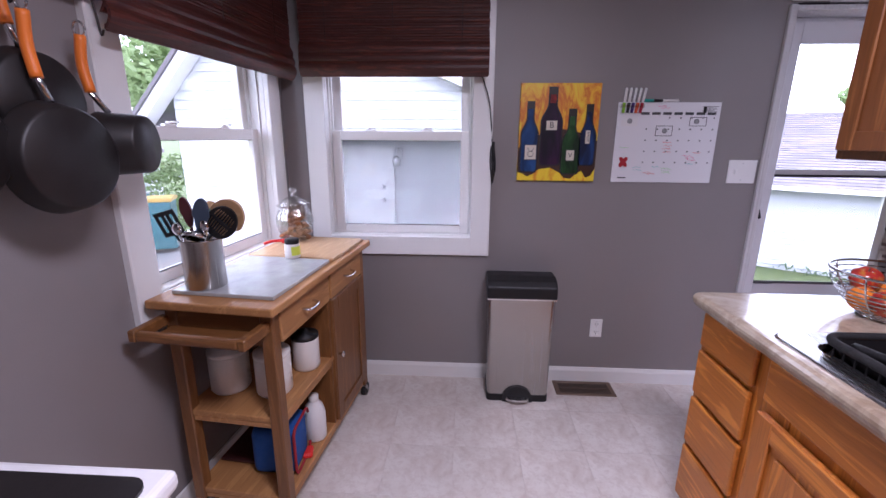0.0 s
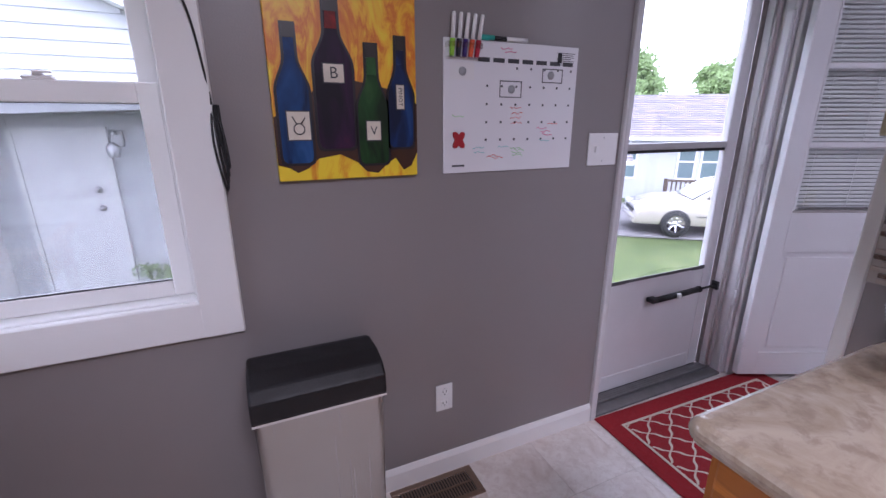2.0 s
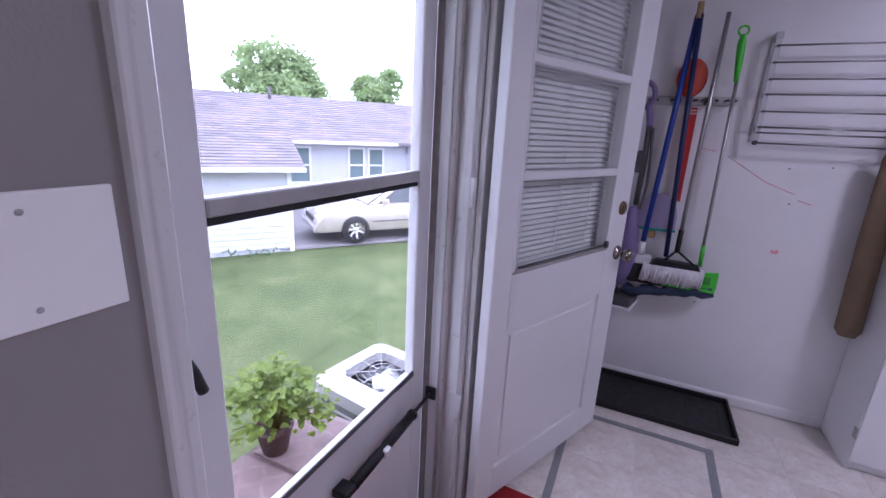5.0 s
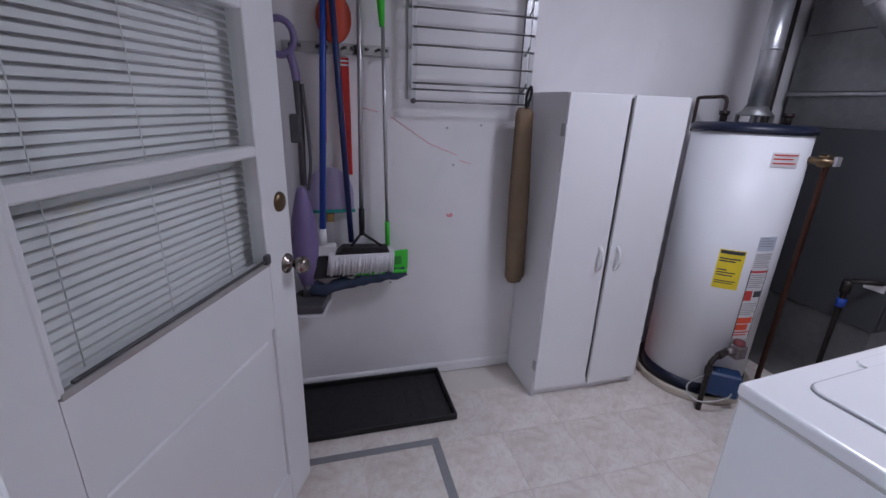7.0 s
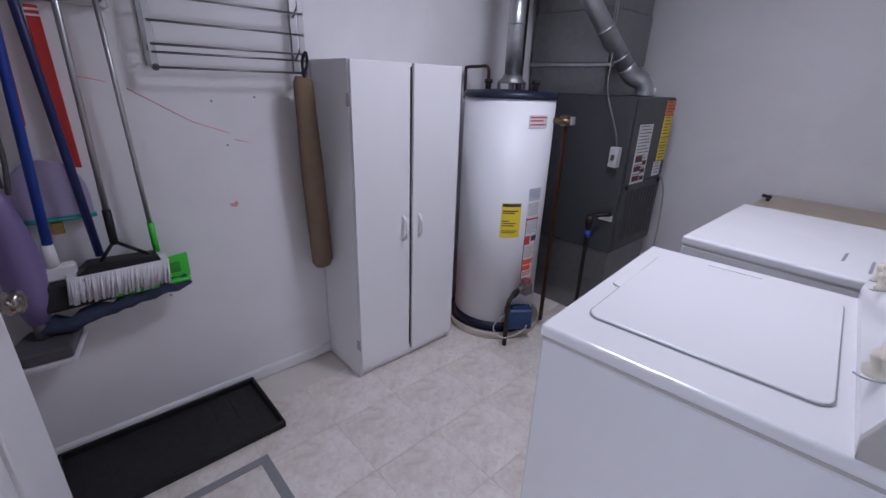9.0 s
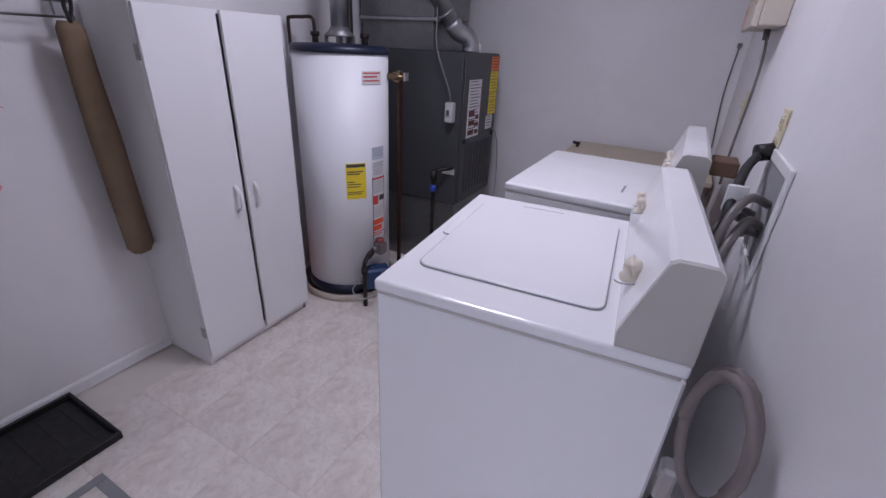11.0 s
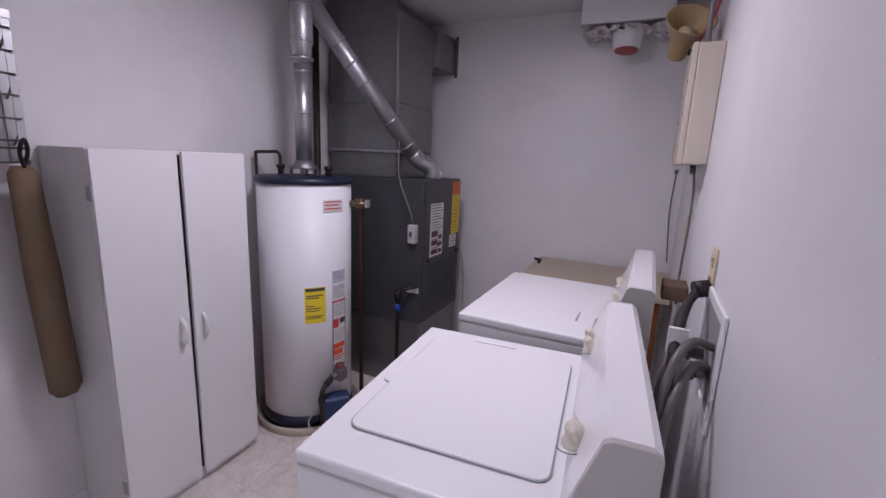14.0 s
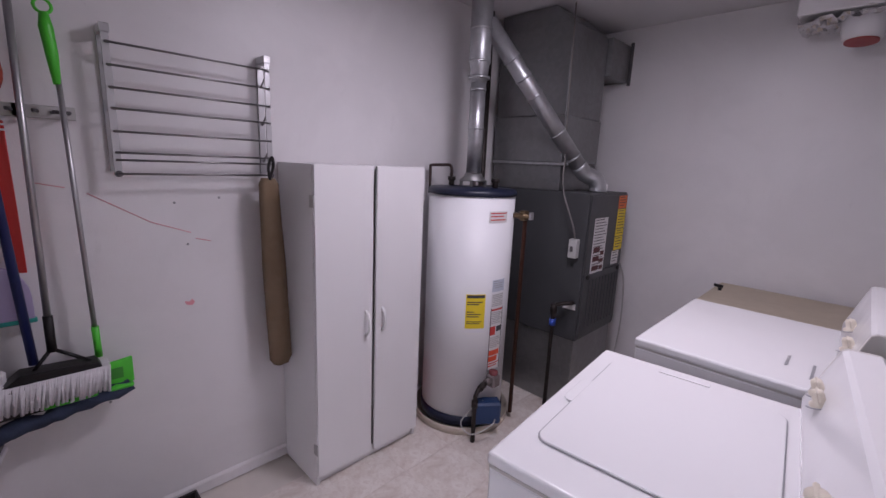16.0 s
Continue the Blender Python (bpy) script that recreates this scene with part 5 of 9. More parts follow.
tube(b, curve_points([(-0.02, 0.0, 1.38), (-0.03, 0.01, 1.43), (-0.045, 0.0, 1.47), (-0.03, -0.01, 1.43), (-0.01, 0.0, 1.38)]), 0.006, 7)
part("strap", b, BLACK_RUBBER, bg)

tape = thing("floor_tape", pose(0, 0, 0), "grey duct tape stuck in a frame on the floor", "tape")
for x0, y0, x1, y1 in ((5.470, 4.142, 5.504, 4.72), (4.72, 4.142, 5.468, 4.178), (4.74, 4.768, 5.40, 4.80)):
    b = bm_new()
    box(b, x0, y0, 0.0008, x1, y1, 0.0022)
    part("strip", b, TAPE, tape)


# ---------------------------------------------------------------- outdoors
b = bm_new()
n = 44
grid = {}
for i in range(n + 1):
    for j in range(n + 1):
        x, y = -60 + 140 * i / n, -40 + 120 * j / n
        grid[i, j] = b.verts.new((x, y, GRADE + 0.05 * noise.noise(Vector((x * 0.3, y * 0.3, 0)))))
for i in range(n):
    for j in range(n):
        b.faces.new((grid[i, j], grid[i + 1, j], grid[i + 1, j + 1], grid[i, j + 1])).smooth = True
far = [b.verts.new((x, y, GRADE - 2)) for x, y in ((-900, -900), (900, -900), (900, 900), (-900, 900))]
b.faces.new(far)
setting("ground", b, GRASS, "green mown lawn", "lawn")

DIAG = Vector((-0.802, 0.597, 0))
GA = Vector((10.40, 11.49, GRADE))
def along(o, u, v, z=0.0):
    """A point u metres along the neighbour's wall and v metres behind it."""
    return o + DIAG * u + Vector((0.597, 0.802, 0)) * v + Vector((0, 0, z))


NB = Matrix(((DIAG.x, 0.597, 0, GA.x), (DIAG.y, 0.802, 0, GA.y), (0, 0, 1, GRADE), (0, 0, 0, 1)))


def lap_wall(name, parent, x0, x1, z0, z1, step=0.115, y=0.0, mat=SIDING, gable=None):
    """Lapped boards on a wall that looks along -y; gable(x) caps the height."""
    b = bm_new()
    z = z0
    while z < z1 - 0.01:
        a, c = x0, x1
        if gable:
            a, c = gable(z + step * 0.5)
            if c - a < 0.05:
                break
        t = min(z + step, z1)
        prism(b, [(y, z), (y - 0.022, z), (y - 0.006, t), (y, t)], a, c, "x")
        z += step
    return part(name, b, mat, parent)


def roof_slope(parent, x0, x1, y0, z0, y1, z1, tab=0.30, course=0.17):
    """Shingle courses on one slope, each tab its own island."""
    deck = bm_new()
    prism(deck, [(y0, z0 - 0.10), (y1, z1 - 0.10), (y1, z1 - 0.01), (y0, z0 - 0.01)], x0, x1, "x")
    roof = part("roof", deck, ROOF, parent, "weathered grey shingle roof")
    b = bm_new()
    L = math.hypot(y1 - y0, z1 - z0)
    uy, uz = (y1 - y0) / L, (z1 - z0) / L
    rnd = random.Random(4)
    k, s = 0, 0.0
    while s < L:
        e = min(s + course, L)
        x = x0 - (tab / 2 if k % 2 else 0)
        while x < x1:
            a, c = max(x + 0.004, x0), min(x + tab - 0.004, x1)
            if c - a > 0.03:
                lift = 0.016 + rnd.uniform(0, 0.006)
                q = [(a, y0 + uy * s, z0 + uz * s + lift), (c, y0 + uy * s, z0 + uz * s + lift), (c, y0 + uy * e, z0 + uz * e + 0.003), (a, y0 + uy * e, z0 + uz * e + 0.003)]
                vs = [b.verts.new(p) for p in q]
                b.faces.new(vs)
                lo = [b.verts.new((a, y0 + uy * s, z0 + uz * s)), b.verts.new((c, y0 + uy * s, z0 + uz * s))]
                b.faces.new((vs[1], vs[0], lo[0], lo[1]))
            x += tab
        s += course
        k += 1
    sh = part("shingles", b, ROOF, roof)
    sh["kind"] = "stuff"
    return roof


def far_window(parent, x0, z0, w, h, y=0.0):
    b = bm_new()
    for a, c, d, e in ((x0 - 0.07, z0 - 0.07, x0, z0 + h + 0.07), (x0 + w, z0 - 0.07, x0 + w + 0.07, z0 + h + 0.07), (x0, z0 - 0.07, x0 + w, z0), (x0, z0 + h, x0 + w, z0 + h + 0.07), (x0, z0 + h / 2 - 0.03, x0 + w, z0 + h / 2 + 0.03)):
        box(b, a, y - 0.06, c, d, y - 0.01, e)
    win = part("window", b, TRIM, parent)
    b = bm_new()
    box(b, x0, y - 0.03, z0, x0 + w, y - 0.02, z0 + h)
    part("pane", b, plain("far_glass", (0.16, 0.22, 0.23), 0.08, vary=0.1, bump=0), win)
    return win


ng = thing("garage", NB, "white-sided neighbouring garage with a shingled roof", "garage")
b = bm_new()
box(b, 0.0, 0.0, 0.0, 9.0, 5.4, 1.95)
part("wall", b, SIDING_FAR, ng)
lap_wall("siding", ng, 0.05, 9.0, 0.10, 1.95, 0.125, 0.0, SIDING_FAR)
b = bm_new()
box(b, 0.0, -0.028, 0.0, 0.09, 0.02, 1.95, 0.003)
part("corner_board", b, TRIM, ng)
roof_slope(ng, -0.25, 9.2, -0.32, 1.88, 2.7, 2.86)
b = bm_new()
box(b, -0.25, -0.40, 1.79, 9.2, -0.33, 1.88, 0.006)
part("gutter", b, TRIM, ng)
b = bm_new()
prism(b, [(0.0, 1.95), (2.7, 2.74), (5.4, 1.95)], 0.02, 0.12, "x")
part("gable", b, SIDING_FAR, ng)
rnd = random.Random(3)
b = bm_new()
for k in range(26):
    x = rnd.uniform(0.6, 8.5)
    for q in range(14):
        p = Vector((x + rnd.gauss(0, 0.10), -0.14 + rnd.gauss(0, 0.05), rnd.uniform(0.0, 0.16)))
        d, e = Vector((rnd.gauss(0, 0.05), rnd.gauss(0, 0.05), 0.05)), Vector((rnd.gauss(0, 0.02), rnd.gauss(0, 0.02), 0.0))
        b.faces.new([b.verts.new(p - d), b.verts.new(p + e), b.verts.new(p + d), b.verts.new(p - e)])
ob = tagged(part("wall_weeds", b, LEAF_DARK, None), "low weeds along the foot of the garage wall", "weeds", "", "stuff")
ob.matrix_basis = NB

HB = NB @ pose(0, 6.0, -0.2)
nh = thing("house", HB, "white-sided ranch house with a long grey shingled roof", "house")
b = bm_new()
box(b, -14.0, 0.0, 0.0, 6.0, 7.0, 2.5)
part("wall", b, SIDING_FAR, nh)
lap_wall("siding", nh, -13.9, 6.0, 0.2, 2.5, 0.16, 0.0, SIDING_FAR)
roof_slope(nh, -14.3, 8.5, -0.45, 2.42, 4.2, 4.05, 0.4, 0.24)
far_window(nh, -1.55, 1.0, 0.75, 1.15)
far_window(nh, -3.5, 1.0, 0.5, 1.15)
far_window(nh, -4.25, 1.0, 0.5, 1.15)
b = bm_new()
box(b, -4.6, -0.75, 2.33, -0.4, -0.05, 2.42)
part("bay_roof", b, TRIM, nh)
b = bm_new()
prism(b, [(-14.0, 0.0), (-5.3, 0.0), (-5.3, 2.45), (-9.5, 3.5), (-14.0, 2.4)], -1.6, -1.45, "y")
gab = part("gable_wing", b, SIDING_FAR, nh)
b = bm_new()
box(b, -5.4, -1.6, 0.0, -5.25, 0.0, 2.4)
part("wing_side", b, SIDING_FAR, nh)
b = bm_new()
tube(b, [(-0.8, 3.6, 3.7), (-0.8, 3.6, 4.3)], 0.06, 10)
part("roof_vent", b, GREY_PLASTIC, nh)
dk = thing("porch_railing", HB @ pose(-3.6, -1.35, 0), "wooden porch railing in front of the house", "railing")
b = bm_new()
box(b, -1.2, -0.04, 1.02, 1.3, 0.04, 1.09)
part("top_rail", b, BARK, dk)
b = bm_new()
box(b, -1.25, -0.05, 0.30, 1.35, 0.6, 0.40)
part("deck", b, BARK, dk)
b = bm_new()
box(b, -0.02, -0.02, 0.40, 0.02, 0.02, 1.02)
me = mesh_of(b, BARK, "baluster")
for k in range(18):
    shared("baluster", me, dk, pose(-1.15 + 0.14 * k, 0, 0))
for x in (-1.2, 0.0, 1.28):
    b = bm_new()
    box(b, x - 0.05, -0.05, 0.0, x + 0.05, 0.05, 1.12)
    part("post", b, BARK, dk)

b = bm_new()
P = [along(GA, 0.3, 0.0), along(GA, -14, 0.0), along(GA, -14, 4.6), along(GA, 0.3, 4.6)]
prism(b, [(p.x, p.y) for p in P], GRADE + 0.02, GRADE + 0.07, "z")
setting("road", b, ASPHALT, "grey driveway beside the garage", "driveway")


def car(m, label):
    """Local: x forward, y left, wheels on z 0."""
    c = thing("car", m, label, "car")
    b = bm_new()
    side = [(-2.30, 0.32), (-2.34, 0.55), (-2.28, 0.86), (-1.62, 0.93), (0.75, 0.90), (1.70, 0.83), (2.20, 0.70), (2.34, 0.50), (2.30, 0.28), (-2.1, 0.24)]
    prism(b, side, -0.86, 0.86, "y", 0.06)
    for v in b.verts:
        v.co.y *= 1.0 - 0.10 * max(0.0, abs(v.co.x) - 1.5)
    part("body", b, CAR_PAINT, c, soft=True)
    b = bm_new()
    cabin = [(-1.70, 0.90), (-1.05, 1.34), (-0.55, 1.42), (0.10, 1.40), (0.45, 1.28), (1.05, 0.88)]
    prism(b, cabin, -0.72, 0.72, "y", 0.04)
    for v in b.verts:
        v.co.y *= 1.0 - 0.24 * max(0.0, v.co.z - 0.9)
    part("roof", b, CAR_PAINT, c, soft=True)
    for s in (-1, 1):
        for outline in ([(-1.45, 0.93), (-0.98, 1.27), (-0.52, 1.34), (-0.42, 1.34), (-0.42, 0.93)], [(-0.34, 0.93), (-0.34, 1.34), (0.06, 1.33), (0.36, 1.24), (0.80, 0.93)]):
            b = bm_new()
            prism(b, outline, 0.70, 0.735, "y")
            for v in b.verts:
                v.co.y = s * (v.co.y - 0.20 * max(0.0, v.co.z - 0.9))
            part("side_window", b, CAR_GLASS, c)
    for nm, pts in (("windscreen", [(1.02, 0.90), (0.44, 1.285), (0.47, 1.295), (1.07, 0.90)]), ("rear_window", [(-1.70, 0.92), (-1.08, 1.33), (-1.11, 1.345), (-1.75, 0.92)])):
        b = bm_new()
        prism(b, pts, -0.62, 0.62, "y")
        part(nm, b, CAR_GLASS, c)
    for x in (-1.38, 1.42):
        for y in (-0.80, 0.80):
            b = bm_new()
            lathe(b, [(0.20, -0.10), (0.30, -0.10), (0.33, -0.06), (0.33, 0.06), (0.30, 0.10), (0.20, 0.10)], 28)
            b.transform(Matrix.Translation((x, y, 0.33)) @ Matrix.Rotation(radians(90), 4, "X"))
            wheel = part("wheel", b, BLACK_RUBBER, c)
            b = bm_new()
            lathe(b, [(0.21, -0.085), (0.20, 0.0), (0.21, 0.085)], 28)
            lathe(b, [(0.0, 0.05), (0.05, 0.05), (0.06, 0.0), (0.06, -0.05), (0, -0.05)], 16)
            for k in range(7):
                a = 2 * math.pi * k / 7
                tube(b, [(0.04 * math.cos(a), 0.04 * math.sin(a), 0.0), (0.205 * math.cos(a), 0.205 * math.sin(a), 0.0)], 0.028, 6)
            b.transform(Matrix.Translation((x, y, 0.33)) @ Matrix.Rotation(radians(90), 4, "X"))
            part("rim", b, CHROME, wheel)
    for s in (-1, 1):
        b = bm_new()
        box(b, 2.10, s * 0.62 - 0.16, 0.56, 2.31, s * 0.62 + 0.16, 0.68, 0.03)
        part("headlight", b, plain("lamp_glass", (0.6, 0.62, 0.63), 0.1, vary=0.1, bump=0), c)
        b = bm_new()
        box(b, 0.62, s * 0.93 - 0.09, 0.93, 0.78, s * 0.93 + 0.03, 1.05, 0.02)
        part("mirror", b, CAR_PAINT, c)
        b = bm_new()
        tube(b, [(-2.2, s * 0.835, 0.52), (1.0, s * 0.868, 0.52)], 0.015, 6)
        part("side_strip", b, GREY_PLASTIC, c)
    b = bm_new()
    box(b, 2.24, -0.75, 0.28, 2.37, 0.75, 0.46, 0.04)
    part("bumper", b, CAR_PAINT, c)
    b = bm_new()
    box(b, 2.26, -0.42, 0.50, 2.33, 0.42, 0.60, 0.01)
    part("grille", b, BLACK_PLASTIC, c)
    return c


fwd = math.degrees(math.atan2(0.597, -0.802))
car(Matrix.Translation((13.15, 10.45, GRADE + 0.07)) @ pose(0, 0, 0, 0, 0, fwd), "champagne-coloured sedan parked on the driveway")


def leaf_cloud(b, rnd, centre, r, count, size, squash=0.8):
    for _ in range(count):
        d = Vector((rnd.gauss(0, 1), rnd.gauss(0, 1), rnd.gauss(0, 1))).normalized()
        rad = r * (0.55 + 0.45 * rnd.random()) * (0.8 + 0.35 * noise.noise(d * 2.3 + centre))
        p = centre + Vector((d.x * rad, d.y * rad, d.z * rad * squash))
        a = Vector((rnd.gauss(0, 1), rnd.gauss(0, 1), rnd.gauss(0, 0.6))).normalized() * size * rnd.uniform(0.6, 1.3)
        c = a.cross(Vector((rnd.gauss(0, 1), rnd.gauss(0, 1), rnd.gauss(0, 1)))).normalized() * a.length * 0.55
        vs = [b.verts.new(p - a), b.verts.new(p + c), b.verts.new(p + a), b.verts.new(p - c)]
        b.faces.new(vs)


def tree(x, y, h, spread, mat, label, seed, leaves=2600, size=0.16):
    rnd = random.Random(seed)
    t = thing("tree", pose(x, y, GRADE), label, "tree", "trees")
    b = bm_new()
    tube(b, [(0, 0, -0.1), (0.05, 0.0, h * 0.25), (0.0, 0.08, h * 0.5), (0.1, 0.0, h * 0.8)], 0.2, 10, True, [0.26, 0.20, 0.15, 0.05])
    ends = []
    for k in range(9):
        a, z = rnd.uniform(0, 6.28), h * rnd.uniform(0.35, 0.75)
        e = Vector((math.cos(a) * spread * rnd.uniform(0.45, 0.8), math.sin(a) * spread * rnd.uniform(0.45, 0.8), z + h * rnd.uniform(0.05, 0.2)))
        tube(b, [(0, 0, z * 0.9), e * 0.5 + Vector((0, 0, z * 0.45)), e], 0.06, 6, True, [0.09, 0.06, 0.02])
        ends.append(e)
    part("trunk", b, BARK, t)
    b = bm_new()
    blobs = ends + [Vector((rnd.uniform(-0.4, 0.4) * spread, rnd.uniform(-0.4, 0.4) * spread, h * rnd.uniform(0.6, 0.98))) for _ in range(8)]
    for c in blobs:
        leaf_cloud(b, rnd, c, spread * rnd.uniform(0.32, 0.5), leaves // len(blobs), size)
    part("crown", b, mat, t)
    return t


tree(11.4, 22.0, 9.0, 3.2, LEAF_DARK, "large dark green tree behind the garage", 5, 6000, 0.17)
tree(26.3, 28.5, 6.9, 4.4, LEAF, "broad pale green tree behind the house roof", 6, 9000, 0.19)
tree(33.5, 24.5, 7.0, 2.6, LEAF, "rounded green tree behind the house roof", 8, 4600, 0.18)
tree(-6.5, 9.5, 5.6, 3.0, LEAF, "leafy green tree beyond the side window", 9, 15000, 0.085)
tree(-9.5, 12.0, 7.2, 3.6, LEAF, "tall green tree across the side yard", 10, 12000, 0.11)
tree(-11.0, 7.0, 6.6, 3.2, LEAF, "green tree at the edge of the side yard", 11, 9000, 0.11)
tree(-5.0, 14.5, 6.2, 3.0, LEAF, "green tree behind the shed", 12, 8000, 0.11)

# own garage, seen through the kitchen windows
og = thing("garage", pose(0, 0, GRADE), "white-sided garage with a gable and a side door", "garage")
OY, RY = 9.0, 9.5
AX, AZ, LS, RS = -0.86, 4.73, 1.14, 0.42   # apex, and the two slopes


def gable(z):
    return (max(-2.06, AX - (AZ - z) / LS), min(4.0, AX + (AZ - z) / RS))


b = bm_new()
prism(b, [(-2.06, 2.60), (-0.12, 2.80), (4.0, 2.98), (AX, AZ), (-2.06, 3.36)], OY, OY + 0.12, "y")
part("gable", b, SIDING, og)
lap_wall("siding", og, -2.06, 4.0, 2.95, 4.7, 0.125, OY, SIDING, gable)
for x1, z1, nm in ((4.4, AZ - RS * 5.26, "right"), (-2.55, AZ - LS * 1.69, "left")):
    b = bm_new()
    prism(b, [(AX, AZ - 0.02), (x1, z1 - 0.02), (x1, z1 + 0.15), (AX, AZ + 0.17)], OY - 0.30, OY - 0.02, "y")
    part("rake_board", b, TRIM, og)
    b = bm_new()
    prism(b, [(AX, AZ + 0.175), (x1, z1 + 0.155), (x1, z1 + 0.22), (AX, AZ + 0.26)], OY - 0.34, OY + 5.0, "y")
    part("roof", b, ROOF, og)
b = bm_new()
box(b, -2.06, OY, 0.0, -0.14, OY + 0.5, 2.94)
part("front_wall", b, SIDING, og)
lap_wall("siding", og, -2.06, -0.16, 0.1, 2.95, 0.125, OY, SIDING)
b = bm_new()
box(b, -0.15, OY - 0.03, 0.0, -0.03, OY + 0.5, 2.98, 0.004)
part("corner_board", b, TRIM, og)
b = bm_new()
box(b, -0.03, RY, 0.0, 4.2, RY + 0.1, 2.98)
part("recess_wall", b, SIDING, og)
lap_wall("siding", og, -0.03, 0.235, 0.1, 2.98, 0.125, RY, SIDING)
lap_wall("siding", og, 1.03, 4.2, 0.1, 2.98, 0.125, RY, SIDING)
b = bm_new()
box(b, -0.03, OY + 0.13, 2.95, 4.2, RY, 3.01)
part("soffit", b, SIDING, og)
b = bm_new()
box(b, 0.275, RY - 0.05, 0.62, 0.995, RY - 0.005, 2.66, 0.004)
gd = part("door", b, APPLIANCE, og, "plain white steel side door")
b = bm_new()
for x0, x1 in ((0.235, 0.275), (0.995, 1.035)):
    box(b, x0, RY - 0.07, 0.6, x1, RY + 0.01, 2.70)
box(b, 0.275, RY - 0.07, 2.66, 0.995, RY + 0.01, 2.70)
part("door_trim", b, TRIM, gd)
for z in (1.86, 2.06):
    b = bm_new()
    lathe(b, [(0.035, 0), (0.03, 0.012), (0.024, 0.05), (0, 0.055)], 14)
    b.transform(pose(0.80 + 0.06, RY - 0.05, z, 90, 0, 0))
    part("knob", b, DULL_METAL, gd)
b = bm_new()
box(b, 1.07, RY - 0.08, 2.50, 1.17, RY - 0.01, 2.67, 0.01)
tube(b, curve_points([(1.12, RY - 0.08, 2.63), (1.12, RY - 0.20, 2.66), (1.10, RY - 0.22, 2.55)]), 0.012, 6)
lathe(b, [(0.05, 0), (0.07, 0.10), (0.03, 0.15), (0, 0.16)], 10, (1.10, RY - 0.22, 2.40))
part("wall_lamp", b, DULL_METAL, og)
b = bm_new()
rnd = random.Random(21)
for k in range(60):
    leaf_cloud(b, rnd, Vector((1.35 + rnd.uniform(-0.2, 0.35), OY + 0.1 + rnd.uniform(-0.15, 0.15), GRADE + rnd.uniform(0.2, 1.25))), 0.14, 12, 0.05)
bush = part("bush", b, LEAF, None)
tagged(bush, "small green bush at the garage door", "bush")
b = bm_new()
prism(b, rounded(0.34, 0.30, 0.05, 4, 1.98, OY + 0.1), GRADE, GRADE + 1.45, "z")
tagged(part("red_bin", b, RED, None), "faded red bin beside the garage", "bin")

# side yard shed seen through the west window
ws = thing("shed", pose(-11.6, 17.6, GRADE, 0, 0, 30), "white-sided shed with a steep roof", "shed")
b = bm_new()
prism(b, [(-2.0, 0.0), (2.0, 0.0), (2.0, 2.3), (0.0, 4.2), (-2.0, 2.3)], 0.0, 3.0, "y")
part("wall", b, SIDING, ws)
lap_wall("siding", ws, -2.0, 2.0, 0.1, 4.0, 0.125, 0.0, SIDING, lambda z: (-2.0, 2.0) if z < 2.3 else (-(4.2 - z) * 1.05, (4.2 - z) * 1.05))
b = bm_new()
prism(b, [(-2.25, 2.12), (0.0, 4.25), (2.25, 2.12), (2.25, 2.28), (0.0, 4.45), (-2.25, 2.28)], -0.35, 3.2, "y")
part("roof", b, ROOF, ws)
b = bm_new()
prism(b, [(-2.25, 2.08), (0.0, 4.20), (2.25, 2.08), (2.25, 2.24), (0.0, 4.38), (-2.25, 2.24)], -0.39, -0.352, "y")
part("rake_board", b, TRIM, ws)
pw = thing("power_line", pose(0, 0, 0), "thin dark cable crossing the side yard", "cable")
b = bm_new()
tube(b, curve_points([(-14.0, 4.0, 3.4), (-7.0, 7.5, 3.0), (-2.0, 10.2, 3.3), (0.0, 11.0, 3.6)], 8), 0.02, 6)
part("cable", b, BLACK_RUBBER, pw)

# doorstep, plant, air conditioner
LZ = -0.42
lo = thing("landing", pose(0, 0, GRADE), "weathered flagstone landing outside the storm door", "landing")
b = bm_new()
box(b, 3.3, N_OUT + 0.03, 0.0, 5.32, 6.42, LZ - GRADE - 0.02)
part("core", b, MULCH, lo)
rnd = random.Random(11)
for i in range(4):
    for j in range(3):
        x0, y0 = 3.3 + 0.505 * i, N_OUT + 0.03 + 0.385 * j
        b = bm_new()
        out = [(x0 + 0.012 + rnd.uniform(0, 0.03), y0 + 0.012), (x0 + 0.49, y0 + 0.012 + rnd.uniform(0, 0.03)), (x0 + 0.49 - rnd.uniform(0, 0.03), y0 + 0.372), (x0 + 0.014, y0 + 0.372 - rnd.uniform(0, 0.03))]
        prism(b, out, LZ - GRADE - 0.03, LZ - GRADE + rnd.uniform(-0.006, 0.006), "z", 0.006)
        part("flagstone", b, STONE, lo)

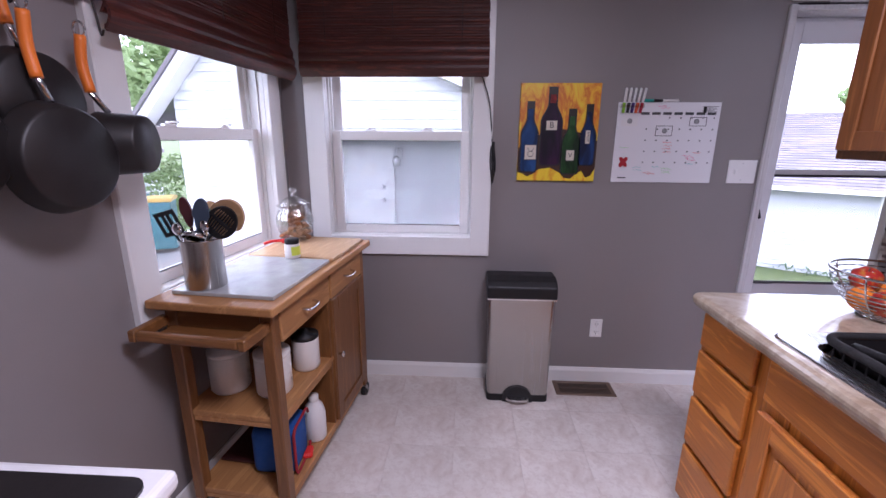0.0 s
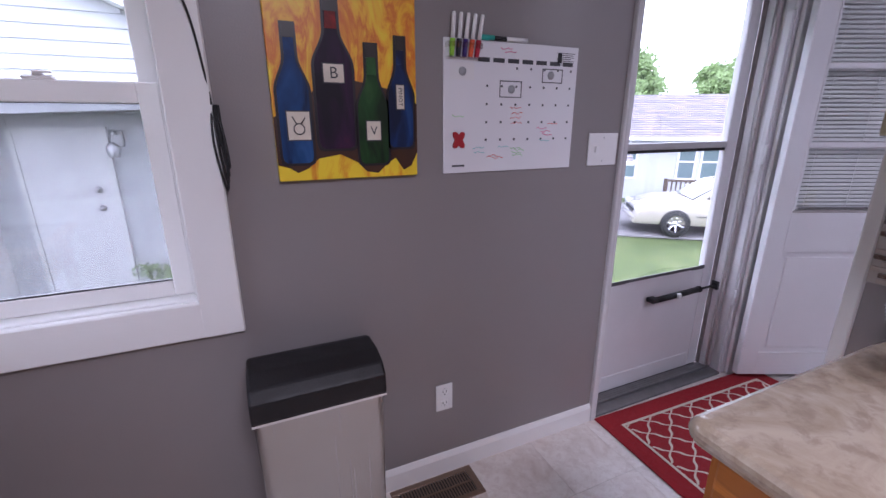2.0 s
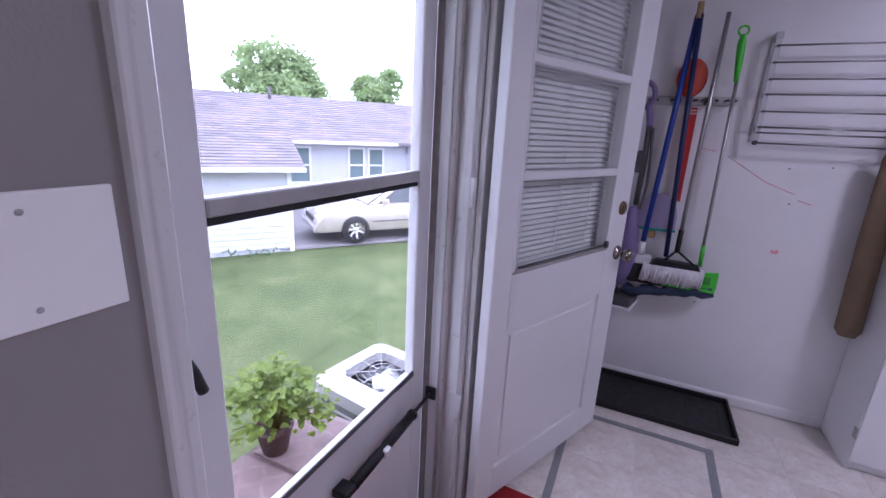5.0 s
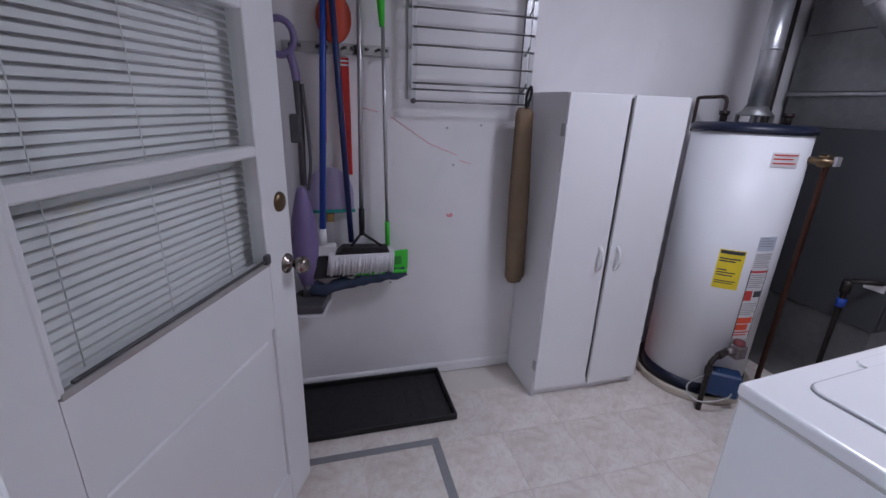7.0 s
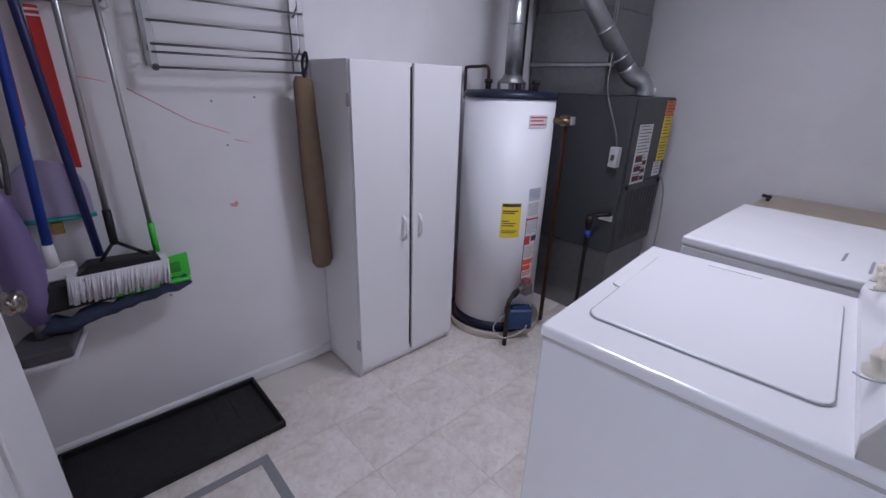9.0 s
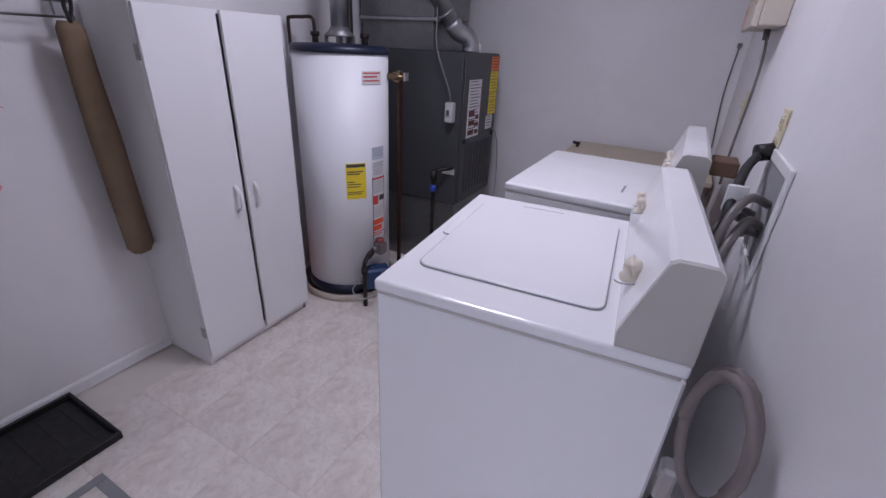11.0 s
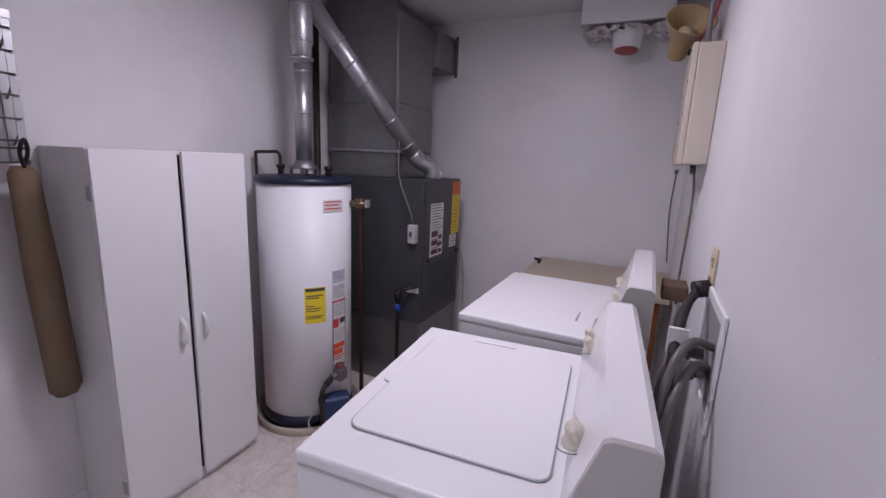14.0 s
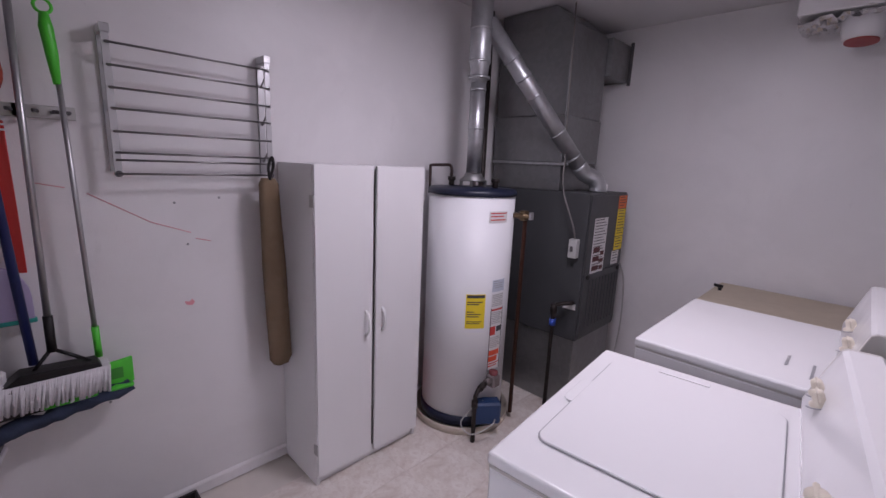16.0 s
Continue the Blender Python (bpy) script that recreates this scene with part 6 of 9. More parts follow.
pp = thing("potted_plant", pose(4.90, 6.29, LZ) @ Matrix.Scale(0.80, 4), "lime-green leafy plant in a dark pot on the landing", "plant")
b = bm_new()
lathe(b, [(0.0, 0.0), (0.085, 0.0), (0.125, 0.19), (0.135, 0.19), (0.135, 0.21), (0.115, 0.21), (0.11, 0.18), (0.0, 0.17)], 20)
part("pot", b, TERRA_POT, pp)
rnd = random.Random(8)
st, lf = bm_new(), bm_new()
for k in range(56):
    a, r = rnd.uniform(0, 6.28), rnd.uniform(0.02, 0.34)
    tip = Vector((math.cos(a) * r, math.sin(a) * r, 0.28 + 0.36 * (1 - (r / 0.36) ** 2) * rnd.uniform(0.6, 1.1)))
    tube(st, [(0.02 * math.cos(a), 0.02 * math.sin(a), 0.17), tip * 0.55 + Vector((0, 0, 0.12)), tip], 0.004, 5)
    for q in range(11):
        f = tip + Vector((rnd.gauss(0, 0.045), rnd.gauss(0, 0.045), rnd.uniform(-0.10, 0.04)))
        d = Vector((math.cos(a + rnd.gauss(0, 0.9)), math.sin(a + rnd.gauss(0, 0.9)), rnd.uniform(-0.5, 0.25))).normalized() * rnd.uniform(0.045, 0.075)
        s = d.cross(Vector((0, 0, 1))).normalized() * d.length * 0.42
        up = Vector((0, 0, 0.008))
        p = [f, f + d * 0.35 + s, f + d * 0.75 + s * 0.7, f + d, f + d * 0.75 - s * 0.7, f + d * 0.35 - s]
        mid = [lf.verts.new(f - up), lf.verts.new(f + d * 0.5 - up), lf.verts.new(f + d)]
        left = [lf.verts.new(p[1] + up), lf.verts.new(p[2] + up)]
        right = [lf.verts.new(p[5] + up), lf.verts.new(p[4] + up)]
        for side in (left, right):
            lf.faces.new((mid[0], side[0], mid[1]))
            lf.faces.new((mid[1], side[0], side[1]))
            lf.faces.new((mid[1], side[1], mid[2]))
part("stems", st, LEAF_LIME, pp)
part("foliage", lf, LEAF_LIME, pp)

ac = thing("air_conditioner", pose(6.02, 6.30, GRADE, 0, 0, -9), "beige-grey outdoor air conditioner unit", "air conditioner")
b = bm_new()
box(b, -0.42, -0.42, 0.0, 0.42, 0.42, 0.06)
part("pad", b, STONE, ac)
b = bm_new()
prism(b, rounded(0.74, 0.74, 0.09), 0.06, 0.74, "z")
part("coil", b, plain("ac_coil", (0.16, 0.165, 0.17), 0.6, 0.4, vary=0.3, scale=30), ac)
for sx in (-0.355, 0.355):
    for sy in (-0.355, 0.355):
        b = bm_new()
        box(b, sx - 0.03, sy - 0.03, 0.06, sx + 0.03, sy + 0.03, 0.76, 0.02)
        part("corner_post", b, AC_METAL, ac)
b = bm_new()
prism(b, rounded(0.765, 0.765, 0.10), 0.0, 0.012, "z")
me = mesh_of(b, AC_METAL, "guard_bar")
for k in range(6):
    shared("guard_bar", me, ac, pose(0, 0, 0.13 + 0.105 * k))
b = bm_new()
outer = rounded(0.79, 0.79, 0.10, 8)
m_ = len(outer)
ring = [(0.29 * math.cos(math.atan2(y, x)), 0.29 * math.sin(math.atan2(y, x))) for x, y in outer]
vo, vi = [b.verts.new((x, y, 0.85)) for x, y in outer], [b.verts.new((x, y, 0.885)) for x, y in ring]
vb, vd = [b.verts.new((x, y, 0.75)) for x, y in outer], [b.verts.new((x, y, 0.80)) for x, y in ring]
for i in range(m_):
    j = (i + 1) % m_
    b.faces.new((vo[i], vo[j], vi[j], vi[i]))
    b.faces.new((vb[i], vb[j], vo[j], vo[i]))
    b.faces.new((vi[i], vi[j], vd[j], vd[i]))
part("top_cover", b, AC_METAL, ac)
b = bm_new()
tube(b, [(0, 0, 0.70), (0, 0, 0.80)], 0.08, 16)
part("motor", b, APPLIANCE, ac)
b = bm_new()
for k in range(4):
    a = math.pi / 2 * k
    t = bmesh.new()
    bmesh.ops.create_grid(t, x_segments=3, y_segments=2, size=0.5)
    t.transform(Matrix.Rotation(a, 4, "Z") @ Matrix.Translation((0.17, 0, 0.76)) @ Matrix.Rotation(radians(28), 4, "X") @ Matrix.Diagonal((0.2, 0.17, 1, 1)))
    join(b, t)
part("fan_blade", b, DULL_METAL, ac)
b = bm_new()
for r in (0.06, 0.11, 0.16, 0.21, 0.26):
    tube(b, [(r * math.cos(2 * math.pi * i / 24), r * math.sin(2 * math.pi * i / 24), 0.885) for i in range(25)], 0.0025, 5)
for k in range(8):
    a = math.pi / 4 * k
    tube(b, [(0.04 * math.cos(a), 0.04 * math.sin(a), 0.885), (0.29 * math.cos(a), 0.29 * math.sin(a), 0.885)], 0.003, 5)
part("fan_guard", b, DULL_METAL, ac)


def wheelie_bin(m, body, lid, label):
    w = thing("wheeled_bin", m, label, "bin", "wheeled bins")
    b = bm_new()
    prism(b, [(-0.24, 0.08), (0.22, 0.08), (0.30, 0.98), (-0.28, 0.98)], -0.27, 0.27, "x", 0.02)
    part("body", b, body, w)
    b = bm_new()
    prism(b, [(-0.30, 0.985), (0.34, 0.985), (0.33, 1.03), (0.05, 1.075), (-0.30, 1.05)], -0.30, 0.30, "x", 0.01)
    part("lid", b, lid, w)
    for x in (-0.25, 0.25):
        b = bm_new()
        tube(b, [(x - 0.03, 0.22, 0.10), (x + 0.03, 0.22, 0.10)], 0.10, 18)
        part("wheel", b, BLACK_RUBBER, w)
    b = bm_new()
    tube(b, [(-0.24, 0.36, 0.95), (0.24, 0.36, 0.95)], 0.018, 8)
    part("handle", b, body, w)
    return w


BIN_TEAL = plain("teal_bin", (0.04, 0.14, 0.155), 0.5, vary=0.12)
wheelie_bin(pose(-4.30, 10.6, -0.749, 0, 0, 30), BIN_TEAL, BIN_TEAL, "teal plastic wheeled bin in the side yard")
wheelie_bin(pose(-3.70, 10.5, -0.749, 0, 0, 25), BIN_TEAL, plain("yellow_lid", (0.52, 0.34, 0.08), 0.5, vary=0.08), "teal wheeled bin with a yellow lid")
b = bm_new()
prism(b, [(-6.5, 4.6), (0.2, 4.6), (0.2, 8.6), (-2.1, 8.6), (-2.1, 11.6), (-6.5, 11.6)], GRADE - 0.02, -0.75, "z")
setting("pavement", b, plain("side_concrete", (0.22, 0.21, 0.205), 0.9, vary=0.12, scale=2, bump=0.3), "pale concrete slab in the side yard", "pavement")
b = bm_new()
rnd = random.Random(51)
for k in range(70):
    leaf_cloud(b, rnd, Vector((-5.5 + rnd.uniform(-0.7, 0.9), 12.9 + rnd.uniform(-0.6, 0.6), GRADE + rnd.uniform(0.2, 2.3))), 0.34, 46, 0.06)
tagged(part("bush", b, LEAF, None), "tall green bush beyond the wheeled bins", "bush")


# ---------------------------------------------------------------- kitchen: cart and what stands on it
CART = pose(1.117, 3.995, 0, 0, 0, -5.8)
ct = thing("kitchen_cart", CART, "light wooden kitchen cart on casters with open shelves", "kitchen cart")
CW, CL, CH = 0.44, 0.935, 0.90
b = bm_new()
box(b, -0.005, -0.01, CH - 0.03, CW + 0.005, CL + 0.01, CH, 0.006, 2)
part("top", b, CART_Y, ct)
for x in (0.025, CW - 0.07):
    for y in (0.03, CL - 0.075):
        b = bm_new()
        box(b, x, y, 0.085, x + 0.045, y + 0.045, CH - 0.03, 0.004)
        part("leg", b, CART_Z_SHADED, ct)
        b = bm_new()
        tube(b, [(x + 0.022, y + 0.022, 0.074), (x + 0.022, y + 0.022, 0.086)], 0.013, 10)
        for sx in (0.0, 0.036):
            prism(b, [(y + 0.012, 0.075), (y + 0.040, 0.075), (y + 0.064, 0.036), (y + 0.054, 0.030)], x + 0.002 + sx, x + 0.006 + sx, "x")
        wheel = part("caster", b, DULL_METAL, ct)
        b = bm_new()
        tube(b, [(x + 0.010, y + 0.056, 0.036), (x + 0.035, y + 0.056, 0.036)], 0.036, 20)
        part("wheel", b, BLACK_RUBBER, wheel)
for nm, z in (("middle_shelf", 0.45), ("bottom_shelf", 0.115)):
    b = bm_new()
    box(b, 0.03, 0.035, z, CW - 0.03, CL - 0.04, z + 0.022, 0.003)
    box(b, 0.07, 0.036, z - 0.022, CW - 0.07, 0.056, z, 0.003)
    box(b, CW - 0.052, 0.075, z - 0.022, CW - 0.034, CL - 0.08, z, 0.003)
    part(nm, b, CART_Y, ct)
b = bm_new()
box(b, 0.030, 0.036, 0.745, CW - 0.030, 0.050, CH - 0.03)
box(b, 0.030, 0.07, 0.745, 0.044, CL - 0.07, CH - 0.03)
part("apron", b, CART_X_SHADED, ct)
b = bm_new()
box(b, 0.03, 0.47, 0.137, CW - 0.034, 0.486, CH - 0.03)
part("divider", b, CART_Z_SHADED, ct)
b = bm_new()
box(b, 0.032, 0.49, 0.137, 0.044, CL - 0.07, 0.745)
part("back_panel", b, CART_Z_SHADED, ct)
for y0, y1 in ((0.078, 0.468), (0.490, CL - 0.078)):
    b = bm_new()
    box(b, CW - 0.042, y0, 0.742, CW - 0.022, y1, CH - 0.036, 0.003)
    d = part("drawer", b, CART_Y, ct)
    b = bm_new()
    c = (y0 + y1) / 2
    tube(b, curve_points([(CW - 0.022, c - 0.045, 0.805), (CW + 0.004, c - 0.036, 0.80), (CW + 0.008, c, 0.798), (CW + 0.004, c + 0.036, 0.80), (CW - 0.022, c + 0.045, 0.805)]), 0.005, 8)
    part("handle", b, CHROME, d)
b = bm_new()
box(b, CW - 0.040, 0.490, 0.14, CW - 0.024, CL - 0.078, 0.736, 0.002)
d = part("door", b, CART_Z_SHADED, ct)
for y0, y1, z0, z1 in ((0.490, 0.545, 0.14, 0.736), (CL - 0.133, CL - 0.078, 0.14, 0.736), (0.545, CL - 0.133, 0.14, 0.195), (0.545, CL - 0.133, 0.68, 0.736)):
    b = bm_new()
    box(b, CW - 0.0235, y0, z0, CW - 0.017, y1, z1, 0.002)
    part("door_rail", b, CART_Z_SHADED, d)
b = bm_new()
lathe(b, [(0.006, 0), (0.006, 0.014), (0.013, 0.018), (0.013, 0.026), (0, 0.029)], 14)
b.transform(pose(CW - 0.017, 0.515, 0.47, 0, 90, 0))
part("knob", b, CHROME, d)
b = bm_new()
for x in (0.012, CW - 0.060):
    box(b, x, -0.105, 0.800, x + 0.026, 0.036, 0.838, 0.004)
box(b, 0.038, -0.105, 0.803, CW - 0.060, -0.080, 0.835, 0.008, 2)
part("towel_bar", b, CART_X_SHADED, ct)
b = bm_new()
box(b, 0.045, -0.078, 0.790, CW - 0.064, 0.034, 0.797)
part("pull_out_leaf", b, CART_X_SHADED, ct)

sl = thing("marble_slab", CART @ pose(0.225, 0.285, CH), "polished dark grey marble pastry slab", "slab")
b = bm_new()
box(b, -0.185, -0.225, 0.0, 0.185, 0.225, 0.014, 0.002)
part("stone", b, MARBLE_GREY, sl)
bd = thing("cutting_board", CART @ pose(0.225, 0.715, CH), "pale wooden cutting board on the cart", "cutting board")
b = bm_new()
box(b, -0.20, -0.19, 0.0, 0.195, 0.19, 0.015, 0.003)
part("board", b, BOARD, bd)

UT = CART @ pose(0.125, 0.125, CH + 0.0145)
cr = thing("utensil_crock", UT, "brushed steel crock holding kitchen utensils", "utensil holder")
b = bm_new()
lathe(b, [(0, 0), (0.063, 0), (0.065, 0.004), (0.065, 0.165), (0.068, 0.169), (0.065, 0.171), (0.061, 0.165), (0.061, 0.008), (0, 0.008)], 40)
part("cup", b, STEEL, cr)


def cells(bm, w, l, th, nu, nv, oval, keep):
    """A thin plate of small cells, some left out as slots; oval rounds its outline."""
    def at(i, j, z):
        u, v = -1 + 2 * i / nu, -1 + 2 * j / nv
        if oval:
            u, v = u * math.sqrt(1 - v * v / 2), v * math.sqrt(1 - u * u / 2)
        return (u * w / 2, l / 2 + v * l / 2, z)
    vs = {}
    def vert(i, j, k):
        if (i, j, k) not in vs:
            vs[i, j, k] = bm.verts.new(at(i, j, th / 2 if k else -th / 2))
        return vs[i, j, k]
    held = {(i, j) for i in range(nu) for j in range(nv) if keep(i, j)}
    for i, j in held:
        for k in (0, 1):
            bm.faces.new([vert(a, c, k) for a, c in ((i, j), (i + 1, j), (i + 1, j + 1), (i, j + 1))])
        for di, dj, p, q in ((-1, 0, (i, j), (i, j + 1)), (1, 0, (i + 1, j), (i + 1, j + 1)), (0, -1, (i, j), (i + 1, j)), (0, 1, (i, j + 1), (i + 1, j + 1))):
            if (i + di, j + dj) not in held:
                bm.faces.new((vert(*p, 0), vert(*q, 0), vert(*q, 1), vert(*p, 1)))


def utensil(name, label, foot, tip, mat, blade, mat2=None):
    """A handle from foot to tip, both in the crock's space, with a blade of (width, length, thickness, slots)."""
    u = thing(name, UT, label, "utensil", "utensils in the crock")
    f, t = Vector(foot), Vector(tip)
    d = (t - f).normalized()
    b = bm_new()
    tube(b, [f, f.lerp(t, 0.5), t], 0.005, 8, True, [0.006, 0.005, 0.004])
    part("handle", b, mat2 or mat, u)
    w, l, th, slots = blade
    b = bm_new()
    t2 = bmesh.new()
    n = 28
    out = [(w / 2 * math.cos(2 * math.pi * k / n) * (1.0 if math.sin(2 * math.pi * k / n) > -0.2 else 0.8), l / 2 + l / 2 * math.sin(2 * math.pi * k / n)) for k in range(n)]
    if slots > 6:
        cells(t2, w, l, th, 22, 24, True, lambda i, j: not (4 <= j < 20 and j not in (11, 12) and 3 <= i < 19 and i % 2))
    elif slots:
        cells(t2, w, l, th, 13, 12, False, lambda i, j: not (2 <= j < 10 and i in (2, 3, 6, 9, 10)))
    else:
        prism(t2, out, -th / 2, th / 2, "z", 0.001)
    face = Vector((0.25, -1.0, 0.0))
    nz = (face - d * face.dot(d)).normalized()
    nx = d.cross(nz)
    rot = Matrix(((nx.x, d.x, nz.x, 0), (nx.y, d.y, nz.y, 0), (nx.z, d.z, nz.z, 0), (0, 0, 0, 1)))
    join(b, t2, Matrix.Translation(t) @ rot)
    part("blade", b, mat, u)
    return u


utensil("spatula", "black slotted nylon spatula in the crock", (-0.02, 0.0, 0.02), (-0.062, -0.035, 0.185), BLACK_PLASTIC, (0.066, 0.085, 0.004, 4))
utensil("spatula", "dark red silicone spatula in the crock", (0.0, 0.01, 0.02), (-0.012, -0.02, 0.21), plain("maroon_silicone", (0.075, 0.014, 0.018), 0.5), (0.036, 0.105, 0.010, 0))
utensil("spatula", "slate-blue silicone spatula in the crock", (0.0, -0.02, 0.02), (0.034, -0.035, 0.195), plain("slate_silicone", (0.045, 0.065, 0.10), 0.5), (0.052, 0.120, 0.010, 0))
utensil("slotted_spoon", "black slotted serving spoon in the crock", (-0.045, 0.012, 0.10), (0.052, -0.012, 0.185), BLACK_PLASTIC, (0.098, 0.140, 0.006, 9))
utensil("wooden_spoon", "round pale wooden spoon in the crock", (-0.045, 0.032, 0.10), (0.046, 0.010, 0.185), BOARD, (0.116, 0.165, 0.010, 0), BOARD)
utensil("spatula", "small pale green silicone spatula", (0.0, -0.02, 0.02), (0.02, 0.04, 0.21), plain("pale_green_silicone", (0.16, 0.26, 0.20), 0.5), (0.05, 0.06, 0.008, 0))
utensil("wooden_spoon", "small pale wooden spoon in the crock", (-0.01, -0.02, 0.02), (0.005, 0.045, 0.23), BOARD, (0.05, 0.06, 0.010, 0), BOARD)
ld_ = thing("ladle", UT, "steel ladle and spoons in the crock", "utensil", "utensils in the crock")
b = bm_new()
lathe(b, [(0.0, 0.0), (0.022, 0.004), (0.036, 0.018), (0.040, 0.032), (0.037, 0.030), (0.020, 0.008), (0, 0.005)], 20)
b.transform(Matrix.Translation((0.015, -0.03, 0.205)) @ Matrix.Rotation(radians(150), 4, "X"))
part("bowl", b, CHROME, ld_)
b = bm_new()
tube(b, [(0.0, 0.0, 0.02), (0.01, -0.012, 0.20)], 0.004, 8)
part("handle", b, CHROME, ld_)
for k, (x, y, z) in enumerate(((-0.05, -0.03, 0.19), (-0.03, -0.055, 0.20), (0.05, -0.04, 0.21))):
    u = thing("measuring_spoon", UT, "small steel measuring spoon in the crock", "utensil", "utensils in the crock")
    b = bm_new()
    tube(b, [(x * 0.6, y * 0.6, 0.03), (x, y, z)], 0.0035, 8)
    part("handle", b, CHROME, u)
    b = bm_new()
    ball(b, Vector((x * 1.1, y * 1.1, z + 0.012)), 0.017, 1, 0.6, 1.2)
    part("bowl", b, CHROME, u)

jr = thing("cookie_jar", pose(1.30, 4.80, CH + 0.0155), "clear glass lidded jar holding brown treats", "jar")
b = bm_new()
lathe(b, [(0.0, 0.0), (0.058, 0.0), (0.070, 0.02), (0.086, 0.07), (0.088, 0.11), (0.078, 0.145), (0.066, 0.162), (0.066, 0.170), (0.0635, 0.170), (0.0635, 0.160), (0.075, 0.143), (0.085, 0.11), (0.083, 0.07), (0.067, 0.022), (0.056, 0.006), (0.0, 0.006)], 96)
for v in b.verts:
    if 0.02 < v.co.z < 0.165:
        f = 1 + 0.022 * math.cos(16 * math.atan2(v.co.y, v.co.x))
        v.co.x, v.co.y = v.co.x * f, v.co.y * f
part("body", b, JAR_GLASS, jr)
b = bm_new()
lathe(b, [(0.0, 0.178), (0.074, 0.171), (0.082, 0.175), (0.066, 0.192), (0.034, 0.212), (0.012, 0.222), (0.010, 0.232), (0.018, 0.242), (0.020, 0.252), (0.013, 0.262), (0, 0.264)], 28)
part("lid", b, JAR_GLASS, jr)
rnd = random.Random(2)
for k in range(26):
    tr_ = thing("biscuit", jr.matrix_basis @ pose(rnd.uniform(-0.042, 0.042), rnd.uniform(-0.042, 0.042), 0.014 + 0.0042 * k, rnd.uniform(-35, 35), rnd.uniform(-35, 35), rnd.uniform(0, 180)), "small brown dog biscuit in the jar", "biscuit", "biscuits in the jar")
    b = bm_new()
    box(b, -0.020, -0.009, 0.0, 0.020, 0.009, 0.014, 0.004)
    ball(b, Vector((-0.020, 0, 0.007)), 0.014, 1, 1, 0.55, 8, 6)
    ball(b, Vector((0.020, 0, 0.007)), 0.014, 1, 1, 0.55, 8, 6)
    part("dough", b, TERRACOTTA, tr_)
sj = thing("spice_jar", pose(1.41, 4.48, CH + 0.0155), "small white jar with black lid and yellow label", "jar")
b = bm_new()
lathe(b, [(0, 0), (0.030, 0.0), (0.032, 0.004), (0.032, 0.058), (0.027, 0.064), (0, 0.064)], 24)
part("body", b, CREAM_CERAMIC, sj)
b = bm_new()
lathe(b, [(0.0295, 0.062), (0.030, 0.064), (0.030, 0.080), (0.027, 0.083), (0, 0.083)], 24)
part("lid", b, BLACK_PLASTIC, sj)
b = bm_new()
lathe(b, [(0.0325, 0.014), (0.0325, 0.052)], 24)
bmesh.ops.delete(b, geom=[f for f in b.faces if f.calc_center_median().x < 0.012], context="FACES")
part("label", b, plain("lime_label", (0.62, 0.68, 0.06), 0.5), sj)
rt = thing("red_clip", pose(1.235, 4.70, CH + 0.0155, 0, 0, 30), "small red plastic bag clip", "clip")
b = bm_new()
tube(b, curve_points([(-0.05, 0, 0.006), (-0.02, 0.012, 0.012), (0.02, 0.004, 0.014), (0.05, 0.012, 0.01)]), 0.007, 8)
box(b, 0.03, -0.006, 0.0, 0.062, 0.022, 0.02, 0.004)
part("jaw", b, RED, rt)

for x, y, r, h in ((0.115, 0.195, 0.072, 0.165), (0.295, 0.20, 0.066, 0.165), (0.335, 0.385, 0.055, 0.15)):
    cn = thing("canister", CART @ pose(x, y, 0.472), "white ceramic canister on the cart's shelf", "canister", "canisters")
    b = bm_new()
    lathe(b, [(0, 0), (r * 0.9, 0), (r, 0.01), (r, h - 0.02), (r * 0.96, h - 0.012), (0, h - 0.012)], 32)
    part("body", b, CREAM_CERAMIC, cn)
    b = bm_new()
    lathe(b, [(r * 0.985, h - 0.014), (r * 1.02, h - 0.010), (r * 1.0, h + 0.004), (r * 0.3, h + 0.010), (r * 0.22, h + 0.026), (0, h + 0.028)], 32)
    part("lid", b, CREAM_CERAMIC if r > 0.06 else BLACK_PLASTIC, cn)
bb = thing("lunch_bag", CART @ pose(0.29, 0.20, 0.1385, 0, 0, 8), "blue fabric bag with red piping on the bottom shelf", "bag")
b = bm_new()
box(b, -0.085, -0.07, 0.0, 0.085, 0.09, 0.20, 0.028, 3)
part("bag", b, plain("blue_fabric", (0.012, 0.075, 0.29), 0.85, vary=0.15, scale=14, bump=0.5, fine=350), bb, soft=True)
b = bm_new()
tube(b, [(0.088, y, z) for y, z in rounded(0.165, 0.20, 0.03, 4, 0.01, 0.101)], 0.006, 6)
part("piping", b, plain("red_piping", (0.30, 0.012, 0.02), 0.7), bb)
b = bm_new()
tube(b, curve_points([(-0.04, 0.01, 0.198), (-0.03, 0.01, 0.235), (0.03, 0.01, 0.235), (0.04, 0.01, 0.198)]), 0.008, 8)
part("handle", b, plain("red_strap", (0.30, 0.012, 0.02), 0.7), bb)
wb = thing("bottle", CART @ pose(0.36, 0.37, 0.1385), "white plastic bottle with red cap on the bottom shelf", "bottle")
b = bm_new()
lathe(b, [(0, 0), (0.042, 0), (0.046, 0.008), (0.046, 0.12), (0.036, 0.16), (0.018, 0.178), (0.018, 0.19), (0, 0.19)], 24)
part("body", b, WHITE_PLASTIC, wb)
b = bm_new()
lathe(b, [(0.021, 0.182), (0.021, 0.206), (0, 0.208)], 18)
part("cap", b, CREAM_CERAMIC, wb)
rp = thing("red_packet", CART @ pose(0.375, 0.26, 0.1385, 0, 0, 20), "small red packet beside the bottle", "packet")
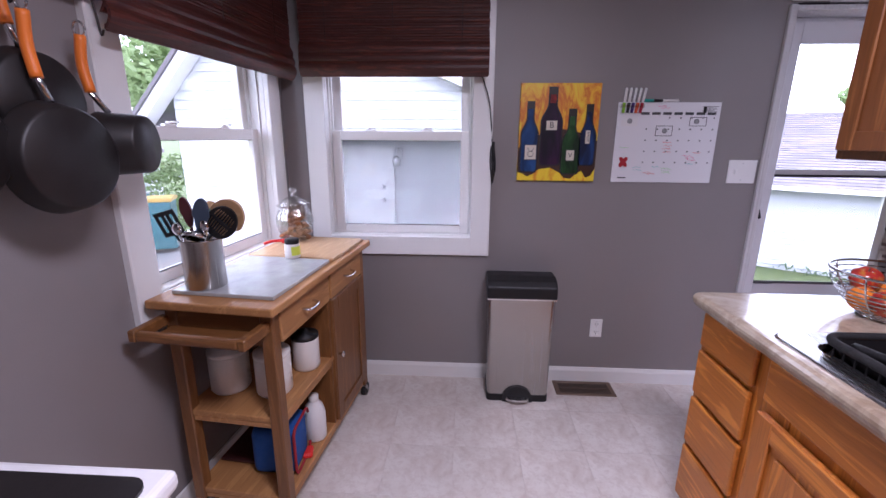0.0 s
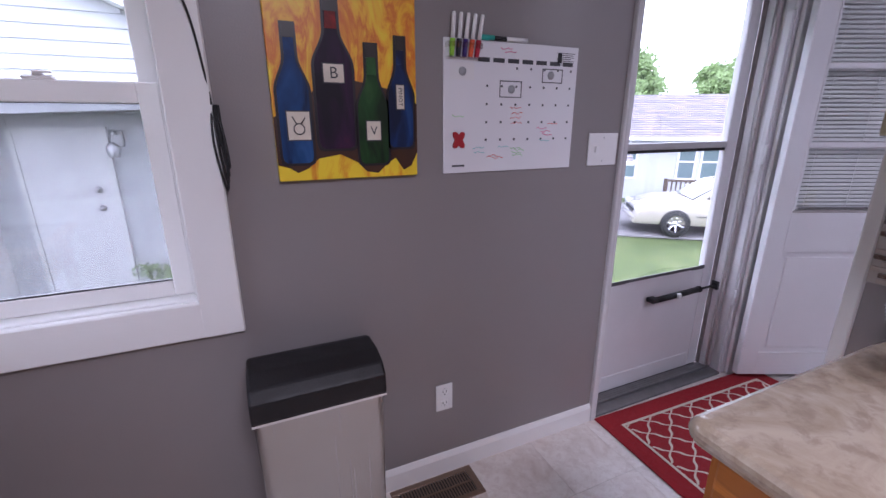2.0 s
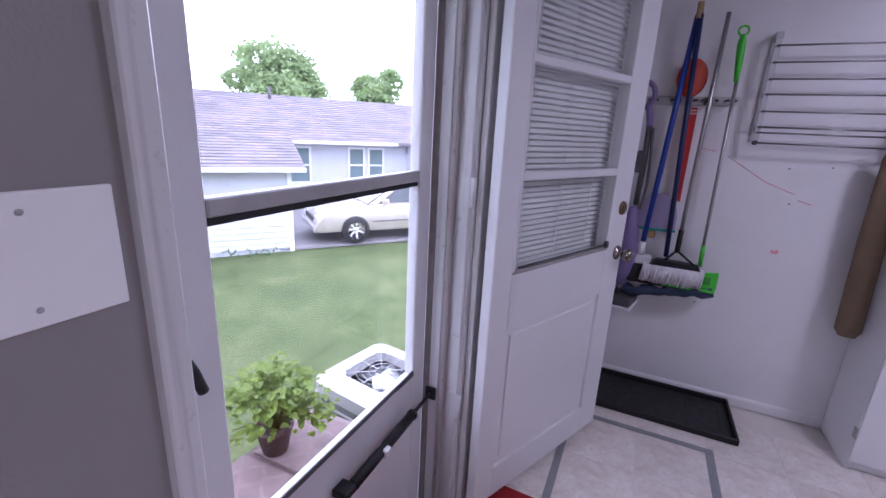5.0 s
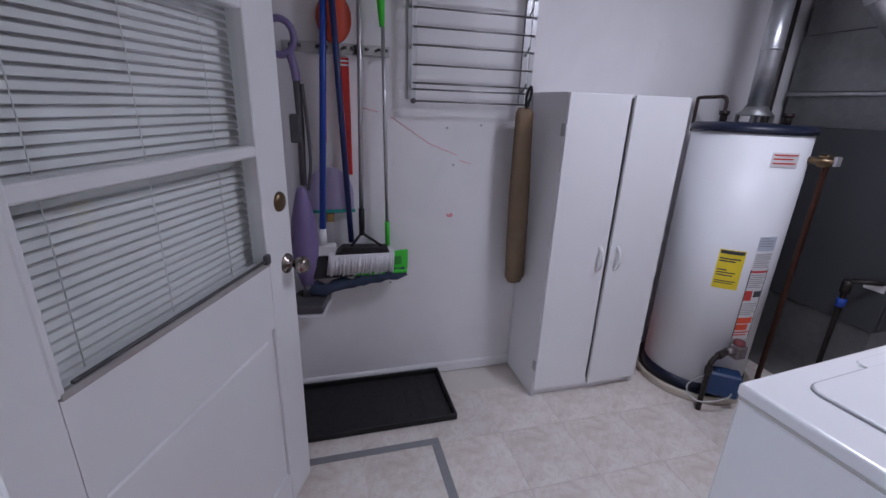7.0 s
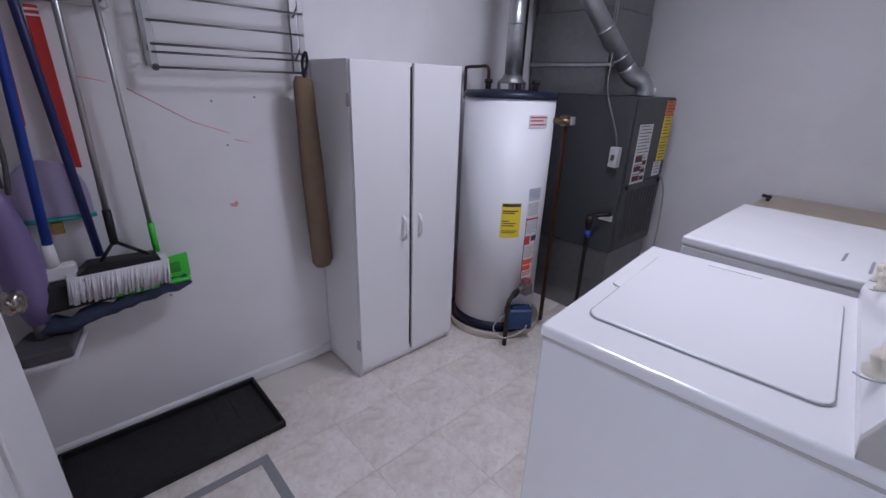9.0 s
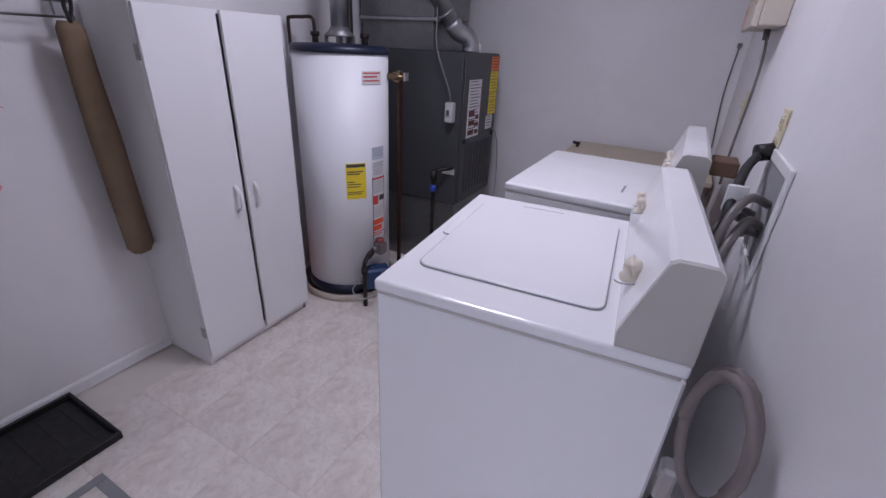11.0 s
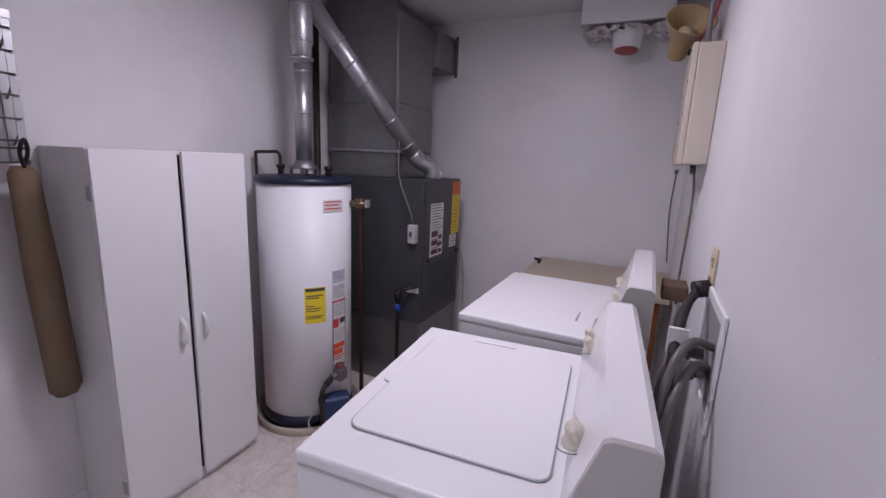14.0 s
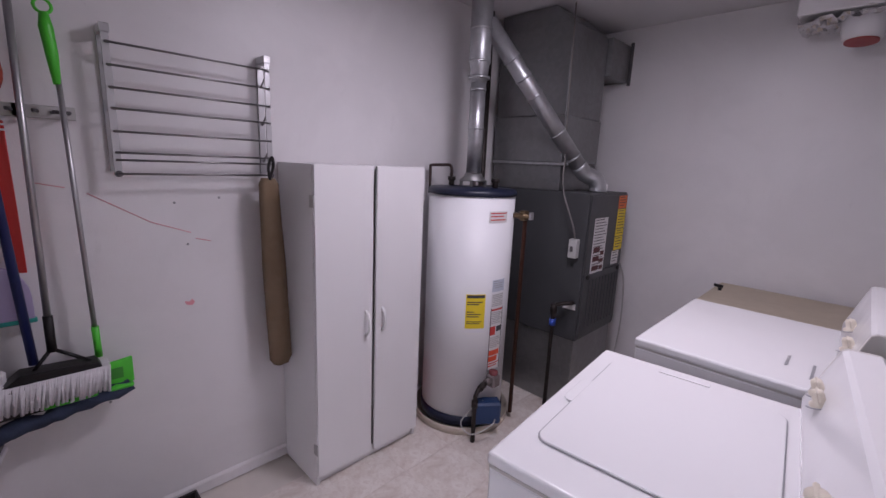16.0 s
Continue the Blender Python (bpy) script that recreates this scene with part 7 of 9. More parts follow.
b = bm_new()
box(b, -0.02, -0.03, 0.0, 0.02, 0.03, 0.022, 0.006)
part("wrap", b, RED, rp)
ms = thing("magazine", CART @ pose(0.13, 0.30, 0.1385), "dark magazine lying on the bottom shelf", "magazine")
b = bm_new()
box(b, -0.09, -0.13, 0.0, 0.09, 0.13, 0.012, 0.002)
part("cover", b, plain("dark_cover", (0.07, 0.02, 0.02), 0.4), ms)


# pans on the west wall
def pan(u, off, z, r, depth, tilt, label):
    """A pan hung by its handle; local x out of the wall, y along it."""
    p = thing("frying_pan", WEST @ pose(off, -u, z, 0, 0, tilt), label, "pan", "hanging pans")
    b = bm_new()
    lathe(b, [(0, 0), (r * 0.86, 0), (r * 0.92, 0.006), (r, depth), (r * 1.015, depth + 0.002), (r * 0.985, depth), (r * 0.90, 0.010), (0, 0.006)], 40)
    b.transform(Matrix.Rotation(radians(-90), 4, "Y"))
    part("bowl", b, BLACK_PAN, p)
    b = bm_new()
    tube(b, [(-depth * 0.8, 0, r * 0.98), (-depth - 0.01, 0, r + 0.045), (-depth - 0.012, 0, r + 0.06)], 0.008, 8)
    h = part("handle", b, CHROME, p)
    b = bm_new()
    tube(b, curve_points([(-depth - 0.012, 0, r + 0.05), (-depth - 0.02, 0, r + 0.12), (-depth - 0.012, 0, r + 0.19)]), 0.013, 10)
    part("grip", b, ORANGE_RUBBER, h)
    b = bm_new()
    tube(b, [(-depth - 0.012 + 0.014 * math.cos(a), 0, r + 0.205 + 0.018 * math.sin(a)) for a in [2 * math.pi * k / 14 for k in range(15)]], 0.003, 6)
    part("ring", b, CHROME, h)
    return p


pan(1.365, 0.20, 1.365, 0.128, 0.05, 0, "black non-stick frying pan with an orange handle")
pan(1.330, 0.11, 1.500, 0.115, 0.05, 0, "black frying pan with an orange handle behind the others")
pan(1.150, 0.20, 1.395, 0.085, 0.11, 18, "deep black saucepan hung by an orange handle")
pan(1.585, 0.17, 1.40, 0.13, 0.05, 0, "large black frying pan with an orange handle")
rl = thing("pan_rail", WEST @ pose(0, 0, 0), "black steel hanging rail with hooks", "rail")
b = bm_new()
tube(b, [(0.07, -1.04, 1.80), (0.07, -2.0, 1.80)], 0.009, 10)
for u in (1.08, 1.9):
    tube(b, [(0.0, -u, 1.80), (0.07, -u, 1.80)], 0.008, 8)
part("bar", b, BLACK_IRON, rl)
for u in (1.15, 1.33, 1.365, 1.585):
    b = bm_new()
    z = 1.68 if u < 1.2 else (1.82 if u == 1.33 else 1.70)
    tube(b, curve_points([(0.066, -u, 1.81), (0.082, -u, 1.80), (0.10, -u, 1.76), (0.11, -u, min(z, 1.78)), (0.12, -u, min(z, 1.78) + 0.01)]), 0.003, 6)
    part("hook", b, BLACK_IRON, rl)

sv = thing("kitchen_range", pose(1.36, 2.90, 0), "white enamel kitchen range with a black cooktop", "stove")
b = bm_new()
box(b, -0.36, -0.375, 0.0, 0.335, 0.375, 0.875, 0.006)
part("body", b, APPLIANCE, sv)
b = bm_new()
box(b, -0.365, -0.38, 0.876, 0.345, 0.385, 0.912, 0.012, 3)
part("top", b, APPLIANCE, sv)
b = bm_new()
prism(b, rounded(0.67, 0.72, 0.03, 5, -0.01, -0.005), 0.9125, 0.918, "z")
part("cooktop", b, BLACK_PAN, sv)


# ---------------------------------------------------------------- kitchen: counter run
CX0, CXW, CY1 = 2.985, PART_W - 0.004, 4.15
cb = thing("base_cabinet", pose(CX0, CY1, 0), "orange oak base cabinet with four stacked drawers", "cabinet")
b = bm_new()
box(b, 0.002, -0.42, 0.10, CXW - CX0, 0.0, 0.872)
box(b, 0.07, -0.42, 0.0, CXW - CX0, -0.002, 0.10)
part("body", b, OAK, cb)
for z0, z1 in ((0.735, 0.855), (0.555, 0.715), (0.355, 0.535), (0.125, 0.335)):
    b = bm_new()
    box(b, -0.018, -0.285, z0, 0.0, -0.018, z1, 0.006, 2)
    part("drawer", b, OAK_Y, cb)
cb2 = thing("sink_cabinet", pose(CX0, CY1 - 0.425, 0), "orange oak sink cabinet with panelled doors", "cabinet")
b = bm_new()
box(b, 0.002, -0.98, 0.10, CXW - CX0, 0.0, 0.70)
box(b, 0.002, -0.98, 0.70, 0.03, 0.0, 0.872)
box(b, 0.07, -0.98, 0.0, CXW - CX0, 0.0, 0.10)
part("body", b, OAK, cb2)
for y1 in (0.085, -0.42):
    b = bm_new()
    box(b, -0.018, y1 - 0.46, 0.735, 0.0, y1, 0.855, 0.006, 2)
    part("false_drawer", b, OAK_Y, cb2)
    b = bm_new()
    box(b, -0.014, y1 - 0.46, 0.125, 0.0, y1, 0.70, 0.004)
    door = part("door", b, OAK, cb2)
    for a, c, z0, z1 in ((y1 - 0.06, y1, 0.125, 0.70), (y1 - 0.46, y1 - 0.40, 0.125, 0.70), (y1 - 0.40, y1 - 0.06, 0.125, 0.185), (y1 - 0.40, y1 - 0.06, 0.64, 0.70)):
        b = bm_new()
        box(b, -0.024, a, z0, -0.0145, c, z1, 0.003)
        part("door_rail", b, OAK if z1 - z0 > 0.1 else OAK_Y, door)
    b = bm_new()
    box(b, -0.020, y1 - 0.375, 0.21, -0.0145, y1 - 0.085, 0.615, 0.004)
    part("door_panel", b, OAK, door)
cb3 = thing("base_cabinet", pose(CX0, CY1 - 1.41, 0), "orange oak base cabinet with plain doors", "cabinet")
b = bm_new()
box(b, 0.002, -2.6, 0.10, CXW - CX0, 0.0, 0.872)
box(b, 0.07, -2.6, 0.0, CXW - CX0, 0.0, 0.10)
part("body", b, OAK, cb3)
for k in range(5):
    b = bm_new()
    box(b, -0.018, -0.50 - 0.51 * k, 0.125, 0.0, -0.02 - 0.51 * k, 0.855, 0.005, 2)
    part("door", b, OAK, cb3)
SK = (3.00, 3.47, 3.02, 3.815)       # sink's cut-out
wt = thing("worktop", pose(0, 0, 0), "mottled beige laminate countertop with a rounded edge", "countertop")
T0, T1 = 0.874, 0.915
def slab(b, x0, x1, y0, y1):
    box(b, x0, y0, T0, x1, y1, T1)
for q in ((SK[1], CXW, 0.2, 4.15), (2.96, SK[0], 0.2, 4.15), (SK[0], SK[1], SK[3], 4.15), (SK[0], SK[1], 0.2, SK[2])):
    b = bm_new()
    slab(b, *q)
    part("deck", b, LAMINATE, wt)
nose = [(2.96, T1), (2.948, T1 - 0.001), (2.939, T1 - 0.006), (2.934, T1 - 0.014), (2.933, T1 - 0.022), (2.936, T1 - 0.032), (2.945, T0 - 0.004), (2.96, T0 - 0.006)]
b = bm_new()
prism(b, nose, 0.2, 4.15, "y")
part("front_edge", b, LAMINATE, wt)
b = bm_new()
end = [(4.15, T1), (4.162, T1 - 0.001), (4.171, T1 - 0.006), (4.176, T1 - 0.014), (4.177, T1 - 0.022), (4.174, T1 - 0.032), (4.165, T0 - 0.004), (4.15, T0 - 0.006)]
prism(b, end, 2.96, CXW, "x")
t = bmesh.new()
prof = [(0.0, T1), (0.012, T1 - 0.001), (0.021, T1 - 0.006), (0.026, T1 - 0.014), (0.027, T1 - 0.022), (0.024, T1 - 0.032), (0.015, T0 - 0.004), (0.0, T0 - 0.006)]
lathe(t, prof, 40, (2.96, 4.15, 0))
bmesh.ops.delete(t, geom=[v for v in t.verts if v.co.x > 2.9605 or v.co.y < 4.1495], context="VERTS")
join(b, t)
part("end_edge", b, LAMINATE, wt)
b = bm_new()
box(b, CXW - 0.022, 0.2, T1, CXW, 4.165, 1.018, 0.004)
part("upstand", b, LAMINATE, wt)
sk = thing("kitchen_sink", pose(0, 0, 0), "stainless steel drop-in sink", "sink")
b = bm_new()
out, inn = rounded(SK[1] - SK[0] + 0.06, SK[3] - SK[2] + 0.06, 0.04, 6, (SK[0] + SK[1]) / 2, (SK[2] + SK[3]) / 2), rounded(SK[1] - SK[0] - 0.06, SK[3] - SK[2] - 0.06, 0.05, 6, (SK[0] + SK[1]) / 2, (SK[2] + SK[3]) / 2)
ra = [b.verts.new((x, y, T1 + 0.001)) for x, y in out]
rb = [b.verts.new((x, y, T1 + 0.006)) for x, y in [(p[0] * 0.93 + q[0] * 0.07, p[1] * 0.93 + q[1] * 0.07) for p, q in zip(out, inn)]]
rc = [b.verts.new((x, y, T1 + 0.002)) for x, y in inn]
rd = [b.verts.new((x, y, 0.745)) for x, y in inn]
for p, q in ((ra, rb), (rb, rc), (rc, rd)):
    for i in range(len(p)):
        j = (i + 1) % len(p)
        b.faces.new((p[i], p[j], q[j], q[i]))
b.faces.new(rd)
part("basin", b, STEEL_Y, sk)
dk2 = thing("dish_rack", pose(3.215, 3.52, 0), "black plastic dish drainer with wire ribs in the sink", "dish rack")
b = bm_new()
for z, g in ((0.945, 0.0), (0.905, 0.008), (0.86, 0.016)):
    o = rounded(0.335 - g, 0.50 - g, 0.045, 6)
    tube(b, [(x, y, z) for x, y in o + o[:1]], 0.006 if z < 0.94 else 0.011, 7, False)
part("rim", b, BLACK_RUBBER, dk2)
b = bm_new()
for k in range(15):
    y = -0.21 + 0.03 * k
    tube(b, curve_points([(-0.165, y, 0.945), (-0.155, y, 0.87), (0.0, y, 0.855), (0.155, y, 0.87), (0.165, y, 0.945)], 3), 0.0026, 5)
part("wires", b, BLACK_RUBBER, dk2)
b = bm_new()
prism(b, rounded(0.30, 0.46, 0.05), 0.750, 0.756, "z")
part("mat", b, BLACK_RUBBER, dk2)
b = bm_new()
up = [b.verts.new((x, y, 0.943)) for x, y in rounded(0.325, 0.49, 0.045, 6)]
dn = [b.verts.new((x, y, 0.80)) for x, y in rounded(0.285, 0.45, 0.05, 6)]
for i in range(len(up)):
    j = (i + 1) % len(up)
    b.faces.new((up[i], up[j], dn[j], dn[i]))
b.faces.new(dn)
ob = part("tub", b, BLACK_PLASTIC, dk2)
sm_ = ob.modifiers.new("wall", "SOLIDIFY")
sm_.thickness = 0.004
b = bm_new()
tube(b, curve_points([(-0.15, -0.20, 0.93), (-0.12, 0.0, 0.955), (-0.13, 0.2, 0.94)]), 0.012, 8)
part("handle", b, BLACK_PLASTIC, dk2)

uc = thing("wall_cabinet", pose(3.27, 4.13, 1.365), "darker oak wall cabinet over the counter", "cabinet")
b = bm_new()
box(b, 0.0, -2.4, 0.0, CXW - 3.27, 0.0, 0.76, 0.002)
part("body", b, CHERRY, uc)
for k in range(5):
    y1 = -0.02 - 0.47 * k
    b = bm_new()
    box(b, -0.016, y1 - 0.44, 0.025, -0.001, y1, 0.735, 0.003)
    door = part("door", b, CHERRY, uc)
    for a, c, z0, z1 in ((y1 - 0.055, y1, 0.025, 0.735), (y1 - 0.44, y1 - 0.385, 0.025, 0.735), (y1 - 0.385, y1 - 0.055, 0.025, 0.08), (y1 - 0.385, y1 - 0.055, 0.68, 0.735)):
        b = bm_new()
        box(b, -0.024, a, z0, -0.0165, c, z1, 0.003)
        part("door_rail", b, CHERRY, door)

fb = thing("fruit_basket", pose(3.395, 3.975, T1) @ Matrix.Scale(0.92, 4), "chrome wire fruit basket on the countertop", "basket")
for k in range(10):
    b = bm_new()
    s = k / 9
    r, z = 0.070 + 0.095 * math.sin(s * 1.45), 0.012 + 0.135 * s ** 1.25
    tube(b, [(r * math.cos(2 * math.pi * i / 36), r * math.sin(2 * math.pi * i / 36), z) for i in range(37)], 0.0045 if k in (0, 9) else 0.0024, 6, False)
    part("ring", b, CHROME, fb)
for i in range(4):
    b = bm_new()
    a = math.pi / 2 * i + 0.4
    tube(b, [((0.070 + 0.095 * math.sin(s * 1.45)) * math.cos(a), (0.070 + 0.095 * math.sin(s * 1.45)) * math.sin(a), 0.012 + 0.135 * s ** 1.25) for s in [j / 9 for j in range(10)]], 0.003, 6)
    part("rib", b, CHROME, fb)
b = bm_new()
tube(b, [(0.07 * math.cos(2 * math.pi * i / 30), 0.07 * math.sin(2 * math.pi * i / 30), 0.004) for i in range(31)], 0.004, 6, False)
part("foot", b, CHROME, fb)
b = bm_new()
tube(b, curve_points([(0.10, 0.125, 0.14), (0.09, 0.10, 0.24), (0.06, 0.03, 0.33), (0.05, -0.01, 0.34)]), 0.0028, 7)
part("hanger", b, DULL_METAL, fb)
for nm, x, y, z, r, mat, lab in (("orange", -0.072, 0.018, 0.055, 0.040, ORANGE_PEEL, "whole orange in the wire basket"), ("orange", 0.02, 0.070, 0.060, 0.039, ORANGE_PEEL, "whole orange in the wire basket"), ("orange", 0.075, 0.0, 0.062, 0.040, ORANGE_PEEL, "whole orange in the wire basket"), ("apple", -0.045, 0.052, 0.108, 0.043, APPLE_SKIN, "red and yellow apple on the oranges"), ("orange", 0.040, -0.020, 0.112, 0.039, ORANGE_PEEL, "whole orange on top of the fruit"), ("apple", -0.065, -0.05, 0.060, 0.040, APPLE_SKIN, "red apple in the wire basket"), ("apple", 0.02, -0.075, 0.060, 0.040, APPLE_SKIN, "red apple in the wire basket")):
    f = thing(nm, fb.matrix_basis @ pose(x, y, z, random.uniform(-20, 20), random.uniform(-20, 20), 0), lab, nm, "fruit")
    b = bm_new()
    if nm == "apple":
        lathe(b, [(0, -r * 0.80), (r * 0.35, -r * 0.90), (r * 0.80, -r * 0.55), (r, 0.05 * r), (r * 0.90, r * 0.60), (r * 0.50, r * 0.90), (r * 0.15, r * 0.80), (0, r * 0.68)], 24)
    else:
        ball(b, Vector((0, 0, 0)), r, 1, 1, 0.96, 24, 16)
    part("skin", b, mat, f)
    b = bm_new()
    tube(b, [(0, 0, r * 0.68 if nm == "apple" else r * 0.94), (0.003, 0, r * (1.05 if nm == "apple" else 0.99))], 0.002, 6)
    part("stem", b, BARK, f)


# ---------------------------------------------------------------- kitchen: wall pieces
pt = thing("painting", pose(2.423, N_IN - 0.001, 1.200), "canvas painting of four wine bottles on yellow and orange", "painting")
PW, PH = 0.405, 0.492
b = bm_new()
box(b, 0, -0.020, 0, PW, 0, PH, 0.002)
m = Nodes("painted_ground")
sep = m.node("ShaderNodeSeparateXYZ", Vector=m.co)
flow = m.noise(7.0, 5, 0.6, m.scaled(2.2, 1, 0.7), 1.2)
hgt = m.node("ShaderNodeMath", i0=sep.outputs[2], i1=0.72)
hgt.operation = "MULTIPLY_ADD"
m.l.new(flow, hgt.inputs[2])
col = m.ramp(hgt.outputs[0], [(0.55, (0.82, 0.60, 0.02)), (0.66, (0.72, 0.32, 0.015)), (0.74, (0.62, 0.16, 0.012)), (0.83, (0.80, 0.42, 0.015)), (0.93, (0.82, 0.58, 0.02))])
m.color(col).gloss(0.4).bump(m.noise(60, 4, 0.6, m.scaled(1, 1, 0.3)), 0.25, 0.002)
part("canvas", b, m.mat, pt)
b = bm_new()
prism(b, [(0.0, 0.045), (0.03, 0.036), (0.05, 0.022), (0.08, 0.034), (0.11, 0.06), (0.17, 0.07), (0.22, 0.045), (0.245, 0.018), (0.28, 0.012), (0.31, 0.04), (0.335, 0.055), (0.36, 0.018), (0.385, 0.03), (PW, 0.07), (PW, 0.21), (0.315, 0.25), (0.215, 0.27), (0.11, 0.24), (0.0, 0.17)], -0.0212, -0.0202, "y")
part("table_shadow", b, plain("painted_dark_ground", (0.055, 0.022, 0.012), 0.4, vary=0.4, scale=14), pt)


def painted_bottle(cx, z0, w, zs, zn, top, body, neck, tag):
    """A bottle in thick paint: outline in black, body, neck tint, cap and label."""
    def shape(grow):
        half = [(w * 0.34 + grow, z0 - grow), (w * 0.45 + grow, z0 + 0.006 - grow), (w * 0.49 + grow, z0 + 0.020)]
        half += [(w * (0.33 + 0.16 * math.cos(math.pi * k / 8)) + grow, zs - 0.02 + (zn - zs + 0.02) * k / 8) for k in range(9)]
        half.append((w * 0.16 + grow, top + grow))
        return [(cx + x, z) for x, z in half] + [(cx - x, z) for x, z in reversed(half)]
    b = bm_new()
    prism(b, shape(0.006), -0.0228, -0.0214, "y")
    bt = part("bottle_outline", b, plain("painted_black", (0.015, 0.012, 0.016), 0.4, vary=0.3), pt)
    b = bm_new()
    prism(b, shape(-0.001), -0.0240, -0.0229, "y")
    part("bottle_body", b, body, bt)
    b = bm_new()
    prism(b, [(cx - w * 0.15, zn), (cx + w * 0.15, zn), (cx + w * 0.13, top - 0.03), (cx - w * 0.13, top - 0.03)], -0.0250, -0.0241, "y")
    part("bottle_neck", b, neck, bt)
    b = bm_new()
    box(b, cx - w * 0.17, -0.0254, top - 0.032, cx + w * 0.17, -0.0242, top + 0.004)
    part("bottle_cap", b, plain("painted_cap", (0.02, 0.016, 0.014), 0.4), bt)
    x0, x1, a, c = tag
    b = bm_new()
    box(b, x0 - 0.003, -0.0250, a - 0.003, x1 + 0.003, -0.0243, c + 0.003)
    part("label_edge", b, INK, bt)
    b = bm_new()
    box(b, x0, -0.0262, a, x1, -0.0251, c)
    return part("bottle_label", b, plain("painted_label", (0.66, 0.60, 0.50), 0.5, vary=0.15, scale=30), bt)


def swirl(name, dark, mid, lite):
    m = Nodes(name)
    f = m.noise(11.0, 4, 0.5, m.scaled(1.6, 1, 0.5), 0.8)
    m.color(m.ramp(f, [(0.36, dark), (0.58, mid), (0.80, lite)])).gloss(0.5, 0, 0, 0.3).bump(m.noise(70, 3), 0.2, 0.002)
    return m.mat


L1 = painted_bottle(0.055, 0.048, 0.085, 0.255, 0.325, 0.398, swirl("paint_blue", (0.0042, 0.014, 0.0525), (0.0084, 0.049, 0.168), (0.028, 0.105, 0.28)), swirl("paint_neck_blue", (0.005, 0.01, 0.04), (0.012, 0.06, 0.2), (0.03, 0.1, 0.3)), (0.034, 0.092, 0.112, 0.185))
L2 = painted_bottle(0.165, 0.085, 0.105, 0.32, 0.395, 0.468, swirl("paint_purple", (0.0066, 0.0033, 0.011), (0.02475, 0.0066, 0.033), (0.0715, 0.011, 0.044)), swirl("paint_neck_red", (0.12, 0.01, 0.01), (0.45, 0.03, 0.02), (0.6, 0.10, 0.03)), (0.138, 0.192, 0.262, 0.308))
L3 = painted_bottle(0.270, 0.040, 0.090, 0.215, 0.285, 0.362, swirl("paint_green", (0.0048, 0.018, 0.0048), (0.012, 0.06, 0.012), (0.054, 0.144, 0.036)), swirl("paint_neck_green", (0.01, 0.03, 0.008), (0.03, 0.13, 0.03), (0.08, 0.22, 0.06)), (0.250, 0.290, 0.108, 0.160))
L4 = painted_bottle(0.355, 0.085, 0.078, 0.245, 0.315, 0.385, swirl("paint_deep_blue", (0.0035, 0.0084, 0.035), (0.007, 0.0315, 0.126), (0.021, 0.07, 0.21)), swirl("paint_neck_deep", (0.005, 0.01, 0.04), (0.012, 0.05, 0.18), (0.03, 0.1, 0.3)), (0.342, 0.364, 0.195, 0.260))


def lettering(text, size, m, mat, parent):
    """Raised letters in the built-in face, as a mesh."""
    cu = bpy.data.curves.new("text", "FONT")
    cu.body, cu.size, cu.extrude, cu.align_x, cu.align_y = text, size, 0.0004, "CENTER", "CENTER"
    tmp = new("tmp_text", cu)
    me = bpy.data.meshes.new_from_object(tmp)
    bpy.data.objects.remove(tmp)
    me.materials.append(mat)
    ob = new("lettering", me)
    ob.parent, ob.matrix_basis = parent, m
    return ob


lettering("B", 0.042, pose(0.165, -0.0266, 0.285, 90, 0, 0), INK, L2)
lettering("V", 0.034, pose(0.270, -0.0266, 0.133, 90, 0, 0), INK, L3)
lettering("PINOT", 0.017, pose(0.353, -0.0266, 0.228, 90, 90, 0), INK, L4)
b = bm_new()
tube(b, [(0.063 + 0.014 * math.cos(a), -0.0266, 0.140 + 0.014 * math.sin(a)) for a in [2 * math.pi * k / 16 for k in range(17)]], 0.0016, 5)
tube(b, curve_points([(0.047, -0.0266, 0.172), (0.056, -0.0266, 0.156), (0.063, -0.0266, 0.154), (0.070, -0.0266, 0.156), (0.080, -0.0266, 0.170)]), 0.0016, 5)
part("drawn_sign", b, INK, L1)

WB = pose(2.923, N_IN - 0.001, 1.197)
wbd = thing("whiteboard_calendar", WB, "white dry-erase calendar board with marker notes", "calendar")
BW, BH = 0.512, 0.405
b = bm_new()
box(b, 0, -0.006, 0, BW, 0, BH, 0.001)
part("board", b, plain("dry_erase_white", (0.74, 0.735, 0.76), 0.22, vary=0.02, bump=0), wbd)
for k in range(7):
    b = bm_new()
    box(b, 0.118 + 0.0552 * k, -0.0068, 0.343, 0.160 + 0.0552 * k, -0.0059, 0.356)
    part("day_heading", b, INK, wbd)
b = bm_new()
for r in range(5):
    for k in range(7):
        if (r, k) not in ((0, 0), (0, 1)):
            box(b, 0.150 + 0.0552 * k, -0.0067, 0.325 - 0.056 * r, 0.157 + 0.0552 * k, -0.0059, 0.332 - 0.056 * r)
box(b, 0.03, -0.0067, 0.020, 0.075, -0.0059, 0.026)
part("date_numbers", b, INK, wbd)["kind"] = "stuff"
b = bm_new()
rnd = random.Random(14)
for k in range(7):
    for q in range(2):
        box(b, 0.42 + rnd.uniform(0, 0.02), -0.0067, 0.383 - 0.006 * k, 0.47 + rnd.uniform(0, 0.03), -0.0059, 0.385 - 0.006 * k)
part("small_print", b, INK, wbd)["kind"] = "stuff"
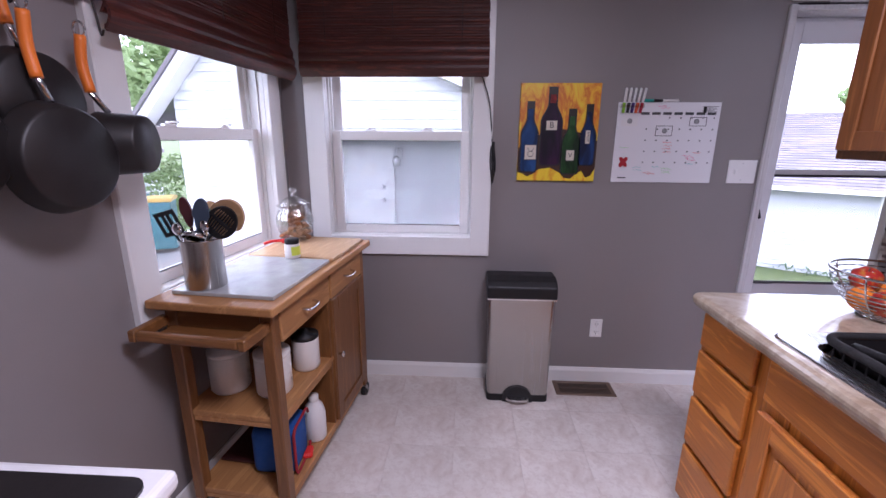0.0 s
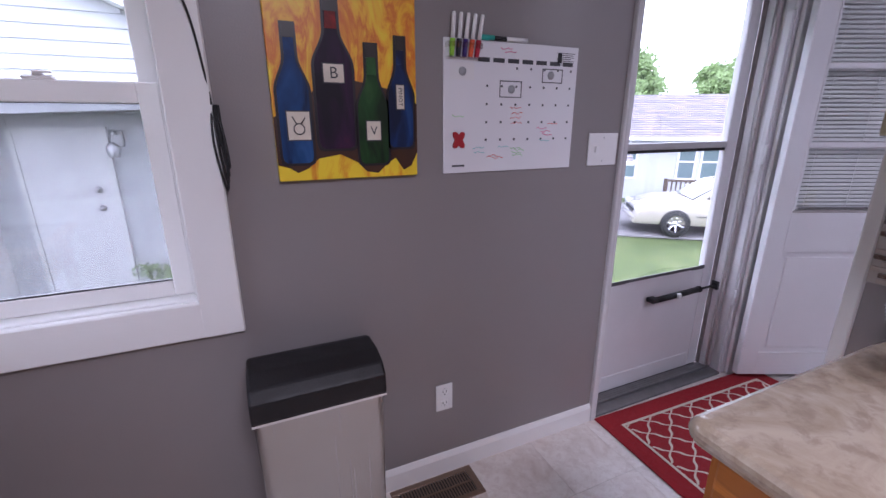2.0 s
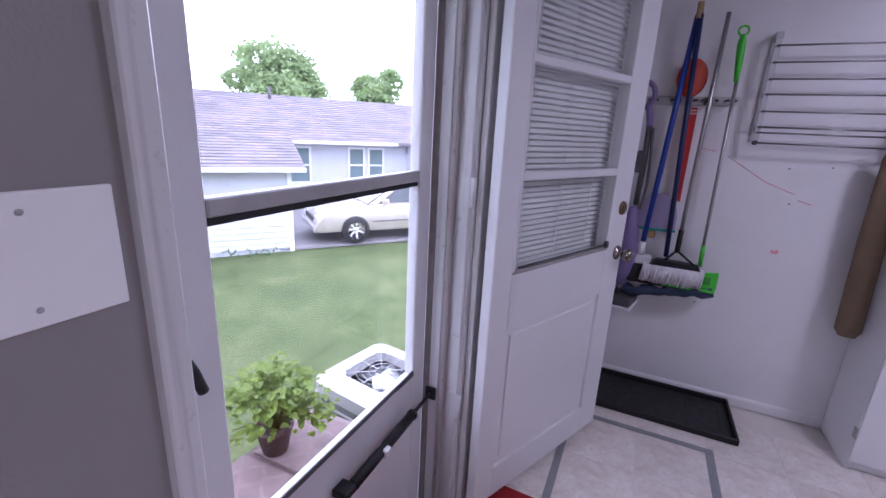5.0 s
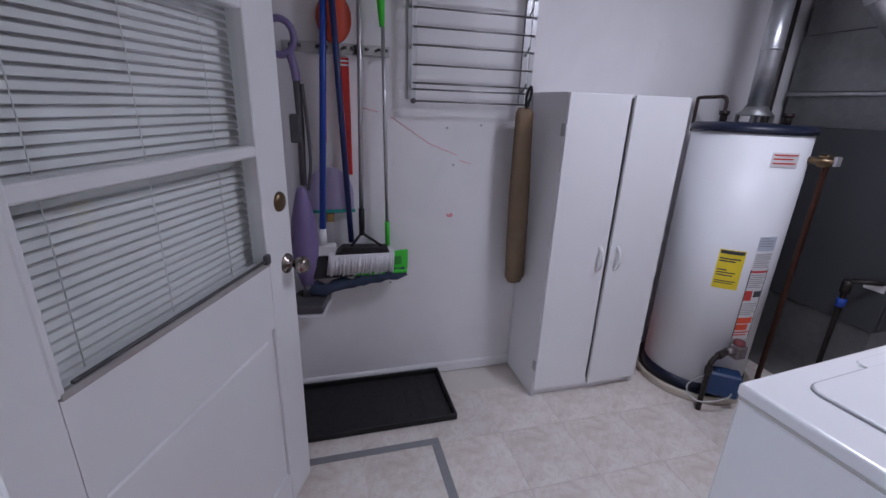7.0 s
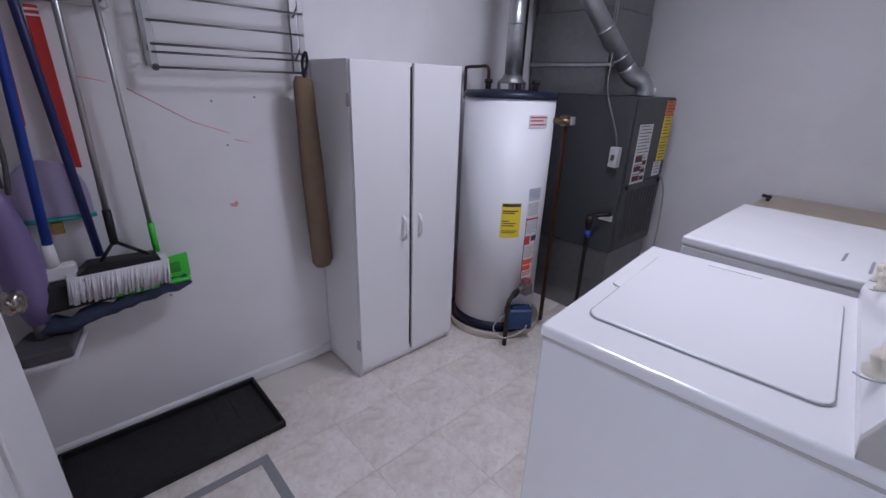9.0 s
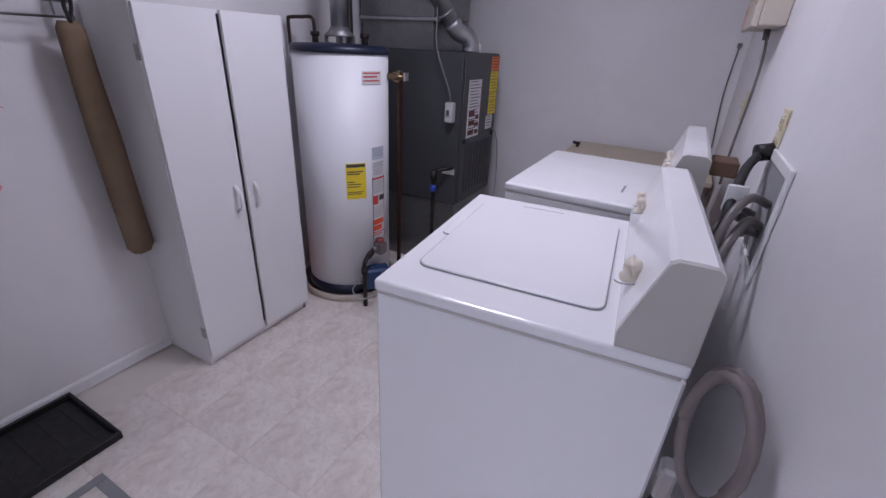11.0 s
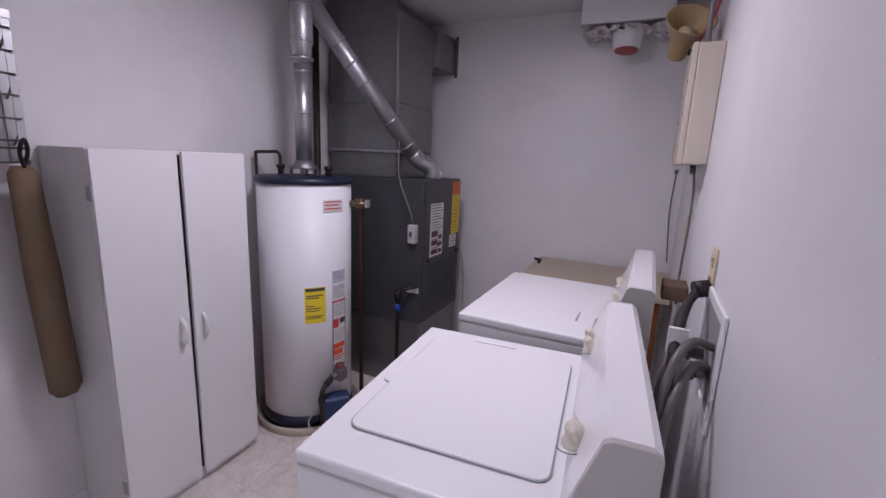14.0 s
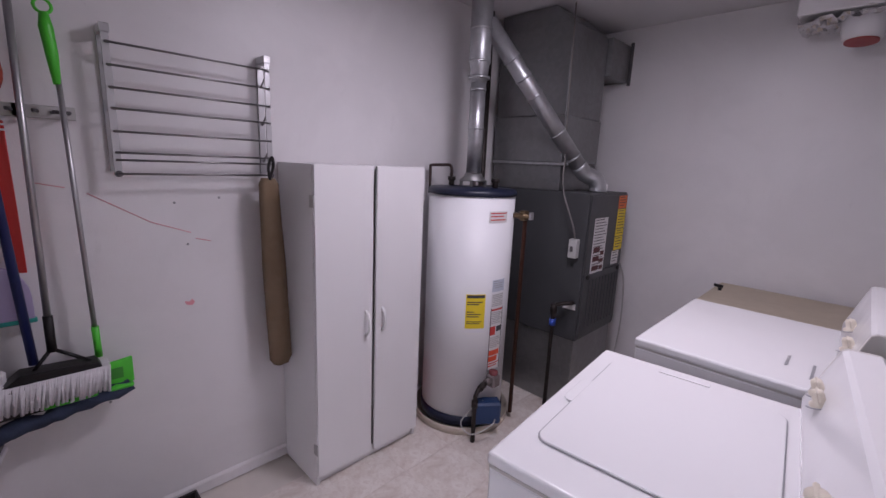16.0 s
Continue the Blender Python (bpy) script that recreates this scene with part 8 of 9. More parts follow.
for name, mat, marks in (("red_note", plain("red_marker", (0.75, 0.12, 0.10), 0.4), [(0.245, 0.205), (0.25, 0.19), (0.245, 0.175), (0.25, 0.16), (0.40, 0.155), (0.16, 0.052), (0.18, 0.045)]), ("pink_note", plain("pink_marker", (0.78, 0.16, 0.34), 0.4), [(0.355, 0.14), (0.37, 0.13), (0.38, 0.12), (0.20, 0.385), (0.215, 0.375)]), ("teal_note", plain("teal_marker", (0.22, 0.55, 0.55), 0.4), [(0.105, 0.078), (0.11, 0.065), (0.20, 0.082), (0.37, 0.10)]), ("green_note", plain("green_marker", (0.35, 0.65, 0.30), 0.4), [(0.25, 0.075), (0.255, 0.06), (0.265, 0.068), (0.26, 0.05), (0.03, 0.18)])):
    b = bm_new()
    for x, z in marks:
        pts = [(x + 0.007 * j, -0.0066, z + rnd.uniform(-0.004, 0.004)) for j in range(7)]
        tube(b, pts, 0.0011, 4)
    part(name, b, mat, wbd)
for x, z, w, h in ((0.20, 0.238, 0.085, 0.052), (0.365, 0.288, 0.085, 0.045)):
    b = bm_new()
    for a, c, d, e in ((x, z, x + w, z + 0.003), (x, z + h - 0.003, x + w, z + h), (x, z + 0.003, x + 0.003, z + h - 0.003), (x + w - 0.003, z + 0.003, x + w, z + h - 0.003)):
        box(b, a, -0.0069, c, d, -0.0059, e)
    part("marked_day", b, INK, wbd)
b = bm_new()
box(b, 0.022, -0.0068, 0.287, 0.105, -0.0061, 0.337)
part("taped_note", b, PAPER, wbd)
for x, z in ((0.064, 0.312), (0.245, 0.264), (0.40, 0.312)):
    mg = thing("button_magnet", WB @ pose(x, -0.0062, z, 90, 0, 0), "small round grey magnet on the calendar", "magnet", "magnets")
    b = bm_new()
    lathe(b, [(0, 0.005), (0.010, 0.005), (0.013, 0.002), (0.013, 0), (0, 0)], 18)
    part("disc", b, GREY_INK, mg)
bow = thing("bow_magnet", WB @ pose(0.052, -0.0062, 0.105, 90, 0, 0), "dark red bow-shaped magnet on the calendar", "magnet")
b = bm_new()
prism(b, [(r * math.cos(t), 1.25 * r * math.sin(t)) for r, t in [(0.020 * (1 + 0.32 * math.cos(4 * a - math.pi)), a) for a in [2 * math.pi * k / 40 for k in range(40)]]], 0.0, 0.008, "z")
part("bow", b, plain("dark_red_felt", (0.36, 0.015, 0.02), 0.7, vary=0.15), bow)
pc = thing("marker_magnet", WB @ pose(0.432, -0.0062, 0.368, 90, 0, 0), "small black pin magnet on the calendar", "magnet")
b = bm_new()
prism(b, rounded(0.012, 0.032, 0.005), 0.0, 0.006, "z")
part("body", b, BLACK_PLASTIC, pc)
for k, (mat, lab) in enumerate(((plain("lime_cap", (0.30, 0.62, 0.04), 0.4), "lime-green"), (plain("black_cap", (0.02, 0.02, 0.03), 0.4), "black"), (plain("violet_cap", (0.05, 0.025, 0.16), 0.4), "violet"), (plain("orange_cap", (0.75, 0.12, 0.04), 0.4), "orange"), (plain("crimson_cap", (0.45, 0.02, 0.05), 0.4), "crimson"))):
    mk = thing("marker", WB @ pose(0.022 + 0.021 * k, -0.018, 0.352, 0, 3 + 1.5 * k, 0), "white dry-erase marker with a %s cap" % lab, "marker", "markers")
    b = bm_new()
    tube(b, [(0, 0, 0.0), (0, 0, 0.048)], 0.0078, 12, True, [0.007, 0.0082])
    part("cap", b, mat, mk)
    b = bm_new()
    tube(b, [(0, 0, 0.0485), (0, 0, 0.115), (0, 0, 0.121)], 0.0066, 12, True, [0.0066, 0.0062, 0.0045])
    part("barrel", b, WHITE_PLASTIC, mk)
b = bm_new()
hd = thing("marker_holder", WB, "clear plastic marker holder on the calendar", "holder")
box(b, 0.005, -0.030, 0.376, 0.122, -0.0275, 0.392, 0.001)
box(b, 0.005, -0.028, 0.350, 0.122, -0.0065, 0.352, 0.001)
box(b, 0.005, -0.0275, 0.376, 0.007, -0.0065, 0.392)
box(b, 0.120, -0.0275, 0.376, 0.122, -0.0065, 0.392)
part("clip", b, JAR_GLASS, hd)
fm = thing("marker", WB @ pose(0.125, -0.010, BH + 0.007, 0, 90, 0), "teal-capped marker lying on the board's top edge", "marker", "markers")
b = bm_new()
tube(b, [(0, 0, 0.0), (0, 0, 0.045)], 0.0078, 12)
part("cap", b, TEAL, fm)
b = bm_new()
tube(b, [(0, 0, 0.0455), (0, 0, 0.09)], 0.0066, 12)
part("grip", b, BLACK_PLASTIC, fm)
b = bm_new()
tube(b, [(0, 0, 0.0905), (0, 0, 0.17)], 0.0066, 12)
part("barrel", b, WHITE_PLASTIC, fm)


def wall_plate(name, m, w, h, label, cat, mat, kind):
    """A plate on a wall that looks along -y, centred on its own origin."""
    p = thing(name, m, label, cat)
    b = bm_new()
    box(b, -w / 2, -0.006, -h / 2, w / 2, -0.0005, h / 2, 0.002, 2)
    part("plate", b, mat, p)
    if kind == "toggle":
        b = bm_new()
        box(b, -0.005, -0.017, -0.004, 0.005, -0.0055, 0.014, 0.002)
        box(b, -0.008, -0.0075, -0.014, 0.008, -0.0055, 0.014, 0.0008)
        part("toggle", b, mat, p)
    elif kind == "double":
        b = bm_new()
        box(b, -w / 4 - 0.006, -0.014, -0.010, -w / 4 + 0.006, -0.0055, 0.012, 0.002)
        part("toggle", b, mat, p)
    else:
        b = bm_new()
        for z in ((-0.024, 0.024) if kind == "outlet" else (-0.03,)):
            box(b, -0.0165, -0.0085, z - 0.0145, 0.0165, -0.0055, z + 0.0145, 0.004)
        part("socket", b, mat, p)
        b = bm_new()
        for z in ((-0.024, 0.024) if kind == "outlet" else (-0.03,)):
            box(b, -0.0085, -0.0092, z - 0.001, -0.0055, -0.0084, z + 0.008)
            box(b, 0.0055, -0.0092, z - 0.001, 0.0085, -0.0084, z + 0.008)
            box(b, -0.0025, -0.0092, z - 0.010, 0.0025, -0.0084, z - 0.006)
        part("slots", b, INK, p)
        if kind == "night":
            b = bm_new()
            lathe(b, [(0.0, 0.006), (0.016, 0.005), (0.022, 0.0)], 20)
            b.transform(Matrix.Translation((0, -0.006, 0.028)) @ Matrix.Rotation(radians(90), 4, "X") @ Matrix.Diagonal((1.25, 1, 1, 1)))
            part("night_light", b, PAPER, p)
    for z in (-h * 0.36, h * 0.36):
        b = bm_new()
        tube(b, [(0, -0.007, z), (0, -0.0055, z)], 0.003, 8)
        part("screw", b, DULL_METAL if mat is WHITE_PLASTIC else mat, p)
    return p


wall_plate("light_switch", pose(3.592, N_IN, 1.257), 0.142, 0.120, "white double light switch plate by the door", "light switch", WHITE_PLASTIC, "double")
wall_plate("outlet", pose(2.928, N_IN, 0.347), 0.068, 0.112, "white wall outlet above the baseboard", "outlet", WHITE_PLASTIC, "outlet")
wall_plate("outlet", pose(PART_W - 0.008, 4.129, 1.162, 0, 0, -90), 0.082, 0.125, "white outlet with a built-in night light", "outlet", WHITE_PLASTIC, "night")
wall_plate("light_switch", pose(PART_E, 4.125, 1.165, 0, 0, 90), 0.080, 0.118, "beige toggle light switch on the laundry wall", "light switch", BEIGE, "toggle")
th = thing("thermostat", pose(3.66, PART_END, 1.392), "old beige box-shaped thermostat on the partition's end", "thermostat")
b = bm_new()
box(b, -0.042, 0.0005, -0.066, 0.042, 0.008, 0.066, 0.002)
part("base_plate", b, BEIGE, th)
b = bm_new()
box(b, -0.038, 0.0085, -0.062, 0.038, 0.042, 0.062, 0.005, 2)
cov = part("cover", b, BEIGE, th)
b = bm_new()
for k in range(5):
    box(b, -0.0385, 0.014 + 0.005 * k, -0.03, -0.0378, 0.0155 + 0.005 * k, 0.03)
part("vent_slot", b, TAN_METAL, cov)
b = bm_new()
box(b, -0.006, 0.0415, 0.02, 0.006, 0.047, 0.032, 0.002)
part("lever", b, WHITE_PLASTIC, cov)
dv = thing("bottle_opener", pose(PART_W - 0.009, 4.138, 1.301, 0, 0, -90), "steel and black device fixed on the tiles", "device")
b = bm_new()
prism(b, rounded(0.023, 0.064, 0.005, 4), 0.0, 0.008, "z")
b.transform(Matrix.Rotation(radians(90), 4, "X"))
part("plate", b, STEEL, dv)
b = bm_new()
prism(b, rounded(0.012, 0.046, 0.005, 4), 0.0082, 0.014, "z")
b.transform(Matrix.Rotation(radians(90), 4, "X"))
part("inlay", b, BLACK_PLASTIC, dv)
wall_plate("light_switch", pose(PART_W - 0.008, 4.088, 1.288, 0, 0, -90), 0.058, 0.088, "tan toggle switch plate on the mosaic tiles", "light switch", BEIGE, "toggle")

bn = thing("trash_can", pose(2.457, 4.965, 0), "brushed steel step-on trash can with black lid", "trash can")
b = bm_new()
prism(b, rounded(0.345, 0.225, 0.022, 5), 0.035, 0.605, "z")
for v in b.verts:
    v.co.x *= 0.955 + 0.075 * (v.co.z / 0.605)
part("body", b, STEEL, bn)
b = bm_new()
prism(b, rounded(0.352, 0.232, 0.024, 5), 0.0, 0.040, "z", 0.002)
for v in b.verts:
    v.co.x *= 0.962
part("base", b, BLACK_PLASTIC, bn)
b = bm_new()
sec = [(-0.120, 0.606), (0.120, 0.606), (0.120, 0.655), (0.105, 0.685), (0.06, 0.705), (-0.03, 0.708), (-0.085, 0.695), (-0.115, 0.665)]
prism(b, sec, -0.182, 0.182, "x", 0.008)
part("lid", b, BLACK_PLASTIC, bn)
b = bm_new()
box(b, -0.181, -0.1165, 0.598, 0.181, 0.1165, 0.6055)
part("rim", b, CHROME, bn)
b = bm_new()
arch = [(-0.082, 0.0)] + [(0.082 * math.cos(a), 0.018 + 0.075 * math.sin(a)) for a in [math.pi * (1 - k / 14) for k in range(15)]] + [(0.082, 0.0)]
prism(b, arch, -0.1245, -0.110, "y")
part("pedal_recess", b, BLACK_RUBBER, bn)
b = bm_new()
half = [(0.068 * math.cos(a), 0.055 * math.sin(a)) for a in [math.pi * (1 + k / 14) for k in range(15)]]
prism(b, half, 0.0, 0.016, "z", 0.003)
b.transform(Matrix.Translation((0, -0.113, 0.012)) @ Matrix.Rotation(radians(-8), 4, "X"))
part("pedal", b, STEEL_Y, bn)

vt = thing("floor_register", pose(2.862, 4.995, 0), "brown metal floor register beside the trash can", "vent")
RB = plain("register_bronze", (0.20, 0.135, 0.095), 0.45, 0.5, vary=0.12)
b = bm_new()
for x0, y0, x1, y1 in ((-0.17, -0.072, 0.17, -0.050), (-0.17, 0.050, 0.17, 0.072), (-0.17, -0.050, -0.142, 0.050), (0.142, -0.050, 0.17, 0.050)):
    box(b, x0, y0, 0.0005, x1, y1, 0.007, 0.002)
part("border", b, RB, vt)
# Flat black sheet stands in for the shade down the open duct.
b = bm_new()
box(b, -0.142, -0.050, 0.0003, 0.142, 0.050, 0.0012)
part("duct_shade", b, DUCT_SHADE, vt)
b = bm_new()
box(b, -0.0022, -0.050, 0.0013, 0.0022, 0.050, 0.0055)
me = mesh_of(b, RB, "louvre")
for k in range(24):
    shared("louvre", me, vt, pose(-0.132 + 0.0115 * k, 0, 0, 0, 18, 0))
b = bm_new()
box(b, -0.142, -0.003, 0.002, 0.142, 0.003, 0.0066)
part("crossbar", b, RB, vt)

# rug: x along the doorway, y into the room
RUG = pose(3.705, 5.075, 0.0012, 0, 0, -1.5)
rg = thing("rug", RUG, "red rug with a cream lattice pattern", "rug")
RW, RL = 1.135, 0.755
b = bm_new()
box(b, 0, -RL, 0, RW, 0, 0.007, 0.002)
part("rug_body", b, RUG_RED, rg)
b = bm_new()
M = 0.085
for x0, y0, x1, y1 in ((M, -M - 0.012, RW - M, -M), (M, -RL + M, RW - M, -RL + M + 0.012), (M, -RL + M + 0.012, M + 0.012, -M - 0.012), (RW - M - 0.012, -RL + M + 0.012, RW - M, -M - 0.012)):
    box(b, x0, y0, 0.0068, x1, y1, 0.0086)
part("border_line", b, RUG_CREAM, rg)
b = bm_new()
LX, LY, half_w = 0.138, 0.118, 0.0068
for s in (1, -1):
    for k in range(-9, 14):
        pts = []
        for j in range(0, 129):
            f = j / 128
            y = -M - 0.012 - f * (RL - 2 * M - 0.024)
            ph = (y / LY) * math.pi
            x = M + k * LX + s * (y / LY) * LX + 0.0065 * math.sin(4 * ph) * s
            pts.append((x, y))
        run = []
        for p in pts + [None]:
            if p and M + 0.012 <= p[0] <= RW - M - 0.012:
                run.append(p)
            else:
                if len(run) > 2:
                    for q, r in zip(run, run[1:]):
                        vs = [b.verts.new((q[0] - half_w, q[1], 0.0086)), b.verts.new((q[0] + half_w, q[1], 0.0086)), b.verts.new((r[0] + half_w, r[1], 0.0086)), b.verts.new((r[0] - half_w, r[1], 0.0086))]
                        if s > 0:
                            for v in vs:
                                v.co.z = 0.0082
                        b.faces.new(vs)
                run = []
part("lattice", b, RUG_CREAM, rg)


# ---------------------------------------------------------------- laundry: tools on the east wall
WX = EAST - 0.004
for y0, y1, z in ((4.40, 4.70, 1.58), (4.28, 4.43, 1.58)):
    tr = thing("tool_rack", pose(WX, 0, 0), "grey metal wall rack for broom handles", "tool rack")
    b = bm_new()
    box(b, -0.010, y0, z - 0.020, 0.0, y1, z + 0.020, 0.002)
    part("rail", b, ALU, tr)
    n = max(2, int((y1 - y0) / 0.08))
    for k in range(n):
        b = bm_new()
        y = y0 + (y1 - y0) * (k + 0.5) / n
        tube(b, [(-0.014, y - 0.02, z), (-0.055, y - 0.018, z), (-0.06, y - 0.008, z)], 0.006, 6)
        tube(b, [(-0.014, y + 0.02, z), (-0.055, y + 0.018, z), (-0.06, y + 0.008, z)], 0.006, 6)
        part("grip", b, GREY_PLASTIC, tr)


def pole(name, label, cat, top, foot, r, mat, head=None):
    p = thing(name, pose(0, 0, 0), label, cat, "cleaning tools on the wall")
    b = bm_new()
    tube(b, [foot, top], r, 12)
    part("pole", b, mat, p)
    return p


PX = 5.90
# steam mop
sm = thing("steam_mop", pose(PX, 0, 0), "lilac and grey steam mop hanging on the wall", "steam mop", "cleaning tools on the wall")
b = bm_new()
ringp = [(0.0, 4.70 + 0.052 * math.cos(a), 1.60 + 0.062 * math.sin(a)) for a in [2 * math.pi * k / 20 for k in range(21)]]
tube(b, ringp, 0.013, 8, False)
tube(b, curve_points([(0, 4.665, 1.545), (0, 4.655, 1.50), (0, 4.648, 1.45)]), 0.016, 10)
part("grip", b, PURPLE, sm)
b = bm_new()
tube(b, [(0, 4.65, 1.47), (0, 4.645, 1.30), (-0.005, 4.650, 1.05)], 0.014, 10)
box(b, -0.028, 4.648, 1.22, 0.014, 4.685, 1.33, 0.006)
tube(b, curve_points([(-0.01, 4.63, 1.44), (-0.02, 4.62, 1.30), (-0.02, 4.615, 1.15), (-0.012, 4.63, 1.03)]), 0.007, 8)
part("shaft", b, GREY_PLASTIC, sm)
b = bm_new()
lathe(b, [(0, 0.0), (0.026, 0.01), (0.050, 0.10), (0.058, 0.20), (0.048, 0.31), (0.028, 0.40), (0.018, 0.44), (0, 0.445)], 20)
b.transform(Matrix.Translation((-0.015, 4.660, 0.60)) @ Matrix.Diagonal((0.75, 1, 1, 1)))
part("body", b, PURPLE, sm, soft=True)
b = bm_new()
tube(b, [(-0.015, 4.66, 0.62), (-0.02, 4.665, 0.555)], 0.018, 10)
prism(b, [(-0.13, 4.60), (0.05, 4.56), (0.06, 4.70), (-0.06, 4.76), (-0.12, 4.72)], 0.515, 0.555, "z", 0.008)
part("head", b, GREY_PLASTIC, sm)
b = bm_new()
prism(b, [(-0.135, 4.595), (0.055, 4.555), (0.065, 4.705), (-0.065, 4.765), (-0.125, 4.725)], 0.498, 0.514, "z", 0.003)
part("pad", b, BRISTLE, sm)

bl = pole("mop", "blue-handled mop with a white socket", "mop", (PX, 4.525, 1.95), (PX, 4.585, 0.84), 0.0135, BLUE)
b = bm_new()
tube(b, [(PX, 4.586, 0.86), (PX, 4.59, 0.79)], 0.018, 10, True, [0.016, 0.024])
box(b, PX - 0.02, 4.53, 0.735, PX + 0.02, 4.645, 0.79, 0.008)
part("socket", b, WHITE_PLASTIC, bl)
b = bm_new()
box(b, PX - 0.035, 4.37, 0.635, PX + 0.03, 4.645, 0.738, 0.014, 2)
part("head", b, BLACK_RUBBER, bl)
br = pole("broom", "broom with a dark blue handle and pale bristles", "broom", (PX - 0.02, 4.515, 1.95), (PX - 0.02, 4.465, 0.80), 0.0125, DARK_BLUE)
b = bm_new()
tube(b, [(PX - 0.02, 4.52, 1.93), (PX - 0.02, 4.522, 2.0)], 0.014, 10)
part("tip", b, HORN_TAN, br)
rd = pole("flyswatter", "red plastic swatter hanging by its paddle", "fly swatter", (PX + 0.02, 4.53, 1.80), (PX + 0.02, 4.555, 1.22), 0.007, RED)
b = bm_new()
lathe(b, [(0, -0.006), (0.06, -0.004), (0.066, 0.0), (0.06, 0.004), (0, 0.006)], 24)
b.transform(Matrix.Translation((PX + 0.02, 4.50, 1.68)) @ Matrix.Rotation(radians(90), 4, "Y") @ Matrix.Diagonal((1.35, 1, 1, 1)))
part("paddle", b, plain("orange_red_plastic", (0.55, 0.06, 0.02), 0.4), rd)
rp = thing("red_level", pose(PX + 0.03, 4.465, 0), "long flat red plastic tool on the wall", "tool", "cleaning tools on the wall")
b = bm_new()
prism(b, [(-0.016, 1.545), (0.016, 1.545), (0.012, 1.09), (-0.018, 1.085)], -0.008, 0.008, "x", 0.004)
part("blade", b, RED, rp)
b = bm_new()
for z in (1.515, 1.53):
    box(b, -0.010, -0.016, z, -0.0085, 0.016, z + 0.006)
part("stripes", b, WHITE_PLASTIC, rp)
g1 = pole("push_broom", "broom with a silver handle and black brace", "broom", (PX - 0.02, 4.405, 1.95), (PX - 0.02, 4.418, 0.95), 0.0098, DULL_METAL)
b = bm_new()
tube(b, [(PX - 0.02, 4.418, 0.95), (PX - 0.02, 4.419, 0.83)], 0.013, 10)
tube(b, [(PX - 0.02, 4.42, 0.84), (PX - 0.03, 4.48, 0.765)], 0.006, 6)
tube(b, [(PX - 0.02, 4.42, 0.84), (PX - 0.03, 4.33, 0.775)], 0.006, 6)
prism(b, [(4.30, 0.75), (4.31, 0.775), (4.50, 0.785), (4.56, 0.735), (4.55, 0.73)], PX - 0.06, PX + 0.01, "x", 0.004)
part("brace", b, BLACK_PLASTIC, g1)
b = bm_new()
rnd = random.Random(31)
prism(b, [(4.29, 0.752), (4.555, 0.738), (4.575, 0.668), (4.30, 0.676)], PX - 0.052, PX - 0.004, "x")
for i in range(52):
    y = 4.285 + 0.275 * i / 51
    for j in range(4):
        x = PX - 0.058 + 0.02 * j
        tube(b, [(x, y, 0.755), (x + rnd.uniform(-0.01, 0.01), y + 0.012 + rnd.uniform(-0.006, 0.006), 0.665 + rnd.uniform(-0.008, 0.008))], 0.005, 4)
part("bristles", b, BRISTLE, g1)
g2 = pole("dust_mop", "thin silver-handled sweeper with a green head", "sweeper", (PX, 4.318, 1.72), (PX, 4.305, 0.86), 0.0078, DULL_METAL)
b = bm_new()
tube(b, [(PX, 4.3205, 1.66), (PX, 4.324, 1.74), (PX, 4.33, 1.82), (PX, 4.331, 1.86)], 0.014, 10, True, [0.010, 0.016, 0.018, 0.011])
tube(b, [(PX, 4.332 + 0.020 * math.cos(a), 1.876 + 0.020 * math.sin(a)) for a in [2 * math.pi * k / 16 for k in range(17)]], 0.0045, 7, False)
part("grip", b, GREEN, g2)
b = bm_new()
tube(b, [(PX, 4.3045, 0.88), (PX, 4.303, 0.77)], 0.011, 10)
prism(b, [(4.215, 0.66), (4.215, 0.755), (4.305, 0.745), (4.31, 0.67)], PX - 0.03, PX - 0.018, "x", 0.004)
box(b, PX - 0.05, 4.22, 0.648, PX + 0.02, 4.46, 0.662, 0.004)
part("head", b, GREEN, g2)
b = bm_new()
box(b, PX - 0.0315, 4.245, 0.685, PX - 0.0302, 4.285, 0.725)
part("logo_patch", b, plain("dark_green", (0.03, 0.25, 0.02), 0.5), g2)
b = bm_new()
secs = []
for i in range(12):
    y = 4.66 - 0.43 * i / 11
    secs.append((PX - 0.02 + 0.012 * math.sin(i * 1.9), y, 0.575 + 0.075 * (i / 11) + 0.010 * math.sin(i * 2.3)))
tube(b, secs, 0.03, 10, True, [0.022 + 0.012 * abs(math.sin(i * 1.3)) for i in range(12)])
for v in b.verts:
    v.co += Vector((0, 0, 0.010 * noise.noise(v.co * 40)))
mf = thing("mop_pad", pose(0, 0, 0), "dark blue microfibre mop pad hanging on the wall", "mop pad", "cleaning tools on the wall")
part("cloth", b, MICROFIBRE, mf)
dp_ = thing("dustpan", pose(PX + 0.055, 4.545, 0), "lilac dustpan with a teal edge on the wall", "dustpan", "cleaning tools on the wall")
b = bm_new()
out = [(-0.10, 0.93)] + [(0.10 * math.cos(a), 1.00 + 0.115 * math.sin(a)) for a in [math.pi * (1 - k / 12) for k in range(13)]] + [(0.10, 0.93)]
prism(b, out, -0.012, 0.006, "x", 0.003)
part("pan", b, plain("pale_lilac_plastic", (0.42, 0.36, 0.55), 0.4, vary=0.08), dp_)
b = bm_new()
box(b, -0.018, -0.105, 0.918, 0.006, 0.105, 0.932, 0.003)
part("lip", b, TEAL, dp_)
b = bm_new()
box(b, -0.014, -0.012, 0.875, 0.004, 0.02, 0.915, 0.003)
part("hook", b, BRASS, dp_)

